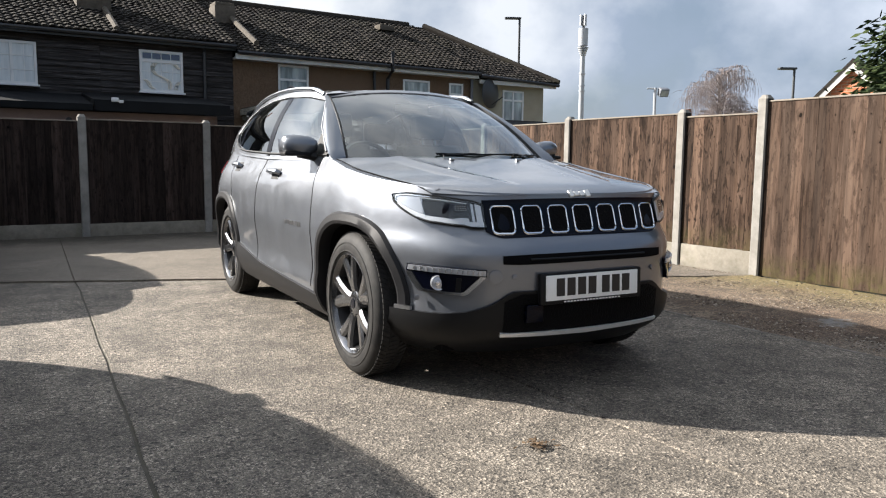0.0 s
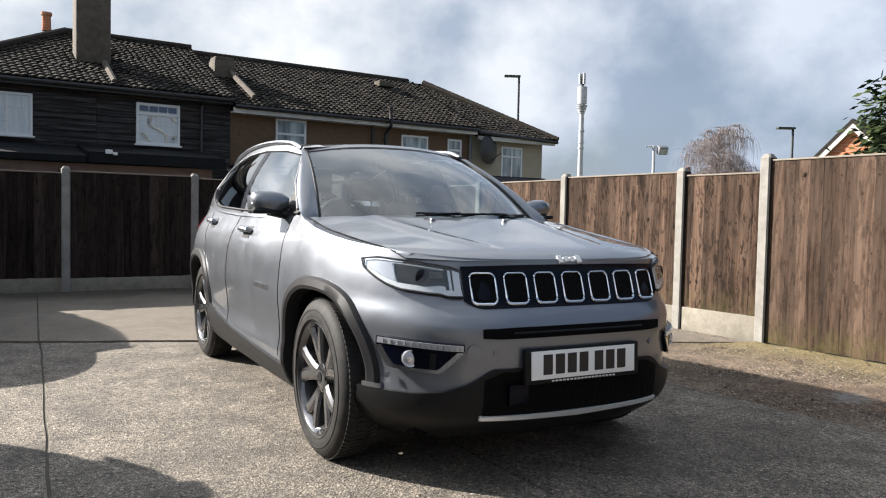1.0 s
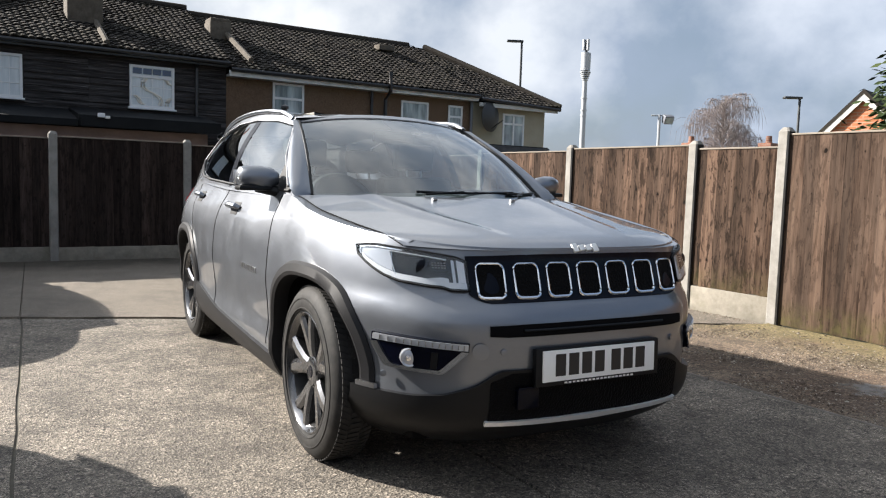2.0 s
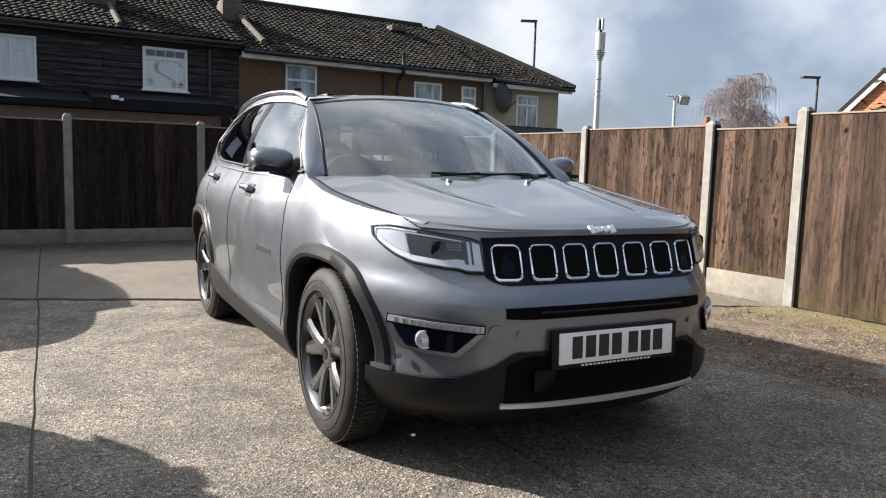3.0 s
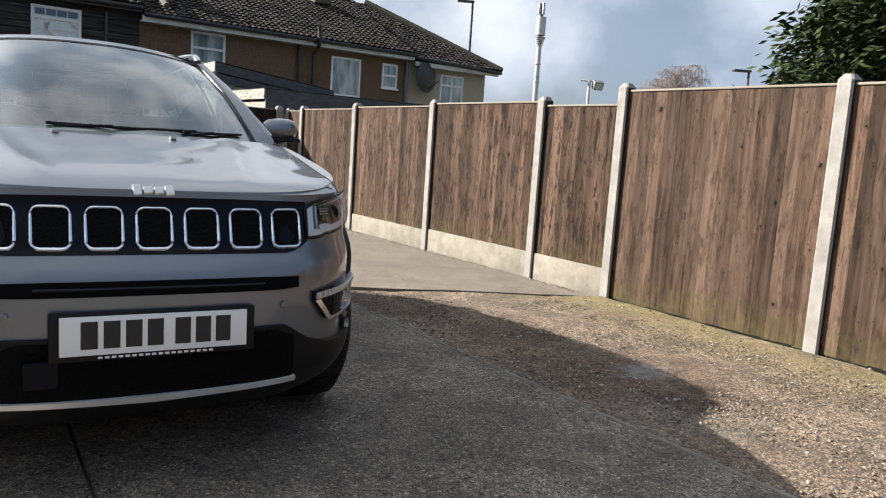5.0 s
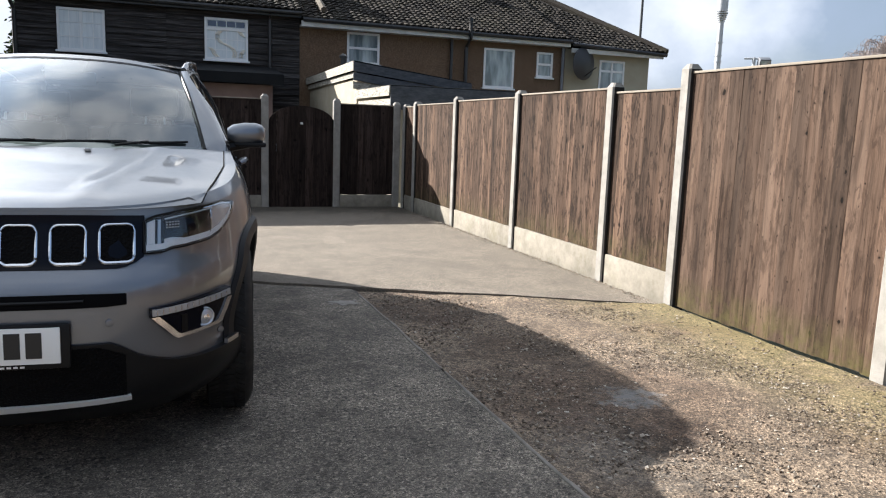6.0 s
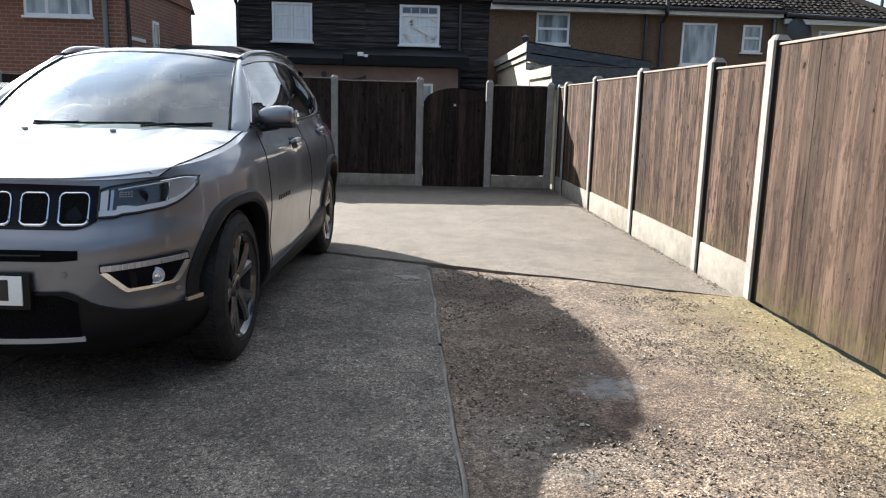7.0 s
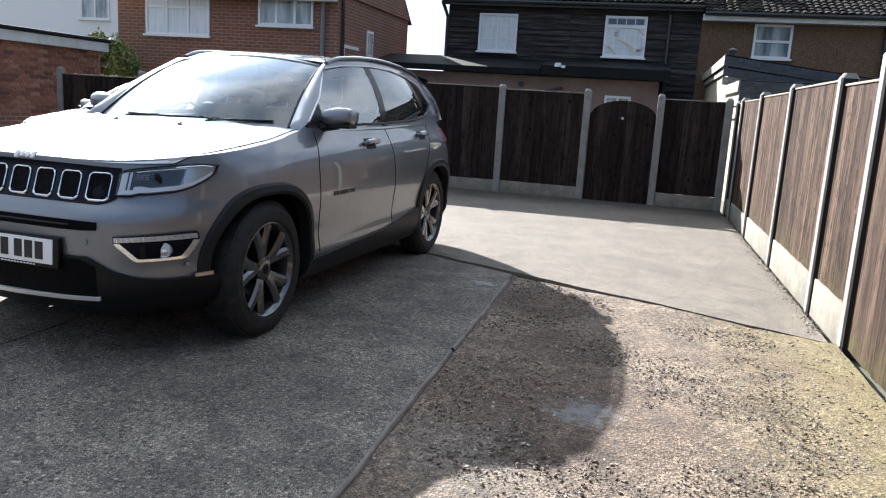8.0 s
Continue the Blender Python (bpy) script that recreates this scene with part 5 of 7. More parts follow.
# ---- trees ----
def conifer(name, x, y, h, r, seed, label, clumps=620, full=0.55, leaves=26, size=1.0):
    g = random.Random(seed)
    tr = thing(name, label, "tree", (x, y, 0))
    V, F = tube([(0, 0, 0), (0.05, 0, h * 0.5), (0, 0.03, h)], [0.2, 0.12, 0.02], 8)
    for i in range(40):
        z = h * g.uniform(0.12, 0.92)
        a = g.uniform(0, 6.28)
        l = r * (1 - z / h) ** 0.6 * g.uniform(0.6, 0.95)
        V2, F2 = tube([(0, 0, z), (l * 0.6 * math.cos(a), l * 0.6 * math.sin(a), z + 0.05), (l * math.cos(a), l * math.sin(a), z - 0.15)], [0.035, 0.022, 0.008], 5)
        n = len(V)
        V += V2
        F += [tuple(q + n for q in f) for f in F2]
    part("trunk", (V, F), M_BARK, tr)
    V, F = [], []
    for i in range(clumps):
        z = h * g.uniform(0.1, 1.0)
        a = g.uniform(0, 6.28)
        lump = min(1.0, 0.9 + 0.5 * noise.noise((math.cos(a) * 1.7, math.sin(a) * 1.7, z * 0.9 + seed)))
        l = r * max(0.05, (1 - z / h)) ** full * lump * g.uniform(0.25, 1.0) ** 0.4
        c = Vector((l * math.cos(a), l * math.sin(a), z))
        out = Vector((math.cos(a), math.sin(a), g.uniform(-0.75, 0.1))).normalized()
        for _ in range(leaves):
            d = (out + Vector((g.gauss(0, 0.5), g.gauss(0, 0.5), g.gauss(0, 0.42)))).normalized()
            p = c + Vector((g.gauss(0, 0.11), g.gauss(0, 0.11), g.gauss(0, 0.1)))
            ln, w = g.uniform(0.12, 0.28) * size, g.uniform(0.02, 0.045) * size
            sd_ = d.cross(Vector((g.gauss(0, 1), g.gauss(0, 1), g.gauss(0, 1)))).normalized() * w
            n = len(V)
            V += [p, p + d * ln * 0.5 + sd_, p + d * ln, p + d * ln * 0.5 - sd_]
            F.append((n, n + 1, n + 2, n + 3))
    tagged(part("crown", (V, F, 0), M_CONIFER, tr))
    return tr


conifer("conifer_tree", 11.75, 3.45, 8.6, 2.85, 3, "dense dark green conifer rising behind the fence", 5200, 0.3, 44, 0.6)
conifer("conifer_tree", -0.3, 26.5, 5.6, 1.2, 8, "slim dark conifer between two houses")

birch = thing("birch_tree", "bare weeping birch with reddish twigs", "tree", (28.75, 22.1, 0.3))
g = random.Random(11)
V, F = tube([(0, 0, 0), (0.1, 0, 2.2), (0.0, 0.1, 4.8)], [0.14, 0.09, 0.015], 8)
TV, TF = [], []
for i in range(90):
    z = g.uniform(1.5, 4.6)
    a = g.uniform(0, 6.28)
    l = g.uniform(0.7, 1.9) * (1.15 - 0.13 * z)
    e = Vector((l * math.cos(a), l * math.sin(a), z + 0.55 * l))
    pts = [Vector((0.05, 0.03, z)), Vector((0.6 * e.x, 0.6 * e.y, z + 0.5 * l)), e, e + Vector((0.2 * math.cos(a), 0.2 * math.sin(a), -0.25))]
    v2, f2 = tube(pts, [0.03, 0.018, 0.011, 0.006], 4)
    n = len(V)
    V += v2
    F += [tuple(q + n for q in f) for f in f2]
    for j in range(26):
        t = g.random()
        p = pts[1].lerp(pts[2], t) if g.random() < 0.5 else pts[2].lerp(pts[3], t)
        s = Vector((g.gauss(0, 0.14), g.gauss(0, 0.14), 0.05))
        q = [p, p + s, p + s * 1.7 - Vector((0, 0, g.uniform(0.2, 0.5))), p + s * 1.9 - Vector((0, 0, g.uniform(0.6, 1.1)))]
        v2, f2 = tube(q, [0.006, 0.005, 0.004, 0.0025], 3)
        n = len(TV)
        TV += v2
        TF += [tuple(r + n for r in f) for f in f2]
part("trunk", (V, F), M_TWIG, birch)
part("crown", (TV, TF, 0), M_TWIG, birch, "hanging bare twigs")
scrub = thing("bare_shrub", "distant bare shrubs behind the fence", "shrub", (20.5, 22.5, 0))
TV, TF = [], []
for i in range(160):
    a, l = g.uniform(0, 6.28), g.uniform(1.2, 2.5)
    e = Vector((0.5 * math.cos(a) * g.random() + g.uniform(-0.6, 0.6), 0.5 * math.sin(a), l))
    v2, f2 = tube([(e.x * 0.2, 0, -0.08), e * 0.6, e], [0.02, 0.012, 0.004], 3)
    n = len(TV)
    TV += v2
    TF += [tuple(r + n for r in f) for f in f2]
part("crown", (TV, TF, 0), M_TWIG, scrub)

bush = thing("bush", "rounded yellow-green bush against the brick house", "bush", (-6.6, 15.0, 0))
V, F = [], []
for i in range(5000):
    a, b = g.uniform(0, 6.28), math.acos(g.uniform(-0.2, 1))
    rr = 0.95 * (0.75 + 0.4 * noise.noise((3 * math.cos(a), 3 * math.sin(a), b))) * g.uniform(0.6, 1.0)
    p = Vector((rr * math.sin(b) * math.cos(a), rr * math.sin(b) * math.sin(a), 1.55 + rr * math.cos(b)))
    d = Vector((g.gauss(0, 1), g.gauss(0, 1), g.gauss(0, 1))).normalized() * 0.06
    e = d.cross(Vector((g.gauss(0, 1), g.gauss(0, 1), 1))).normalized() * 0.02
    n = len(V)
    V += [p - d, p + e, p + d, p - e]
    F.append((n, n + 1, n + 2, n + 3))
part("crown", (V, F, 0), M_BUSH, bush)
part("trunk", tube([(0, 0, 0), (0, 0, 1.6)], 0.08), M_BARK, bush)


# ---- cars ----
# local frame of a car: x across, y from the nose to the tail, z up; the front axle stands at y = 0
WB, TRACK, HUB = 2.60, 0.742, 0.348
W_TAB = [(0.2, 0.77), (0.28, 0.825), (0.36, 0.855), (0.46, 0.848), (0.56, 0.857), (0.66, 0.868), (0.76, 0.865), (0.86, 0.855), (0.95, 0.828), (1.0, 0.80), (1.06, 0.77), (1.15, 0.74)]
YF_TAB = [(0.2, -0.63), (0.26, -0.73), (0.31, -0.775), (0.42, -0.79), (0.55, -0.80), (0.64, -0.80), (0.69, -0.785), (0.735, -0.752), (0.77, -0.741), (0.82, -0.725), (0.86, -0.713), (0.905, -0.708), (0.93, -0.703), (0.955, -0.688), (1.0, -0.63), (1.15, -0.44)]
YR_TAB = [(0.2, 3.24), (0.3, 3.38), (0.5, 3.44), (0.75, 3.43), (0.95, 3.38), (1.15, 3.28)]
LF, LR, NR = 0.80, 0.75, 3.0
PA, PB = 4.0, 0.6


def taper(y):
    """The shell narrows a little towards its ends."""
    return 1 - (0.032 if y < 1.3 else 0.052) * ((y - 1.3) / 1.9) ** 2


def side_x(y, z):
    """Half width of the shell at a length and a height."""
    w, yf, yr = curve(W_TAB, z), curve(YF_TAB, z), curve(YR_TAB, z)
    w *= taper(y)
    if y < yf + LF:
        s = max(0.0, (y - yf) / LF)
        return w * (1 - (1 - s) ** (1 / PB)) ** (1 / PA)
    if y > yr - LR:
        q = min(1.0, (y - yr + LR) / LR)
        return w * (1 - q**NR) ** (1 / NR)
    return w


def front_y(x, z):
    """Length at which the nose stands, at a place across and a height."""
    w, yf = curve(W_TAB, z), curve(YF_TAB, z)
    q = min(0.995, abs(x) / w)
    return yf + LF * (1 - (1 - q**PA) ** PB)


def top_z(y):
    """Height of the hood's and the belt's edge."""
    return curve([(-0.75, 0.906), (-0.6, 0.922), (-0.45, 0.938), (-0.2, 0.963), (0.15, 1.008), (0.45, 1.055), (1.2, 1.065), (2.2, 1.09), (3.0, 1.115), (3.4, 1.12)], y)


def shell_ring(v):
    """One level of the shell, half of it: v runs from the sill to the belt."""
    pts = []
    for q in spread(0, 0.9, 24):
        pts.append(("f", q, 1 - (1 - q**PA) ** PB))
    for b in spread(1 - (1 - 0.9**PA) ** PB, 1.0, 16)[1:]:
        pts.append(("f", (1 - (1 - b) ** (1 / PB)) ** (1 / PA), b))
    for y in spread(0.05, 1.0, 40)[:-1]:
        pts.append(("s", y, 0))
    for q in spread(0, 1, 24):
        a = q * math.pi / 2
        pts.append(("r", math.cos(a) ** (2 / NR), math.sin(a) ** (2 / NR)))
    out = []
    for kind_, a, b in pts:
        z = 0.2 + v * 0.7
        for _ in range(4):
            w, yf, yr = curve(W_TAB, z), curve(YF_TAB, z), curve(YR_TAB, z)
            if kind_ == "f":
                x, y = w * a, yf + LF * b
            elif kind_ == "s":
                x, y = w, yf + LF + a * (yr - LR - yf - LF)
            else:
                x, y = w * a, yr - LR + LR * b
            z = 0.2 + v * (top_z(y) - 0.2)
        out.append((x * taper(y), y, z))
    return out


def arch(cy, grow, n=28):
    """Outline of a wheel arch, as (y, z), from the rear foot over the top to the front foot."""
    a, b, e = 0.405 + grow, 0.40 + grow, 2.5
    pts = []
    for q in spread(-0.18, math.pi + 0.18, n):
        c, s = math.cos(q), math.sin(q)
        pts.append((cy + a * math.copysign(abs(c) ** (2 / e), c), HUB + b * math.copysign(abs(s) ** (2 / e), s)))
    return pts


def body_mesh(paint_mat):
    """The painted shell with its wheel houses cut out."""
    rows = []
    for v in spread(0, 1, 34):
        half = shell_ring(v)
        rows.append(half + [(-x, y, z) for x, y, z in half[::-1]][1:-1])
    inner = [(x * 0.93, 1.3 + (y - 1.3) * 0.95, z - 0.01) for x, y, z in rows[-1]]
    tub = [(x * 0.93, 1.3 + (y - 1.3) * 0.95, 0.77) for x, y, z in rows[-1]]
    rows += [inner, tub]
    V, F = sheet(rows, True)
    n = len(rows[0])
    F.append(tuple(range(n)))
    F.append(tuple(range(len(V) - n, len(V))))
    me = mesh_of("body", V, F)
    me.materials.append(paint_mat)
    me.materials.append(M_DARK)
    base = bpy.data.objects.new("body_base", me)
    scene.collection.objects.link(base)
    cutters = []
    for cy in (0.0, WB):
        for s in (-1, 1):
            out = arch(cy, 0.0)
            poly = [(out[0][0], 0.1)] + out + [(out[-1][0], 0.1)]
            c = mesh_of("cut", *prism(poly, s * 0.5, "yz", s * 0.5), 0)
            c.materials.append(paint_mat)
            c.materials.append(M_DARK)
            for p in c.polygons:
                p.material_index = 1
            co = bpy.data.objects.new("cut", c)
            scene.collection.objects.link(co)
            md = base.modifiers.new("arch", "BOOLEAN")
            md.operation, md.object, md.solver = "DIFFERENCE", co, "EXACT"
            cutters.append(co)
    dg = bpy.context.evaluated_depsgraph_get()
    made = bpy.data.meshes.new_from_object(base.evaluated_get(dg))
    for o in (base, *cutters):
        bpy.data.objects.remove(o)
    made.shade_smooth()
    made.set_sharp_from_angle(angle=radians(32))
    return made


def on_front(x, z, off=0.0):
    y = front_y(x, z)
    e = 0.004
    dx = (front_y(x + e, z) - front_y(x - e, z)) / (2 * e)
    dz = (front_y(x, z + e) - front_y(x, z - e)) / (2 * e)
    nrm = Vector((dx, -1, dz)).normalized()
    return Vector((x, y, z)) + nrm * off


def on_side(y, z, off=0.0):
    x = side_x(y, z)
    e = 0.004
    dy = (side_x(y + e, z) - side_x(y - e, z)) / (2 * e)
    dz = (side_x(y, z + e) - side_x(y, z - e)) / (2 * e)
    nrm = Vector((1, -dy, -dz)).normalized()
    return Vector((x, y, z)) + nrm * off


def patch(surf, us, low, high, nv, o_out, o_in):
    """A plate that follows the shell: between two edges, with a thickness."""
    outer = [[surf(u, low(u) + (high(u) - low(u)) * v, o_out) for u in us] for v in spread(0, 1, nv)]
    inner = [[surf(u, low(u) + (high(u) - low(u)) * v, o_in) for u in us] for v in spread(0, 1, nv)]
    V, F = sheet(outer)
    V2, F2 = sheet(inner)
    n, nu = len(V), len(us)
    V += V2
    F += [tuple(i + n for i in reversed(f)) for f in F2]
    rim = [*range(nu), *[i * nu + nu - 1 for i in range(1, nv)], *[(nv - 1) * nu + i for i in range(nu - 2, -1, -1)], *[i * nu for i in range(nv - 2, 0, -1)]]
    F += [(rim[i], rim[(i + 1) % len(rim)], rim[(i + 1) % len(rim)] + n, rim[i] + n) for i in range(len(rim))]
    return V, F


def both(name, piece, material, parent, label=""):
    return part(name, piece, material, parent, label), part(name, mirrored(piece), material, parent, label)


def round_rect(cx, cz, w, h, r, n=5, lean=0.0):
    pts = []
    for sx, sz, a0 in ((1, 1, 0), (-1, 1, 90), (-1, -1, 180), (1, -1, 270)):
        for i in range(n):
            a = radians(a0 + 90 * i / (n - 1))
            x, z = sx * (w / 2 - r) + r * math.cos(a), sz * (h / 2 - r) + r * math.sin(a)
            pts.append((cx + x + lean * z, cz + z))
    return pts


# cabin: belt line and roof line of the glass house
def belt(y):
    return curve([(0.3, 0.745), (0.6, 0.762), (1.4, 0.775), (2.3, 0.757), (2.9, 0.70), (3.25, 0.605)], y)


def roof_edge(y):
    """Half width and height of the roof's edge."""
    return curve([(1.0, 0.523), (1.5, 0.565), (2.2, 0.562), (2.8, 0.515), (3.1, 0.48)], y), curve([(1.0, 1.432), (1.3, 1.463), (1.8, 1.485), (2.4, 1.47), (3.0, 1.425), (3.15, 1.405)], y)


def on_cabin(y, z, off=0.0):
    """A place on the side of the glass house."""
    xb, zb = belt(y), top_z(y) - 0.01
    xr, zr = roof_edge(max(1.0, y))
    t = (z - zb) / (zr - zb)
    x = xb + (xr - xb) * t + 0.03 * math.sin(max(0, min(1, t)) * math.pi)
    return Vector((x + off * 0.93, y, z + off * 0.36))


def screen(u, v):
    """The windscreen: u across from -1 to 1, v from the cowl to the roof."""
    a = abs(u)
    base = Vector((0.66 * u, 0.18 + 0.31 * a**2.2, 1.06 - 0.005 * a**2))
    head = Vector((0.518 * u, 1.025 + 0.105 * a**2.2, 1.488 - 0.046 * a**2.4))
    p = base.lerp(head, v)
    bow = 0.03 * math.sin(math.pi * v)
    return p + Vector((0, -bow * 0.5, bow))


def hood_point(u, v):
    """The hood: u across, v from the nose to the cowl."""
    a = abs(u)
    yb = 0.15 + 0.27 * a**2.4
    xe_b = 0.735
    xe_f = 0.66
    x = u * (xe_f + (xe_b - xe_f) * min(1, v * 1.6) ** 0.8)
    yf = front_y(x * 0.985, 0.915) - 0.004
    y = yf + (yb - yf) * v
    edge = top_z(y) + 0.003
    rise = 0.012 * (1 - a**4) + 0.042 * (1 - a**2.3) * v
    crease = 0.010 * max(0.0, 1 - abs((a - (0.62 - 0.22 * (1 - v))) / 0.10)) * min(1, v * 3)
    lip = -0.022 * max(0, 1 - v / 0.16) ** 2
    return Vector((x, y, edge + rise + crease + lip))


def wheel(owner, cy, s, full=True):
    """A wheel: tyre, alloy rim with five forked spokes, hub cap and brake."""
    w = new("wheel")
    w.parent = owner
    w.matrix_basis = pose(s * (TRACK - (0.027 if cy else 0)), cy, HUB, 0, 0, 0 if s > 0 else 180)
    R = HUB + 0.004
    tyre = lathe([(-0.06, 0.242), (-0.075, 0.27), (-0.078, 0.31), (-0.07, R - 0.012), (-0.05, R), (0.06, R), (0.079, R - 0.012), (0.096, 0.315), (0.101, 0.27), (0.094, 0.252), (0.08, 0.243)], 72)
    part("tyre", tyre, M_TYRE, w, "black road tyre")
    if full:
        V, F = [], []
        for i in range(90):
            a = 2 * math.pi * i / 90
            for x0, x1, tw in ((-0.066, -0.026, 0.5), (0.034, 0.068, -0.5), (-0.018, 0.026, 0.12)):
                blk = box(x0, x1, -0.0085, 0.0085, R - 0.004, R + 0.004)
                m_ = Matrix.Rotation(a, 4, "X") @ Matrix.Rotation(0, 4, "Z")
                q = moved(([(p[0], p[1] + tw * (p[0] - (x0 + x1) / 2), p[2]) for p in blk[0]], blk[1]), m_)
                n = len(V)
                V += q[0]
                F += [tuple(i_ + n for i_ in f) for f in q[1]]
        tagged(part("tread", (V, F, 0), M_TYRE, w), kind="stuff")
    rim = new("rim", mesh_of("rim", *lathe([(-0.08, 0.235), (0.02, 0.216), (0.06, 0.226), (0.082, 0.243), (0.093, 0.249), (0.095, 0.243), (0.085, 0.233), (0.07, 0.224)], 72)))
    rim.data.materials.append(M_RIM)
    rim.parent = w
    tagged(rim, "graphite grey alloy rim")
    part("barrel", lathe([(0.072, 0.2235), (0.05, 0.212), (-0.05, 0.205)], 72), M_BARREL, w, "dark inner barrel")
    for rr, xx in ((0.262, 0.0985), (0.301, 0.0972)):
        part("sidewall_rib", lathe([(xx - 0.004, rr - 0.005), (xx + 0.003, rr - 0.002), (xx + 0.003, rr + 0.002), (xx - 0.004, rr + 0.005)], 72), M_TYRE, w)
    back_ = part("brake_disc", lathe([(0.0, 0.0), (0.0, 0.155), (-0.02, 0.16), (-0.03, 0.155), (-0.03, 0.0)], 40), M_DISC, w, "worn steel brake disc")
    part("backing", lathe([(-0.06, 0.0), (-0.06, 0.2), (-0.065, 0.0)], 32), M_DARK, w)
    part("caliper", moved(box(-0.04, 0.03, -0.06, 0.06, 0.09, 0.17, 0.012), Matrix.Rotation(radians(100), 4, "X")), M_DISC, w)
    for i in range(5):
        a = 2 * math.pi * i / 5 + 0.2
        V, F = [], []
        for sgn in (-1, 1):
            st = []
            for t, r in ((0.0, 0.045), (0.35, 0.10), (0.7, 0.172), (1.0, 0.234)):
                ang = sgn * (0.03 + 0.24 * t)
                hw = 0.029 + 0.004 * t
                top = 0.072 + 0.012 * t - 0.01 * (1 - t) ** 2
                c, d = math.cos(ang), math.sin(ang)
                st.append([(top - 0.010, r * d - hw * c, r * c + hw * d), (top, r * d - hw * 0.45 * c, r * c + hw * 0.45 * d), (top, r * d + hw * 0.45 * c, r * c - hw * 0.45 * d), (top - 0.010, r * d + hw * c, r * c - hw * d), (top - 0.045, r * d + hw * c, r * c - hw * d), (top - 0.045, r * d - hw * c, r * c + hw * d)])
            v2, f2 = sheet(st, True)
            f2 += [tuple(range(6)), tuple(range(18, 24))]
            n = len(V)
            V += v2
            F += [tuple(q + n for q in f) for f in f2]
        sp = mesh_of("spoke", *moved((V, F), Matrix.Rotation(a, 4, "X")), 25)
        part("spoke", sp, M_RIM, w)
    part("hub_cap", lathe([(0.03, 0.068), (0.062, 0.066), (0.07, 0.05), (0.072, 0.03), (0.072, 0.0)], 32), M_RIM, w)
    part("centre_badge", lathe([(0.072, 0.026), (0.075, 0.024), (0.075, 0.0)], 24), M_GLOSSBLACK, w)
    for i in range(5):
        a = 2 * math.pi * i / 5 + 0.2
        part("wheel_nut", moved(lathe([(0.05, 0.011), (0.068, 0.01), (0.068, 0)], 8), Matrix.Translation((0, 0.05 * math.sin(a), 0.05 * math.cos(a)))), M_DARK, w)
    return w


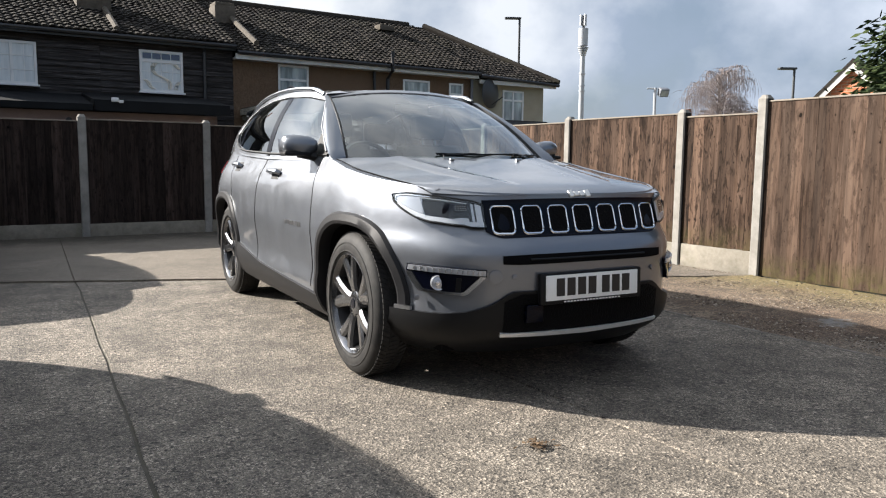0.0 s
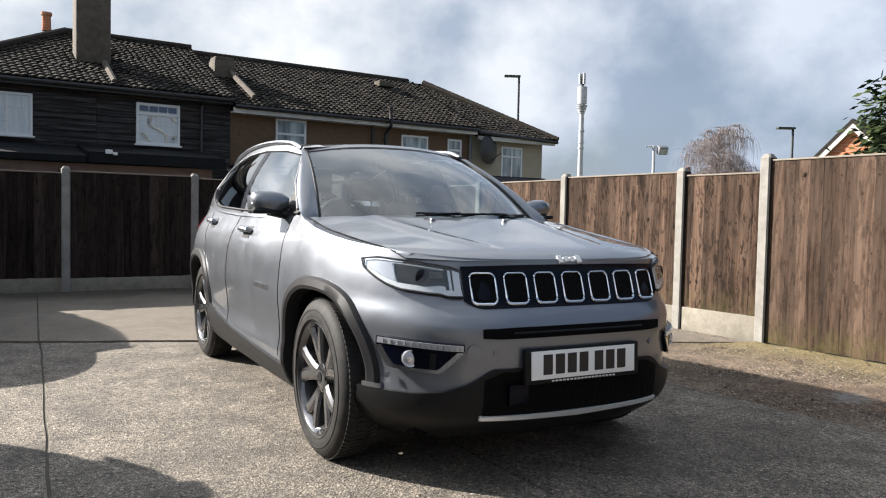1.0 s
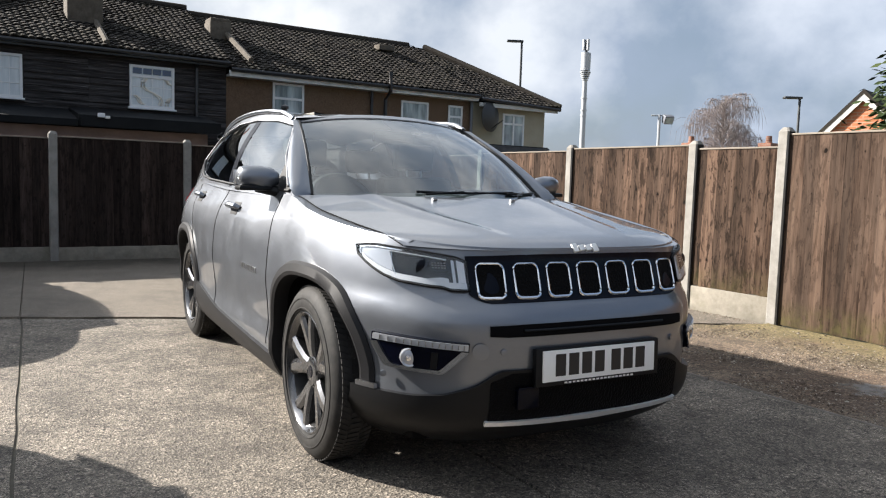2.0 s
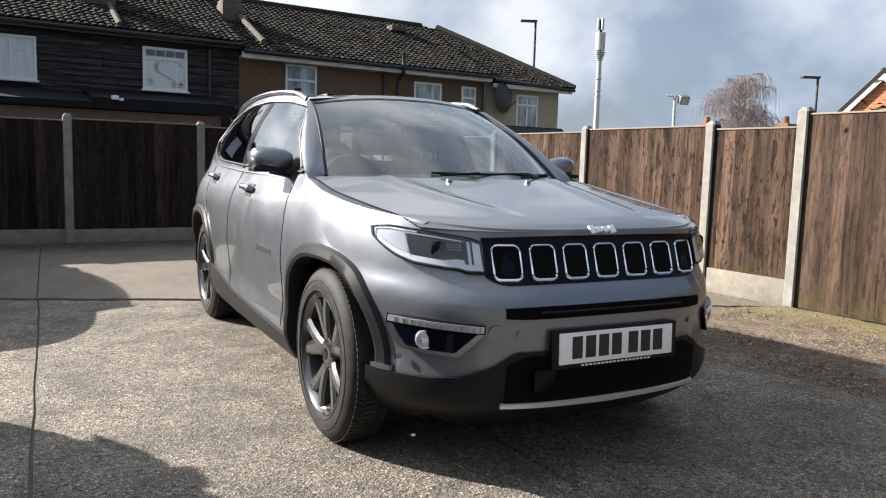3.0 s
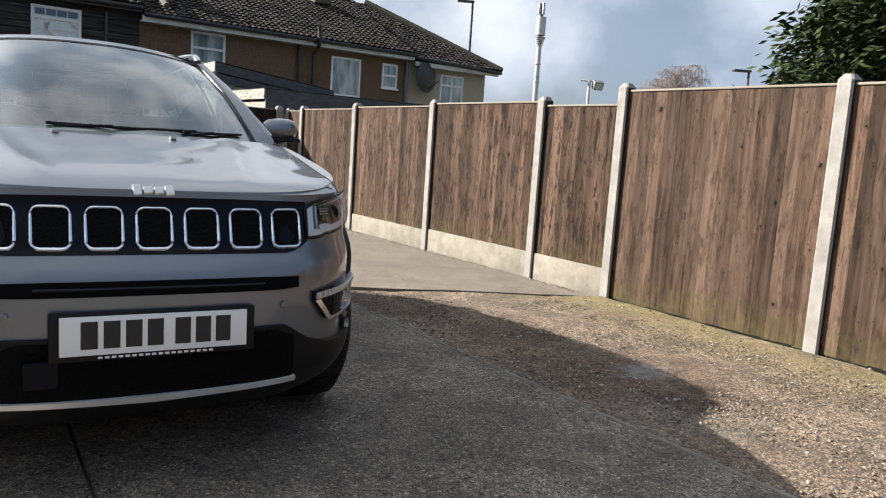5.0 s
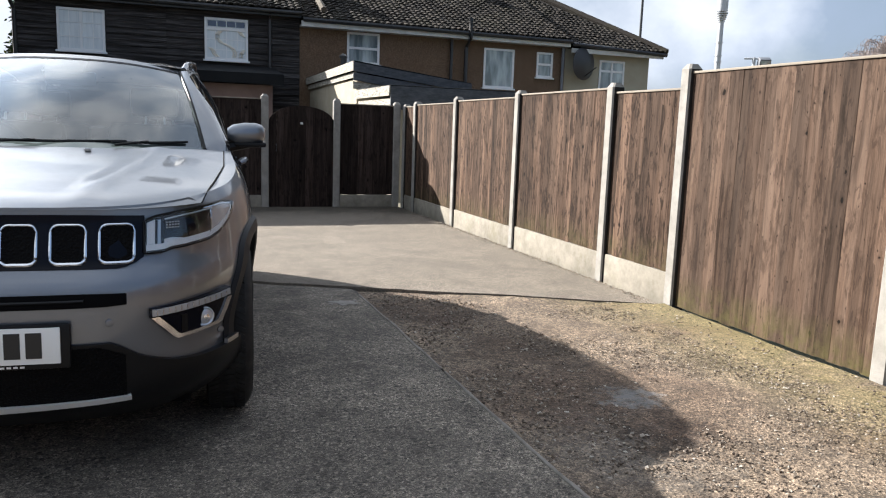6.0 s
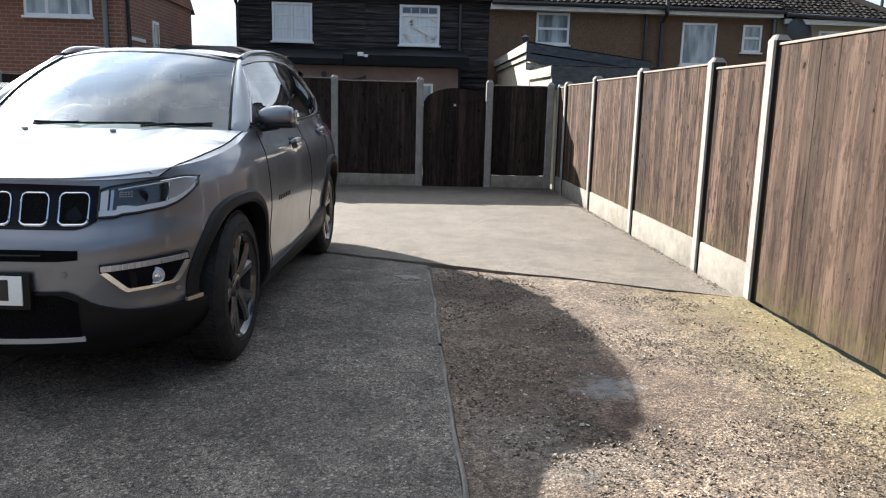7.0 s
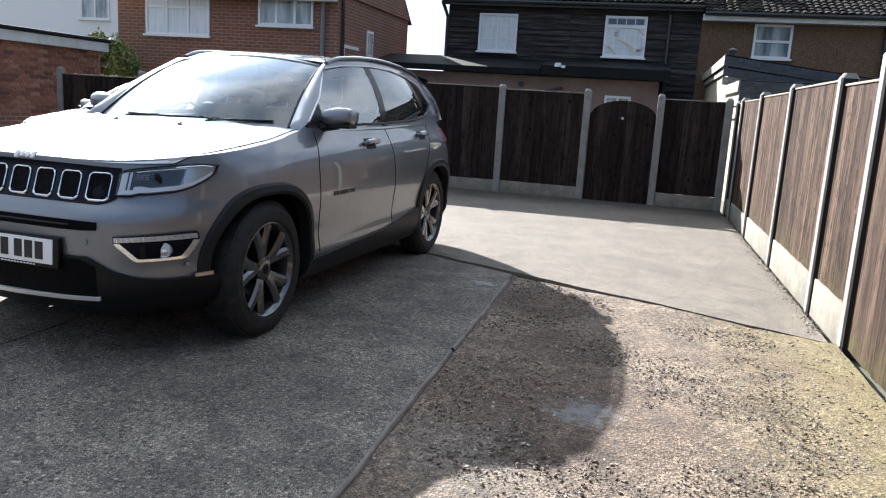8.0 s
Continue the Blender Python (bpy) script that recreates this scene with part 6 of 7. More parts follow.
def build_car(name, label, at, turn, paint_mat, full=True, size=(1, 1, 1)):
    car = new(name)
    car.matrix_basis = pose(*at, 0, 0, turn) @ Matrix.Diagonal((*size, 1))
    tagged(car, label, "car", "parked cars")
    body = part("body", body_mesh(paint_mat), None, car, "painted metal body shell")
    # hood
    V, F = sheet([[hood_point(u, v) for u in spread(-1, 1, 61)] for v in [0, 0.01, 0.02, 0.03, 0.045] + spread(0.07, 1, 30)])
    part("hood", (V, F), paint_mat, car, "creased hood reflecting the sky")
    both("wing_top", sheet([[Vector(hood_point(1.0, v)).lerp(Vector((side_x(hood_point(1.0, v).y, top_z(hood_point(1.0, v).y)), hood_point(1.0, v).y, top_z(hood_point(1.0, v).y))), t) - Vector((0, 0, 0.004 if t < 0.1 else 0)) for v in spread(0.0, 1, 24)] for t in (0.05, 0.5, 1.0)]), paint_mat, body)
    # cowl between hood and screen
    part("cowl", sheet([[hood_point(u, 1.0) + Vector((0, -0.02, -0.02)) for u in spread(-1, 1, 41)], [screen(u, 0.0) + Vector((0, 0.02, -0.025)) for u in spread(-1, 1, 41)]]), M_BLACKTRIM, car, "black scuttle panel")
    # glass house
    scr = part("windscreen", sheet([[screen(u, v) for u in spread(-0.985, 0.985, 41)] for v in spread(0, 1, 20)]), M_GLASS, car, "clear laminated windscreen")
    band = sheet([[screen(u, v) + Vector((0, -0.002, 0.003)) for u in spread(-1.035, 1.035, 45)] for v in (0.962, 0.98, 1.0, 1.02)])
    part("screen_header", band, paint_mat, car, "painted strip above the windscreen")
    part("screen_band", sheet([[screen(u, v) + Vector((0, -0.0015, 0.002)) for u in spread(-0.985, 0.985, 41)] for v in (0.945, 0.965)]), M_GLOSSBLACK, scr)
    part("sensor_box", sheet([[screen(u, v) + Vector((0, 0.004, -0.006)) for u in spread(-0.17, 0.17, 7)] for v in (0.76, 0.86, 0.95)]), M_DARK, scr, "black sensor patch behind the mirror")
    rows = []
    for v in spread(0, 1, 26):
        y = 1.025 + v * 2.095
        r = []
        for u in spread(-1, 1, 33):
            a = abs(u)
            yy = y + (0.105 * a**2.2) * (1 - v) - 0.06 * a**2 * v
            xr, zr = roof_edge(yy)
            crown = 0.012 + 0.034 * (1 - a**2.4) * (1 - 0.15 * v)
            rib = 0.006 * math.cos(u * 16) * (1 if 0.05 < v < 0.9 and a < 0.8 else 0)
            r.append(Vector((xr * u * 0.99, yy, zr + crown + rib)))
        rows.append(r)
    part("roof", sheet(rows), paint_mat, car, "ribbed metal roof")
    # rear screen, tailgate and spoiler
    rear = []
    for v in spread(0, 1, 8):
        rear.append([Vector(((0.495 + 0.11 * v) * u, 3.10 + 0.24 * v - 0.10 * abs(u) ** 2.5, 1.455 - 0.35 * v + 0.05 * (1 - abs(u) ** 2) * (1 - v))) for u in spread(-1, 1, 21)])
    part("rear_screen", sheet(rear), M_PRIVACY, car, "dark rear screen")
    part("spoiler", sheet([[Vector((0.505 * u, y - 0.05 * abs(u) ** 2.5, 1.448 + 0.052 * (1 - abs(u) ** 2.4) + dz)) for u in spread(-1, 1, 21)] for y, dz in ((3.08, 0.012), (3.22, 0.0), (3.26, -0.02), (3.22, -0.04), (3.1, -0.03))]), paint_mat, car)
    for s in (1, -1):
        fl = (lambda q: q) if s > 0 else mirrored

        def cab(nm, pts, material, lab="", thick=0.03, off=0.0, host=car):
            """A plate on the cabin's side from (y, z) corners."""
            outer = [on_cabin(y, z, off) for y, z in pts]
            inner = [on_cabin(y, z, off - thick) for y, z in pts]
            n = len(pts)
            return part(nm, fl((outer + inner, [tuple(range(n)), tuple(range(2 * n - 1, n - 1, -1))] + [(i, (i + 1) % n, (i + 1) % n + n, i + n) for i in range(n)])), material, host, lab)

        def strip(nm, lo, hi, material, lab="", off=0.0, thick=0.03, n=18):
            """A plate between two edge lines of (y, z) points."""
            def along(pts, t):
                f = t * (len(pts) - 1)
                i = min(len(pts) - 2, int(f))
                return (pts[i][0] + (pts[i + 1][0] - pts[i][0]) * (f - i), pts[i][1] + (pts[i + 1][1] - pts[i][1]) * (f - i))
            A = [along(lo, t) for t in spread(0, 1, n)]
            B = [along(hi, t) for t in spread(0, 1, n)]
            rows_ = []
            for v in spread(0, 1, 7):
                rows_.append([on_cabin(a[0] + (b[0] - a[0]) * v, a[1] + (b[1] - a[1]) * v, off) for a, b in zip(A, B)])
            V_, F_ = sheet(rows_)
            return part(nm, fl((V_, F_)), material, car, lab)

        # front door glass, rear door glass, quarter glass
        g1 = strip("side_window", [(0.50, 1.073), (1.0, 1.078), (1.55, 1.085)], [(1.07, 1.405), (1.3, 1.44), (1.62, 1.462)], M_GLASS, "front door window", 0.002)
        g2 = strip("side_window", [(1.65, 1.088), (2.1, 1.10), (2.47, 1.125)], [(1.71, 1.463), (2.05, 1.458), (2.40, 1.43)], M_PRIVACY, "dark-tinted rear door window", 0.002)
        g3 = strip("side_window", [(2.53, 1.14), (2.66, 1.18), (2.79, 1.235)], [(2.46, 1.424), (2.57, 1.405), (2.69, 1.378)], M_PRIVACY, "dark-tinted quarter window", 0.002)
        strip("b_pillar", [(1.55, 1.07), (1.65, 1.07)], [(1.62, 1.47), (1.71, 1.47)], M_GLOSSBLACK, "", 0.004)
        strip("c_divider", [(2.465, 1.12), (2.535, 1.14)], [(2.395, 1.435), (2.465, 1.424)], M_GLOSSBLACK, "", 0.004)
        # painted surround
        rows_ = []
        for t in spread(0, 1, 6):
            r = []
            for v in spread(-0.06, 1.0, 16):
                p = screen(0.985, max(0.0, v)) + Vector((0, 0.0, 0.003 + min(0.0, v)))
                q = on_cabin(0.50 + 0.59 * v, 1.070 + 0.347 * v, 0.005)
                r.append(p.lerp(q, t) + Vector((0.02, -0.012, 0.012)) * math.sin(math.pi * t))
            rows_.append(r)
        part("a_pillar", fl(sheet(rows_)), paint_mat, car, "sloping painted windscreen pillar")
        strip("roof_frame", [(1.10, 1.412), (1.3, 1.445), (1.7, 1.468), (2.1, 1.463), (2.42, 1.432), (2.70, 1.376)], [(1.13, 1.462), (1.3, 1.492), (1.8, 1.514), (2.2, 1.505), (2.6, 1.48), (2.95, 1.45)], paint_mat, "", 0.004)
        strip("belt_panel", [(0.37, 1.03), (1.0, 1.045), (1.6, 1.05), (2.2, 1.07), (2.62, 1.09), (3.0, 1.10)], [(0.50, 1.076), (1.0, 1.08), (1.6, 1.089), (2.2, 1.108), (2.62, 1.168), (2.8, 1.24)], paint_mat, "", 0.004)
        strip("rear_pillar", [(2.89, 1.09), (3.05, 1.09), (3.32, 1.10)], [(2.685, 1.385), (2.88, 1.425), (3.12, 1.44)], paint_mat, "broad painted rear pillar", 0.005)
        strip("sail_panel", [(0.50, 1.073), (0.72, 1.077)], [(0.62, 1.142), (0.74, 1.205)], M_BLACKTRIM, "", 0.005)
        trim = [(0.50, 1.072), (1.0, 1.076), (1.6, 1.086), (2.2, 1.106), (2.45, 1.124), (2.55, 1.143), (2.68, 1.185), (2.80, 1.238)]
        part("window_trim", fl(tube([on_cabin(y, z, 0.008) for y, z in trim], 0.008, 6)), M_BLACKTRIM, car)
        chrome = [(0.54, 1.092), (0.79, 1.24), (1.06, 1.412), (1.3, 1.447), (1.7, 1.469), (2.1, 1.464), (2.42, 1.434), (2.695, 1.38), (2.80, 1.24)]
        part("chrome_line", fl(tube([on_cabin(y, z, 0.008) for y, z in chrome], 0.006, 6)), M_SATIN, car, "bright trim line over the windows")
        scr_edge = [screen(0.985, v) + Vector((0.004, 0.002, 0.002)) for v in spread(0, 1, 12)]
        part("screen_seal", fl(tube(scr_edge, 0.009, 6)), M_BLACKTRIM, car)
        # roof rail
        lift = [(1.15, 0.0), (1.21, 0.014), (1.32, 0.03), (1.8, 0.036), (2.3, 0.035), (2.72, 0.028), (2.86, 0.012), (2.92, 0.0)]
        pts = [Vector((roof_edge(y)[0] - 0.002, y, roof_edge(y)[1] + curve(lift, y) + 0.006)) for y in spread(1.15, 2.92, 34)]
        part("roof_rail", fl(tube(pts, [0.015] * 3 + [0.0125] * 28 + [0.015] * 3, 8)), paint_mat if full else M_BLACKTRIM, car, "raised satin roof rail")
        # wheel arch flares
        for cy in (0.0, WB):
            a_in, a_out = arch(cy, -0.006, 40), arch(cy, 0.052, 40)
            rows_ = []
            for t, off in ((0.0, -0.05), (0.0, 0.014), (0.25, 0.022), (0.8, 0.017), (1.0, 0.004), (1.02, -0.02)):
                rows_.append([on_side(p[0] + (q[0] - p[0]) * t, max(0.2, p[1] + (q[1] - p[1]) * t), off) for p, q in zip(a_in, a_out)])
            part("arch_flare", fl(sheet(rows_)), M_GREYTRIM, car, "dark grey plastic wheel-arch trim")
        # sill cladding
        part("sill_cladding", fl(patch(on_side, spread(0.40, 2.20, 24), lambda y: 0.215, lambda y: lin([(0.40, 0.33), (1.5, 0.375), (2.2, 0.45)], y), 6, 0.016, -0.02)), M_GREYTRIM, car, "dark grey sill cladding")
        # door gaps
        for line in ([(0.53, 0.36), (0.50, 0.60), (0.49, 0.85), (0.56, 1.05)], [(1.62, 0.38), (1.62, 0.7), (1.60, 1.05)], [(2.21, 0.46), (2.22, 0.60), (2.34, 0.82), (2.46, 0.95), (2.5, 1.07)]):
            part("door_gap", fl(tube([on_side(lin([(b_, a_) for a_, b_ in line], z), z, 0.0) for z in spread(line[0][1], line[-1][1], 22)], 0.003, 5)), M_DARK, body)
        part("wing_gap", fl(tube([hood_point(1.0, v) + Vector((0.003, 0, -0.001)) for v in spread(0.0, 1, 40)], 0.0022, 5)), M_DARK, body)
        # door handles
        for hy, hz in ((1.25, 0.962), (2.3, 0.995)):
            h = [on_side(hy + t, hz, o) for t, o in ((-0.10, 0.004), (-0.085, 0.028), (-0.03, 0.038), (0.04, 0.038), (0.085, 0.03), (0.10, 0.004))]
            hb = part("door_handle", fl(tube(h, [0.012, 0.016, 0.017, 0.017, 0.016, 0.012], 8)), paint_mat, car, "body-coloured pull handle")
            part("handle_cup", fl(patch(on_side, spread(hy - 0.07, hy + 0.07, 8), lambda y: hz - 0.036, lambda y: hz + 0.03, 4, 0.0025, -0.005)), M_GREYTRIM, hb)
        # side badge as plain shapes
        for i in range(7 if full else 0):
            y = 0.66 + 0.042 * i
            part("badge_bar", fl(patch(on_side, [y, y + 0.028], lambda q: 0.675, lambda q: 0.70, 2, 0.003, -0.002)), M_INK if s > 0 else M_SATIN, body)
        # mirror
        mir = []
        for t, k1 in ((0.0, 0.55), (0.15, 0.86), (0.45, 1.0), (0.75, 0.98), (0.93, 0.8), (1.0, 0.45)):
            mir.append([(0.757 + 0.183 * t, 0.70 + 0.045 * t + 0.07 * k1 * math.cos(q), 1.128 + 0.057 * k1 * math.copysign(abs(math.sin(q)) ** 0.75, math.sin(q)) + 0.006 * t) for q in (2 * math.pi * j / 20 for j in range(20))])
        V_, F_ = sheet(mir, True)
        F_ += [tuple(range(20)), tuple(range(100, 120))]
        mo = part("door_mirror", fl((V_, F_)), paint_mat, car, "body-coloured door mirror")
        part("mirror_foot", fl(tube([(0.735, 0.66, 1.06), (0.79, 0.69, 1.07), (0.86, 0.71, 1.08)], [0.03, 0.024, 0.02], 8)), M_BLACKTRIM, mo)
        part("mirror_base", fl(box(0.785, 0.945, 0.665, 0.775, 1.068, 1.092, 0.010)), M_BLACKTRIM, mo)
        part("mirror_glass", fl(([(0.79, 0.782, 1.09), (0.94, 0.796, 1.09), (0.945, 0.796, 1.165), (0.795, 0.782, 1.165)], [(0, 1, 2, 3)], 0)), M_CHROME, mo)
        for cy in (0.0, WB):
            wheel(car, cy, s, full)
        # headlamp: dark bowl, projector block, side bowl, white guide along the foot and the inner end
        lo = lambda x: lin([(0.487, 0.764), (0.545, 0.766), (0.565, 0.774), (0.60, 0.776), (0.68, 0.788), (0.715, 0.806), (0.742, 0.835), (0.758, 0.868)], x)
        hi = lambda x: lin([(0.487, 0.862), (0.52, 0.876), (0.62, 0.892), (0.72, 0.905), (0.758, 0.898)], x)
        xs = spread(0.487, 0.758, 24)
        inset = lambda f, d: (lambda x: f(x) + d)
        lamp = part("headlamp", fl(patch(on_front, xs, lo, hi, 10, 0.002, -0.03)), M_LAMPBASE, car, "angular headlamp with a bright white surround")
        part("light_guide", fl(patch(on_front, spread(0.492, 0.75, 26), inset(lo, 0.005), inset(lo, 0.024), 3, 0.008, -0.002)), M_LAMPWHITE, lamp, "white light guide along the foot")
        part("light_guide", fl(patch(on_front, spread(0.494, 0.517, 5), inset(lo, 0.0245), inset(hi, -0.008), 4, 0.0075, -0.002)), M_LAMPWHITE, lamp, "white light guide at the inner end")
        part("guide_fin", fl(patch(on_front, spread(0.524, 0.533, 3), inset(lo, 0.0245), inset(hi, -0.012), 4, 0.0095, -0.002)), M_SATIN, lamp)
        part("light_guide", fl(patch(on_front, spread(0.545, 0.60, 6), inset(lo, 0.0245), lambda x: lo(x) + 0.037 - 0.2 * (x - 0.545), 3, 0.0065, -0.002)), M_LAMPWHITE, lamp, "stepped white guide")
        part("projector_block", fl(patch(on_front, spread(0.547, 0.668, 10), inset(lo, 0.036), inset(hi, -0.024), 4, 0.0055, -0.002)), M_SMOKED, lamp, "smoked projector block")
        part("projector", fl(moved(lathe([(0.0, 0.031), (0.004, 0.031), (0.007, 0.024), (0.010, 0.012), (0.011, 0.0)], 24), Matrix.Translation(on_front(0.61, 0.836, 0.004)) @ Matrix.Rotation(radians(-75), 4, "Z"))), M_GLOSSBLACK, lamp)
        for r_ in range(3):
            for c_ in range(5):
                part("reflector_dot", fl(moved(box(-0.0025, 0.0025, -0.002, 0.002, -0.0018, 0.0018), Matrix.Translation(on_front(0.552 + 0.0085 * c_, 0.838 + 0.0085 * r_, 0.0065)))), M_SATIN, lamp)
        part("brow", fl(tube([on_front(x, hi(x) - 0.014, 0.0065) for x in spread(0.545, 0.69, 12)], 0.003, 5)), M_SATIN, lamp)
        part("bowl_edge", fl(tube([on_front(0.683 + 0.004 * math.sin(3 * q), lo(0.683) + 0.018 + (hi(0.683) - lo(0.683) - 0.026) * q, 0.007) for q in spread(0, 1, 8)], 0.0025, 5)), M_CHROME, lamp)
        part("side_reflector", fl(patch(on_front, spread(0.689, 0.752, 12), inset(lo, 0.025), inset(hi, -0.004), 4, 0.0065, -0.002)), M_LAMPSILVER, lamp, "silvered side bowl")
        part("outer_frame", fl(tube([on_front(x, hi(x) - 0.007, 0.008) for x in spread(0.66, 0.748, 10)] + [on_front(0.752, z, 0.008) for z in (0.88, 0.868)], 0.0035, 5)), M_CHROME, lamp, "bright frame round the outer end")
        lens = part("lens", fl(sheet([[on_front(x, lo(x) + (hi(x) - lo(x)) * v, 0.013 + 0.003 * math.sin(math.pi * v)) for x in xs] for v in spread(0, 1, 8)])), M_CLEAR, lamp, "clear lamp cover")
        lens.visible_shadow = False
        part("lamp_seal", fl(tube([on_front(x, lo(x), 0.006) for x in xs] + [on_front(x, hi(x), 0.006) for x in xs[::-1]], 0.0055, 5, True)), M_BLACKTRIM, lamp)
        # fog lamp nest
        n_hi = lambda x: lin([(0.506, 0.591), (0.752, 0.606)], x)
        n_lo = lambda x: lin([(0.506, 0.56), (0.578, 0.482), (0.715, 0.489), (0.752, 0.575)], x)
        nest = part("fog_lamp_nest", fl(patch(on_front, spread(0.506, 0.752, 40), n_lo, n_hi, 8, 0.004, -0.02)), M_GLOSSBLACK, car, "black fog lamp recess with chrome edge")
        # chrome band down the inner slope, along the foot and up the outer side
        out_line = [(0.506, 0.563), (0.542, 0.522), (0.570, 0.488), (0.582, 0.480), (0.645, 0.4825), (0.705, 0.487), (0.718, 0.492), (0.736, 0.53), (0.752, 0.572)]
        in_line = [(0.529, 0.564), (0.560, 0.528), (0.583, 0.498), (0.590, 0.493), (0.645, 0.4945), (0.698, 0.499), (0.706, 0.503), (0.723, 0.536), (0.738, 0.574)]
        band_ = [[on_front(*p, 0.003) for p in out_line], [on_front(*p, 0.010) for p in out_line], [on_front(*p, 0.0085) for p in in_line], [on_front(*p, 0.003) for p in in_line]]
        part("chrome_edge", fl(sheet(band_)), M_CHROME, nest)
        part("running_lamp", fl(patch(on_front, spread(0.51, 0.748, 14), lambda x: lin([(0.522, 0.567), (0.742, 0.580)], x), lambda x: lin([(0.522, 0.589), (0.742, 0.602)], x), 3, 0.009, -0.002)), M_LAMPSILVER, nest, "clear ribbed running lamp")
        for i in range(13):
            x = 0.522 + i * 0.0175
            part("lamp_rib", fl(tube([on_front(x, 0.570 + 0.059 * (x - 0.522), 0.0105), on_front(x, 0.587 + 0.059 * (x - 0.522), 0.0105)], 0.0028, 4)), M_CHROME, nest)
        part("nest_wall", fl(patch(on_front, spread(0.595, 0.612, 4), lambda x: n_lo(x) + 0.014, lambda x: 0.556, 3, 0.006, -0.002)), M_BLACKTRIM, nest)
        fog = part("fog_lamp", fl(moved(lathe([(-0.01, 0.034), (0.006, 0.034), (0.009, 0.031), (0.006, 0.026), (0.010, 0.014), (0.011, 0.0)], 24), Matrix.Translation(on_front(0.665, 0.53, 0.002)) @ Matrix.Rotation(radians(-72), 4, "Z"))), M_LAMPSILVER, nest, "round clear fog lamp")
        part("fog_bulb", fl(moved(lathe([(0.0, 0.012), (0.004, 0.01), (0.006, 0.0)], 16), Matrix.Translation(on_front(0.665, 0.53, 0.012)) @ Matrix.Rotation(radians(-72), 4, "Z"))), M_CHROME, nest)
        # parking sensors and tow cover
        for sx, sz in ((0.39, 0.56), (0.72, 0.455)):
            part("parking_sensor", fl(moved(lathe([(-0.002, 0.012), (0.003, 0.012), (0.004, 0.009), (0.004, 0.0)], 16), Matrix.Translation(on_front(sx, sz, 0)) @ Matrix.Rotation(radians(-90 + 40 * sx), 4, "Z"))), paint_mat, body)
        # satin strip standing in for the sun's glint on the black bumper ledge
        part("bumper_flick", fl(patch(on_front, spread(0.735, 0.772, 8), lambda x: 0.396, lambda x: 0.412, 3, 0.0125, -0.003)), M_SATIN, car, "satin strip for the sun glint on the black bumper ledge")
        # tail lamp
        part("tail_lamp", fl(patch(on_side, spread(3.0, 3.3, 10), lambda y: 0.93, lambda y: 1.03, 4, 0.012, -0.01)), M_RED, car, "red wrap-round tail lamp")
    # grille
    part("grille_panel", patch(on_front, spread(-0.488, 0.488, 41), lambda x: 0.724 + 0.04 * max(0.0, (abs(x) - 0.41) / 0.09) ** 2, lambda x: 0.889 - 0.05 * max(0, abs(x) - 0.2) ** 1.6, 14, 0.003, -0.03), M_GLOSSBLACK, car, "gloss black grille panel")
    for i in range(7):
        cx = (i - 3) * 0.1365
        out = round_rect(cx, 0.798, 0.098, 0.118, 0.022, 6, 0.0)
        slot = part("grille_slot", ([on_front(x, z, 0.0045) for x, z in out], [tuple(range(len(out)))], 0), M_MESH, car, "dark mesh slot with a bright rim")
        part("slot_rim", tube([on_front(x, z, 0.006) for x, z in out], [0.0038 + 0.0022 * max(0.0, min(1.0, (0.775 - z) / 0.03)) for x, z in out], 6, True), M_CHROME, slot)
    # badge on the hood lip, as plain shapes
    if full:
        for i, (w, h) in enumerate(((0.022, 0.042), (0.025, 0.028), (0.025, 0.028), (0.024, 0.04))):
            x = -0.045 + 0.0305 * i
            p = hood_point(x / 0.66, 0.012) + Vector((0, -0.006, 0.002))
            part("badge_shape", moved(box(-w / 2, w / 2, -0.004, 0.006, -h * 0.42, h * 0.42, 0.002), pose(p.x, p.y, p.z, -38, -8, 0)), M_PLATE, car, "bright badge shape")
    # upper intake slit, lower bumper, plate
    part("upper_intake", patch(on_front, spread(-0.44, 0.44, 31), lambda x: 0.612 + 0.06 * max(0.0, abs(x) - 0.38), lambda x: 0.655 - 0.03 * max(0, abs(x) - 0.3), 6, 0.004, -0.02), M_DARK, car, "narrow black air intake")
    part("intake_bar", tube([on_front(x, 0.634, 0.007) for x in spread(-0.32, 0.32, 15)], 0.005, 5), M_BLACKTRIM, car)
    part("lower_bumper", patch(on_front, spread(-0.783, 0.783, 61), lambda x: 0.205, lambda x: lin([(0.0, 0.50), (0.40, 0.495), (0.48, 0.44), (0.57, 0.408), (0.66, 0.395), (0.85, 0.395)], abs(x)), 10, 0.010, -0.03), M_BLACKTRIM, car, "black plastic lower bumper")
    part("lower_intake", patch(on_front, spread(-0.43, 0.43, 25), lambda x: 0.315, lambda x: 0.485 - 0.03 * max(0, abs(x) - 0.36) / 0.07, 6, 0.0135, 0.002), M_MESH, car, "black mesh lower intake")
    part("radar_cover", moved(box(-0.045, 0.045, -0.012, 0.012, -0.04, 0.04, 0.008), Matrix.Translation(on_front(-0.30, 0.40, 0.02))), M_GLOSSBLACK, car)
    part("tow_eye_cover", moved(lathe([(-0.002, 0.03), (0.0015, 0.03), (0.002, 0.027), (0.002, 0.0)], 24), Matrix.Translation(on_front(-0.47, 0.562, 0)) @ Matrix.Rotation(radians(-110), 4, "Z")), paint_mat, body)
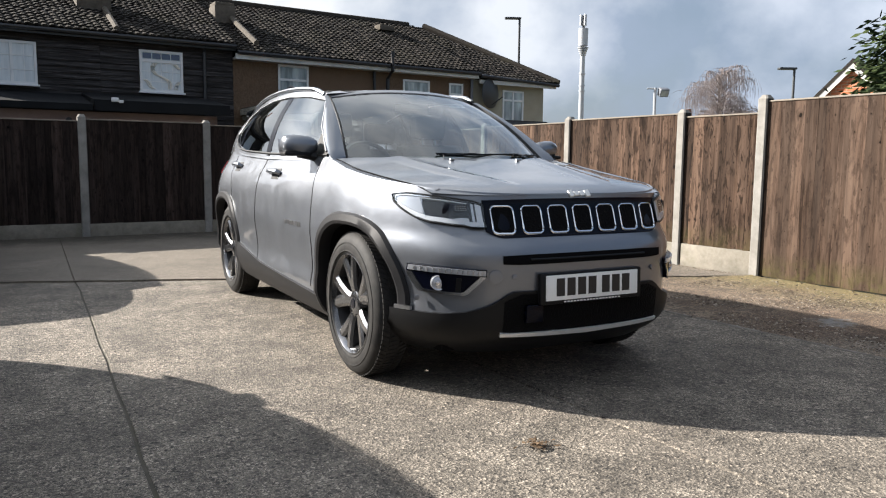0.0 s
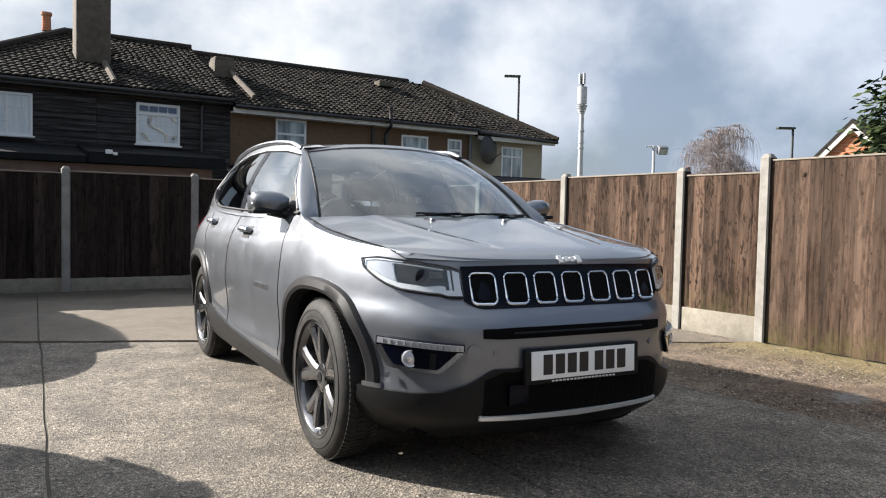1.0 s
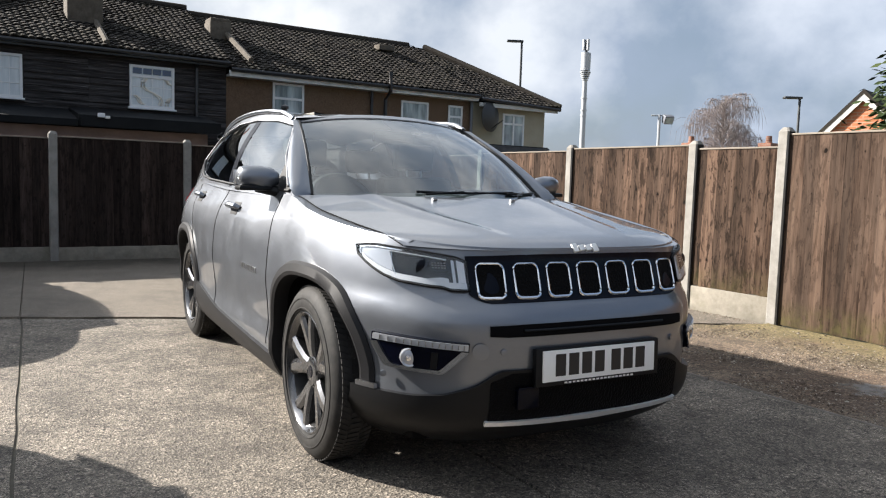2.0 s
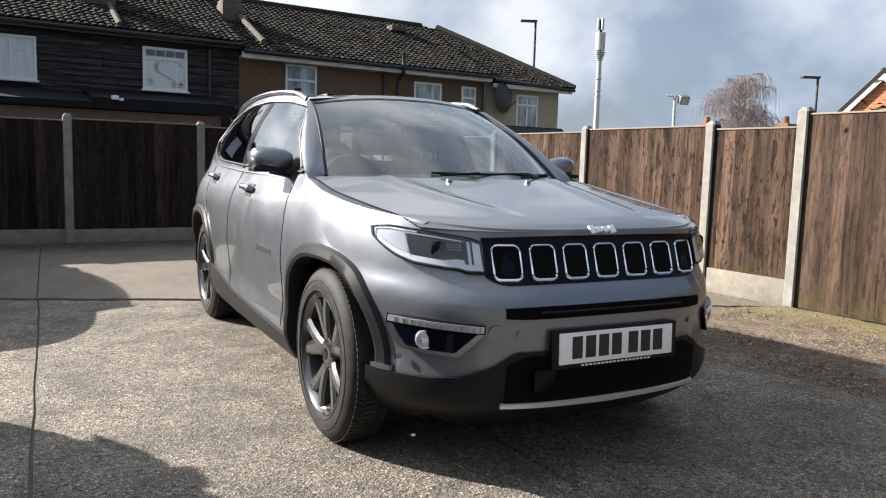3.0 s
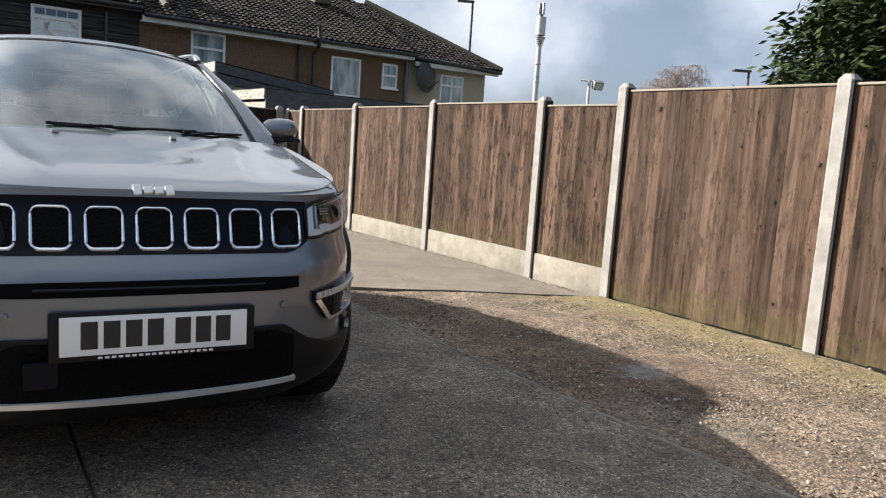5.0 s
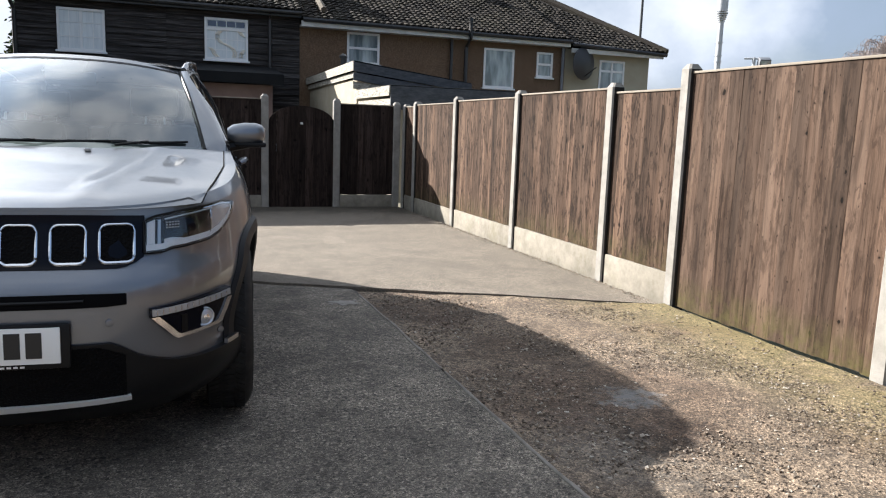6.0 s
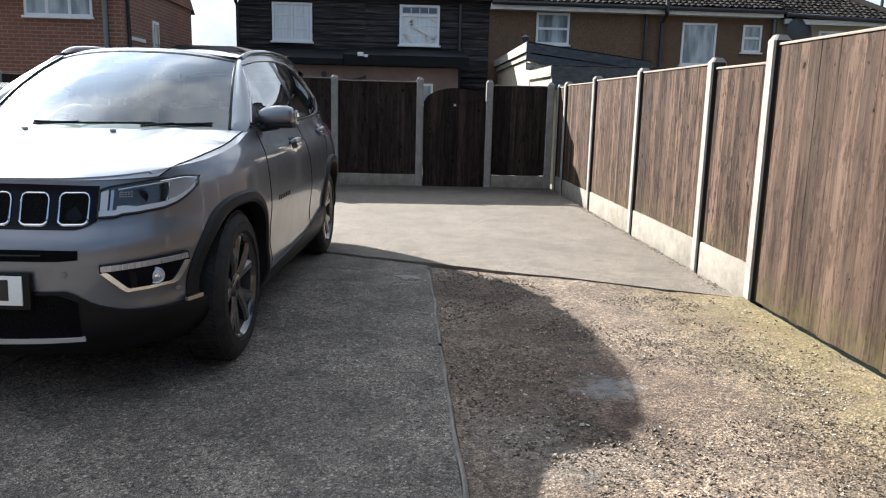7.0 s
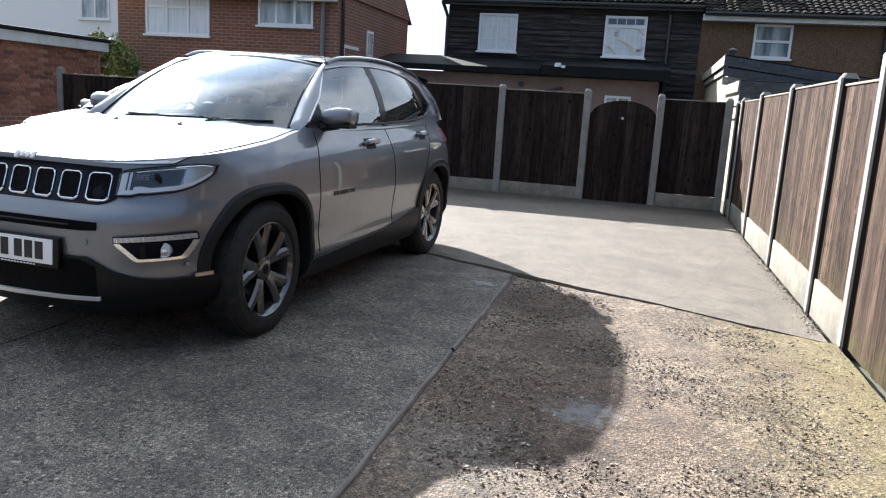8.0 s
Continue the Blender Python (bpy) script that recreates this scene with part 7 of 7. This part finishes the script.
    part("skid_strip", patch(on_front, spread(-0.44, 0.44, 31), lambda x: 0.296 + 0.012 * abs(x) / 0.44, lambda x: 0.312 + 0.009 * abs(x) / 0.44, 3, 0.022, -0.002), M_BRIGHT, car, "bright metal skid strip")
    plate = part("plate_holder", moved(box(-0.285, 0.285, -0.012, 0.012, -0.072, 0.066, 0.008), pose(0, -0.812, 0.506, -2)), M_BLACKTRIM, car, "black number plate holder")
    part("number_plate", moved(box(-0.258, 0.258, -0.018, -0.010, -0.054, 0.056, 0.002), pose(0, -0.812, 0.506, -2)), M_PLATE, plate, "white number plate with plain dark bars")
    x = -0.205
    for w in (0.044, 0.044, 0.044, 0.044, 0.04, 0.044, 0.044, 0.044):
        if w != 0.04:
            part("plate_bar", moved(box(x, x + w, -0.0195, -0.0175, -0.036, 0.042), pose(0, -0.812, 0.506, -2)), M_INK, plate)
            x += w + 0.0145
        else:
            x += 0.018
    for i in range(18):
        part("small_bar", moved(box(-0.16 + i * 0.018, -0.16 + i * 0.018 + 0.012, -0.0128, -0.0118, -0.066, -0.060), pose(0, -0.812, 0.506, -2)), M_PLATE, plate)
    # wipers and jets
    for pts in ([(-0.25, 0.02), (0.0, 0.015), (0.36, 0.03)], [(0.30, 0.02), (0.45, 0.02), (0.62, 0.035)]):
        line = [screen(u / 0.7, v + 0.02) + Vector((0, -0.006, 0.008)) for u, v in pts]
        wp = part("wiper", tube(line, 0.006, 6), M_BLACKTRIM, car, "black wiper blade")
        part("wiper_arm", tube([line[0] + Vector((0.02, -0.05, -0.01)), line[1] + Vector((0, -0.004, 0.006))], 0.0055, 6), M_BLACKTRIM, wp)
    for x in (-0.21, 0.21):
        part("washer_jet", moved(box(-0.012, 0.012, -0.01, 0.01, -0.004, 0.008, 0.003), Matrix.Translation(hood_point(x / 0.735, 0.93) + Vector((0, 0, 0.004)))), M_SATIN, car)
    # cabin fittings
    V, F = sheet([[(x, y, z + 0.02 * math.cos(x * 2)) for x in spread(-0.70, 0.70, 15)] for y, z in ((0.3, 1.03), (0.55, 1.055), (0.72, 1.05), (0.80, 1.0), (0.82, 0.8))])
    part("dashboard", (V, F), M_INT, car, "dark dashboard")
    part("steering_wheel", moved(([p for p in lathe([(-0.014, 0.175), (0.0, 0.19), (0.014, 0.175), (0.0, 0.16), (-0.014, 0.175)], 36)[0]], lathe([(-0.014, 0.175), (0.0, 0.19), (0.014, 0.175), (0.0, 0.16), (-0.014, 0.175)], 36)[1]), Matrix.Translation((-0.36, 0.86, 1.0)) @ Matrix.Rotation(radians(62), 4, "X") @ Matrix.Rotation(radians(90), 4, "Y")), M_INT, car, "dark steering wheel")
    for sx in (-0.36, 0.36):
        for y0, hh in ((1.45, 1.16), (2.3, 1.14)):
            seat = part("seat", moved(box(-0.25, 0.25, -0.07, 0.07, 0.72, hh, 0.05), Matrix.Translation((sx, y0, 0)) @ Matrix.Shear("XY", 4, (0, 0))), M_SEAT, car, "dark fabric seat back")
            part("headrest", moved(box(-0.13, 0.13, -0.05, 0.05, hh + 0.04, hh + 0.21, 0.04), Matrix.Translation((sx, y0 + 0.03, 0))), M_SEAT, seat)
            part("headrest_post", tube([(sx - 0.05, y0, hh - 0.02), (sx - 0.05, y0 + 0.02, hh + 0.06)], 0.007), M_SATIN, seat)
            part("headrest_post", tube([(sx + 0.05, y0, hh - 0.02), (sx + 0.05, y0 + 0.02, hh + 0.06)], 0.007), M_SATIN, seat)
    part("rear_mirror", moved(box(-0.12, 0.12, -0.02, 0.02, -0.035, 0.035, 0.015), pose(0, 1.02, 1.38, 10)), M_DARK, car)
    part("headliner", sheet([[Vector((roof_edge(y)[0] * 0.95 * u, y, roof_edge(y)[1] - 0.012 + 0.05 * (1 - u * u))) for u in spread(-1, 1, 9)] for y in spread(1.12, 3.05, 10)]), M_LINING, car, "pale headlining")
    part("underbody", box(-0.62, 0.62, -0.55, 3.2, 0.20, 0.32, 0.03), M_DARK, car)
    return car


build_car("parked_suv", "grey metallic compact SUV parked on worn concrete", (2.63, 3.34, 0), -4.0, M_PAINT)
build_car("parked_car", "pale silver car parked beside the back fence", (-0.57, 7.23, 0), 0.8, M_SILVER, False, (0.97, 1.0, 0.875))
build_car("parked_car", "pale silver car parked on worn concrete beside the SUV", (-1.0, 2.1, 0), -2.0, M_SILVER, False, (0.97, 0.95, 0.92))
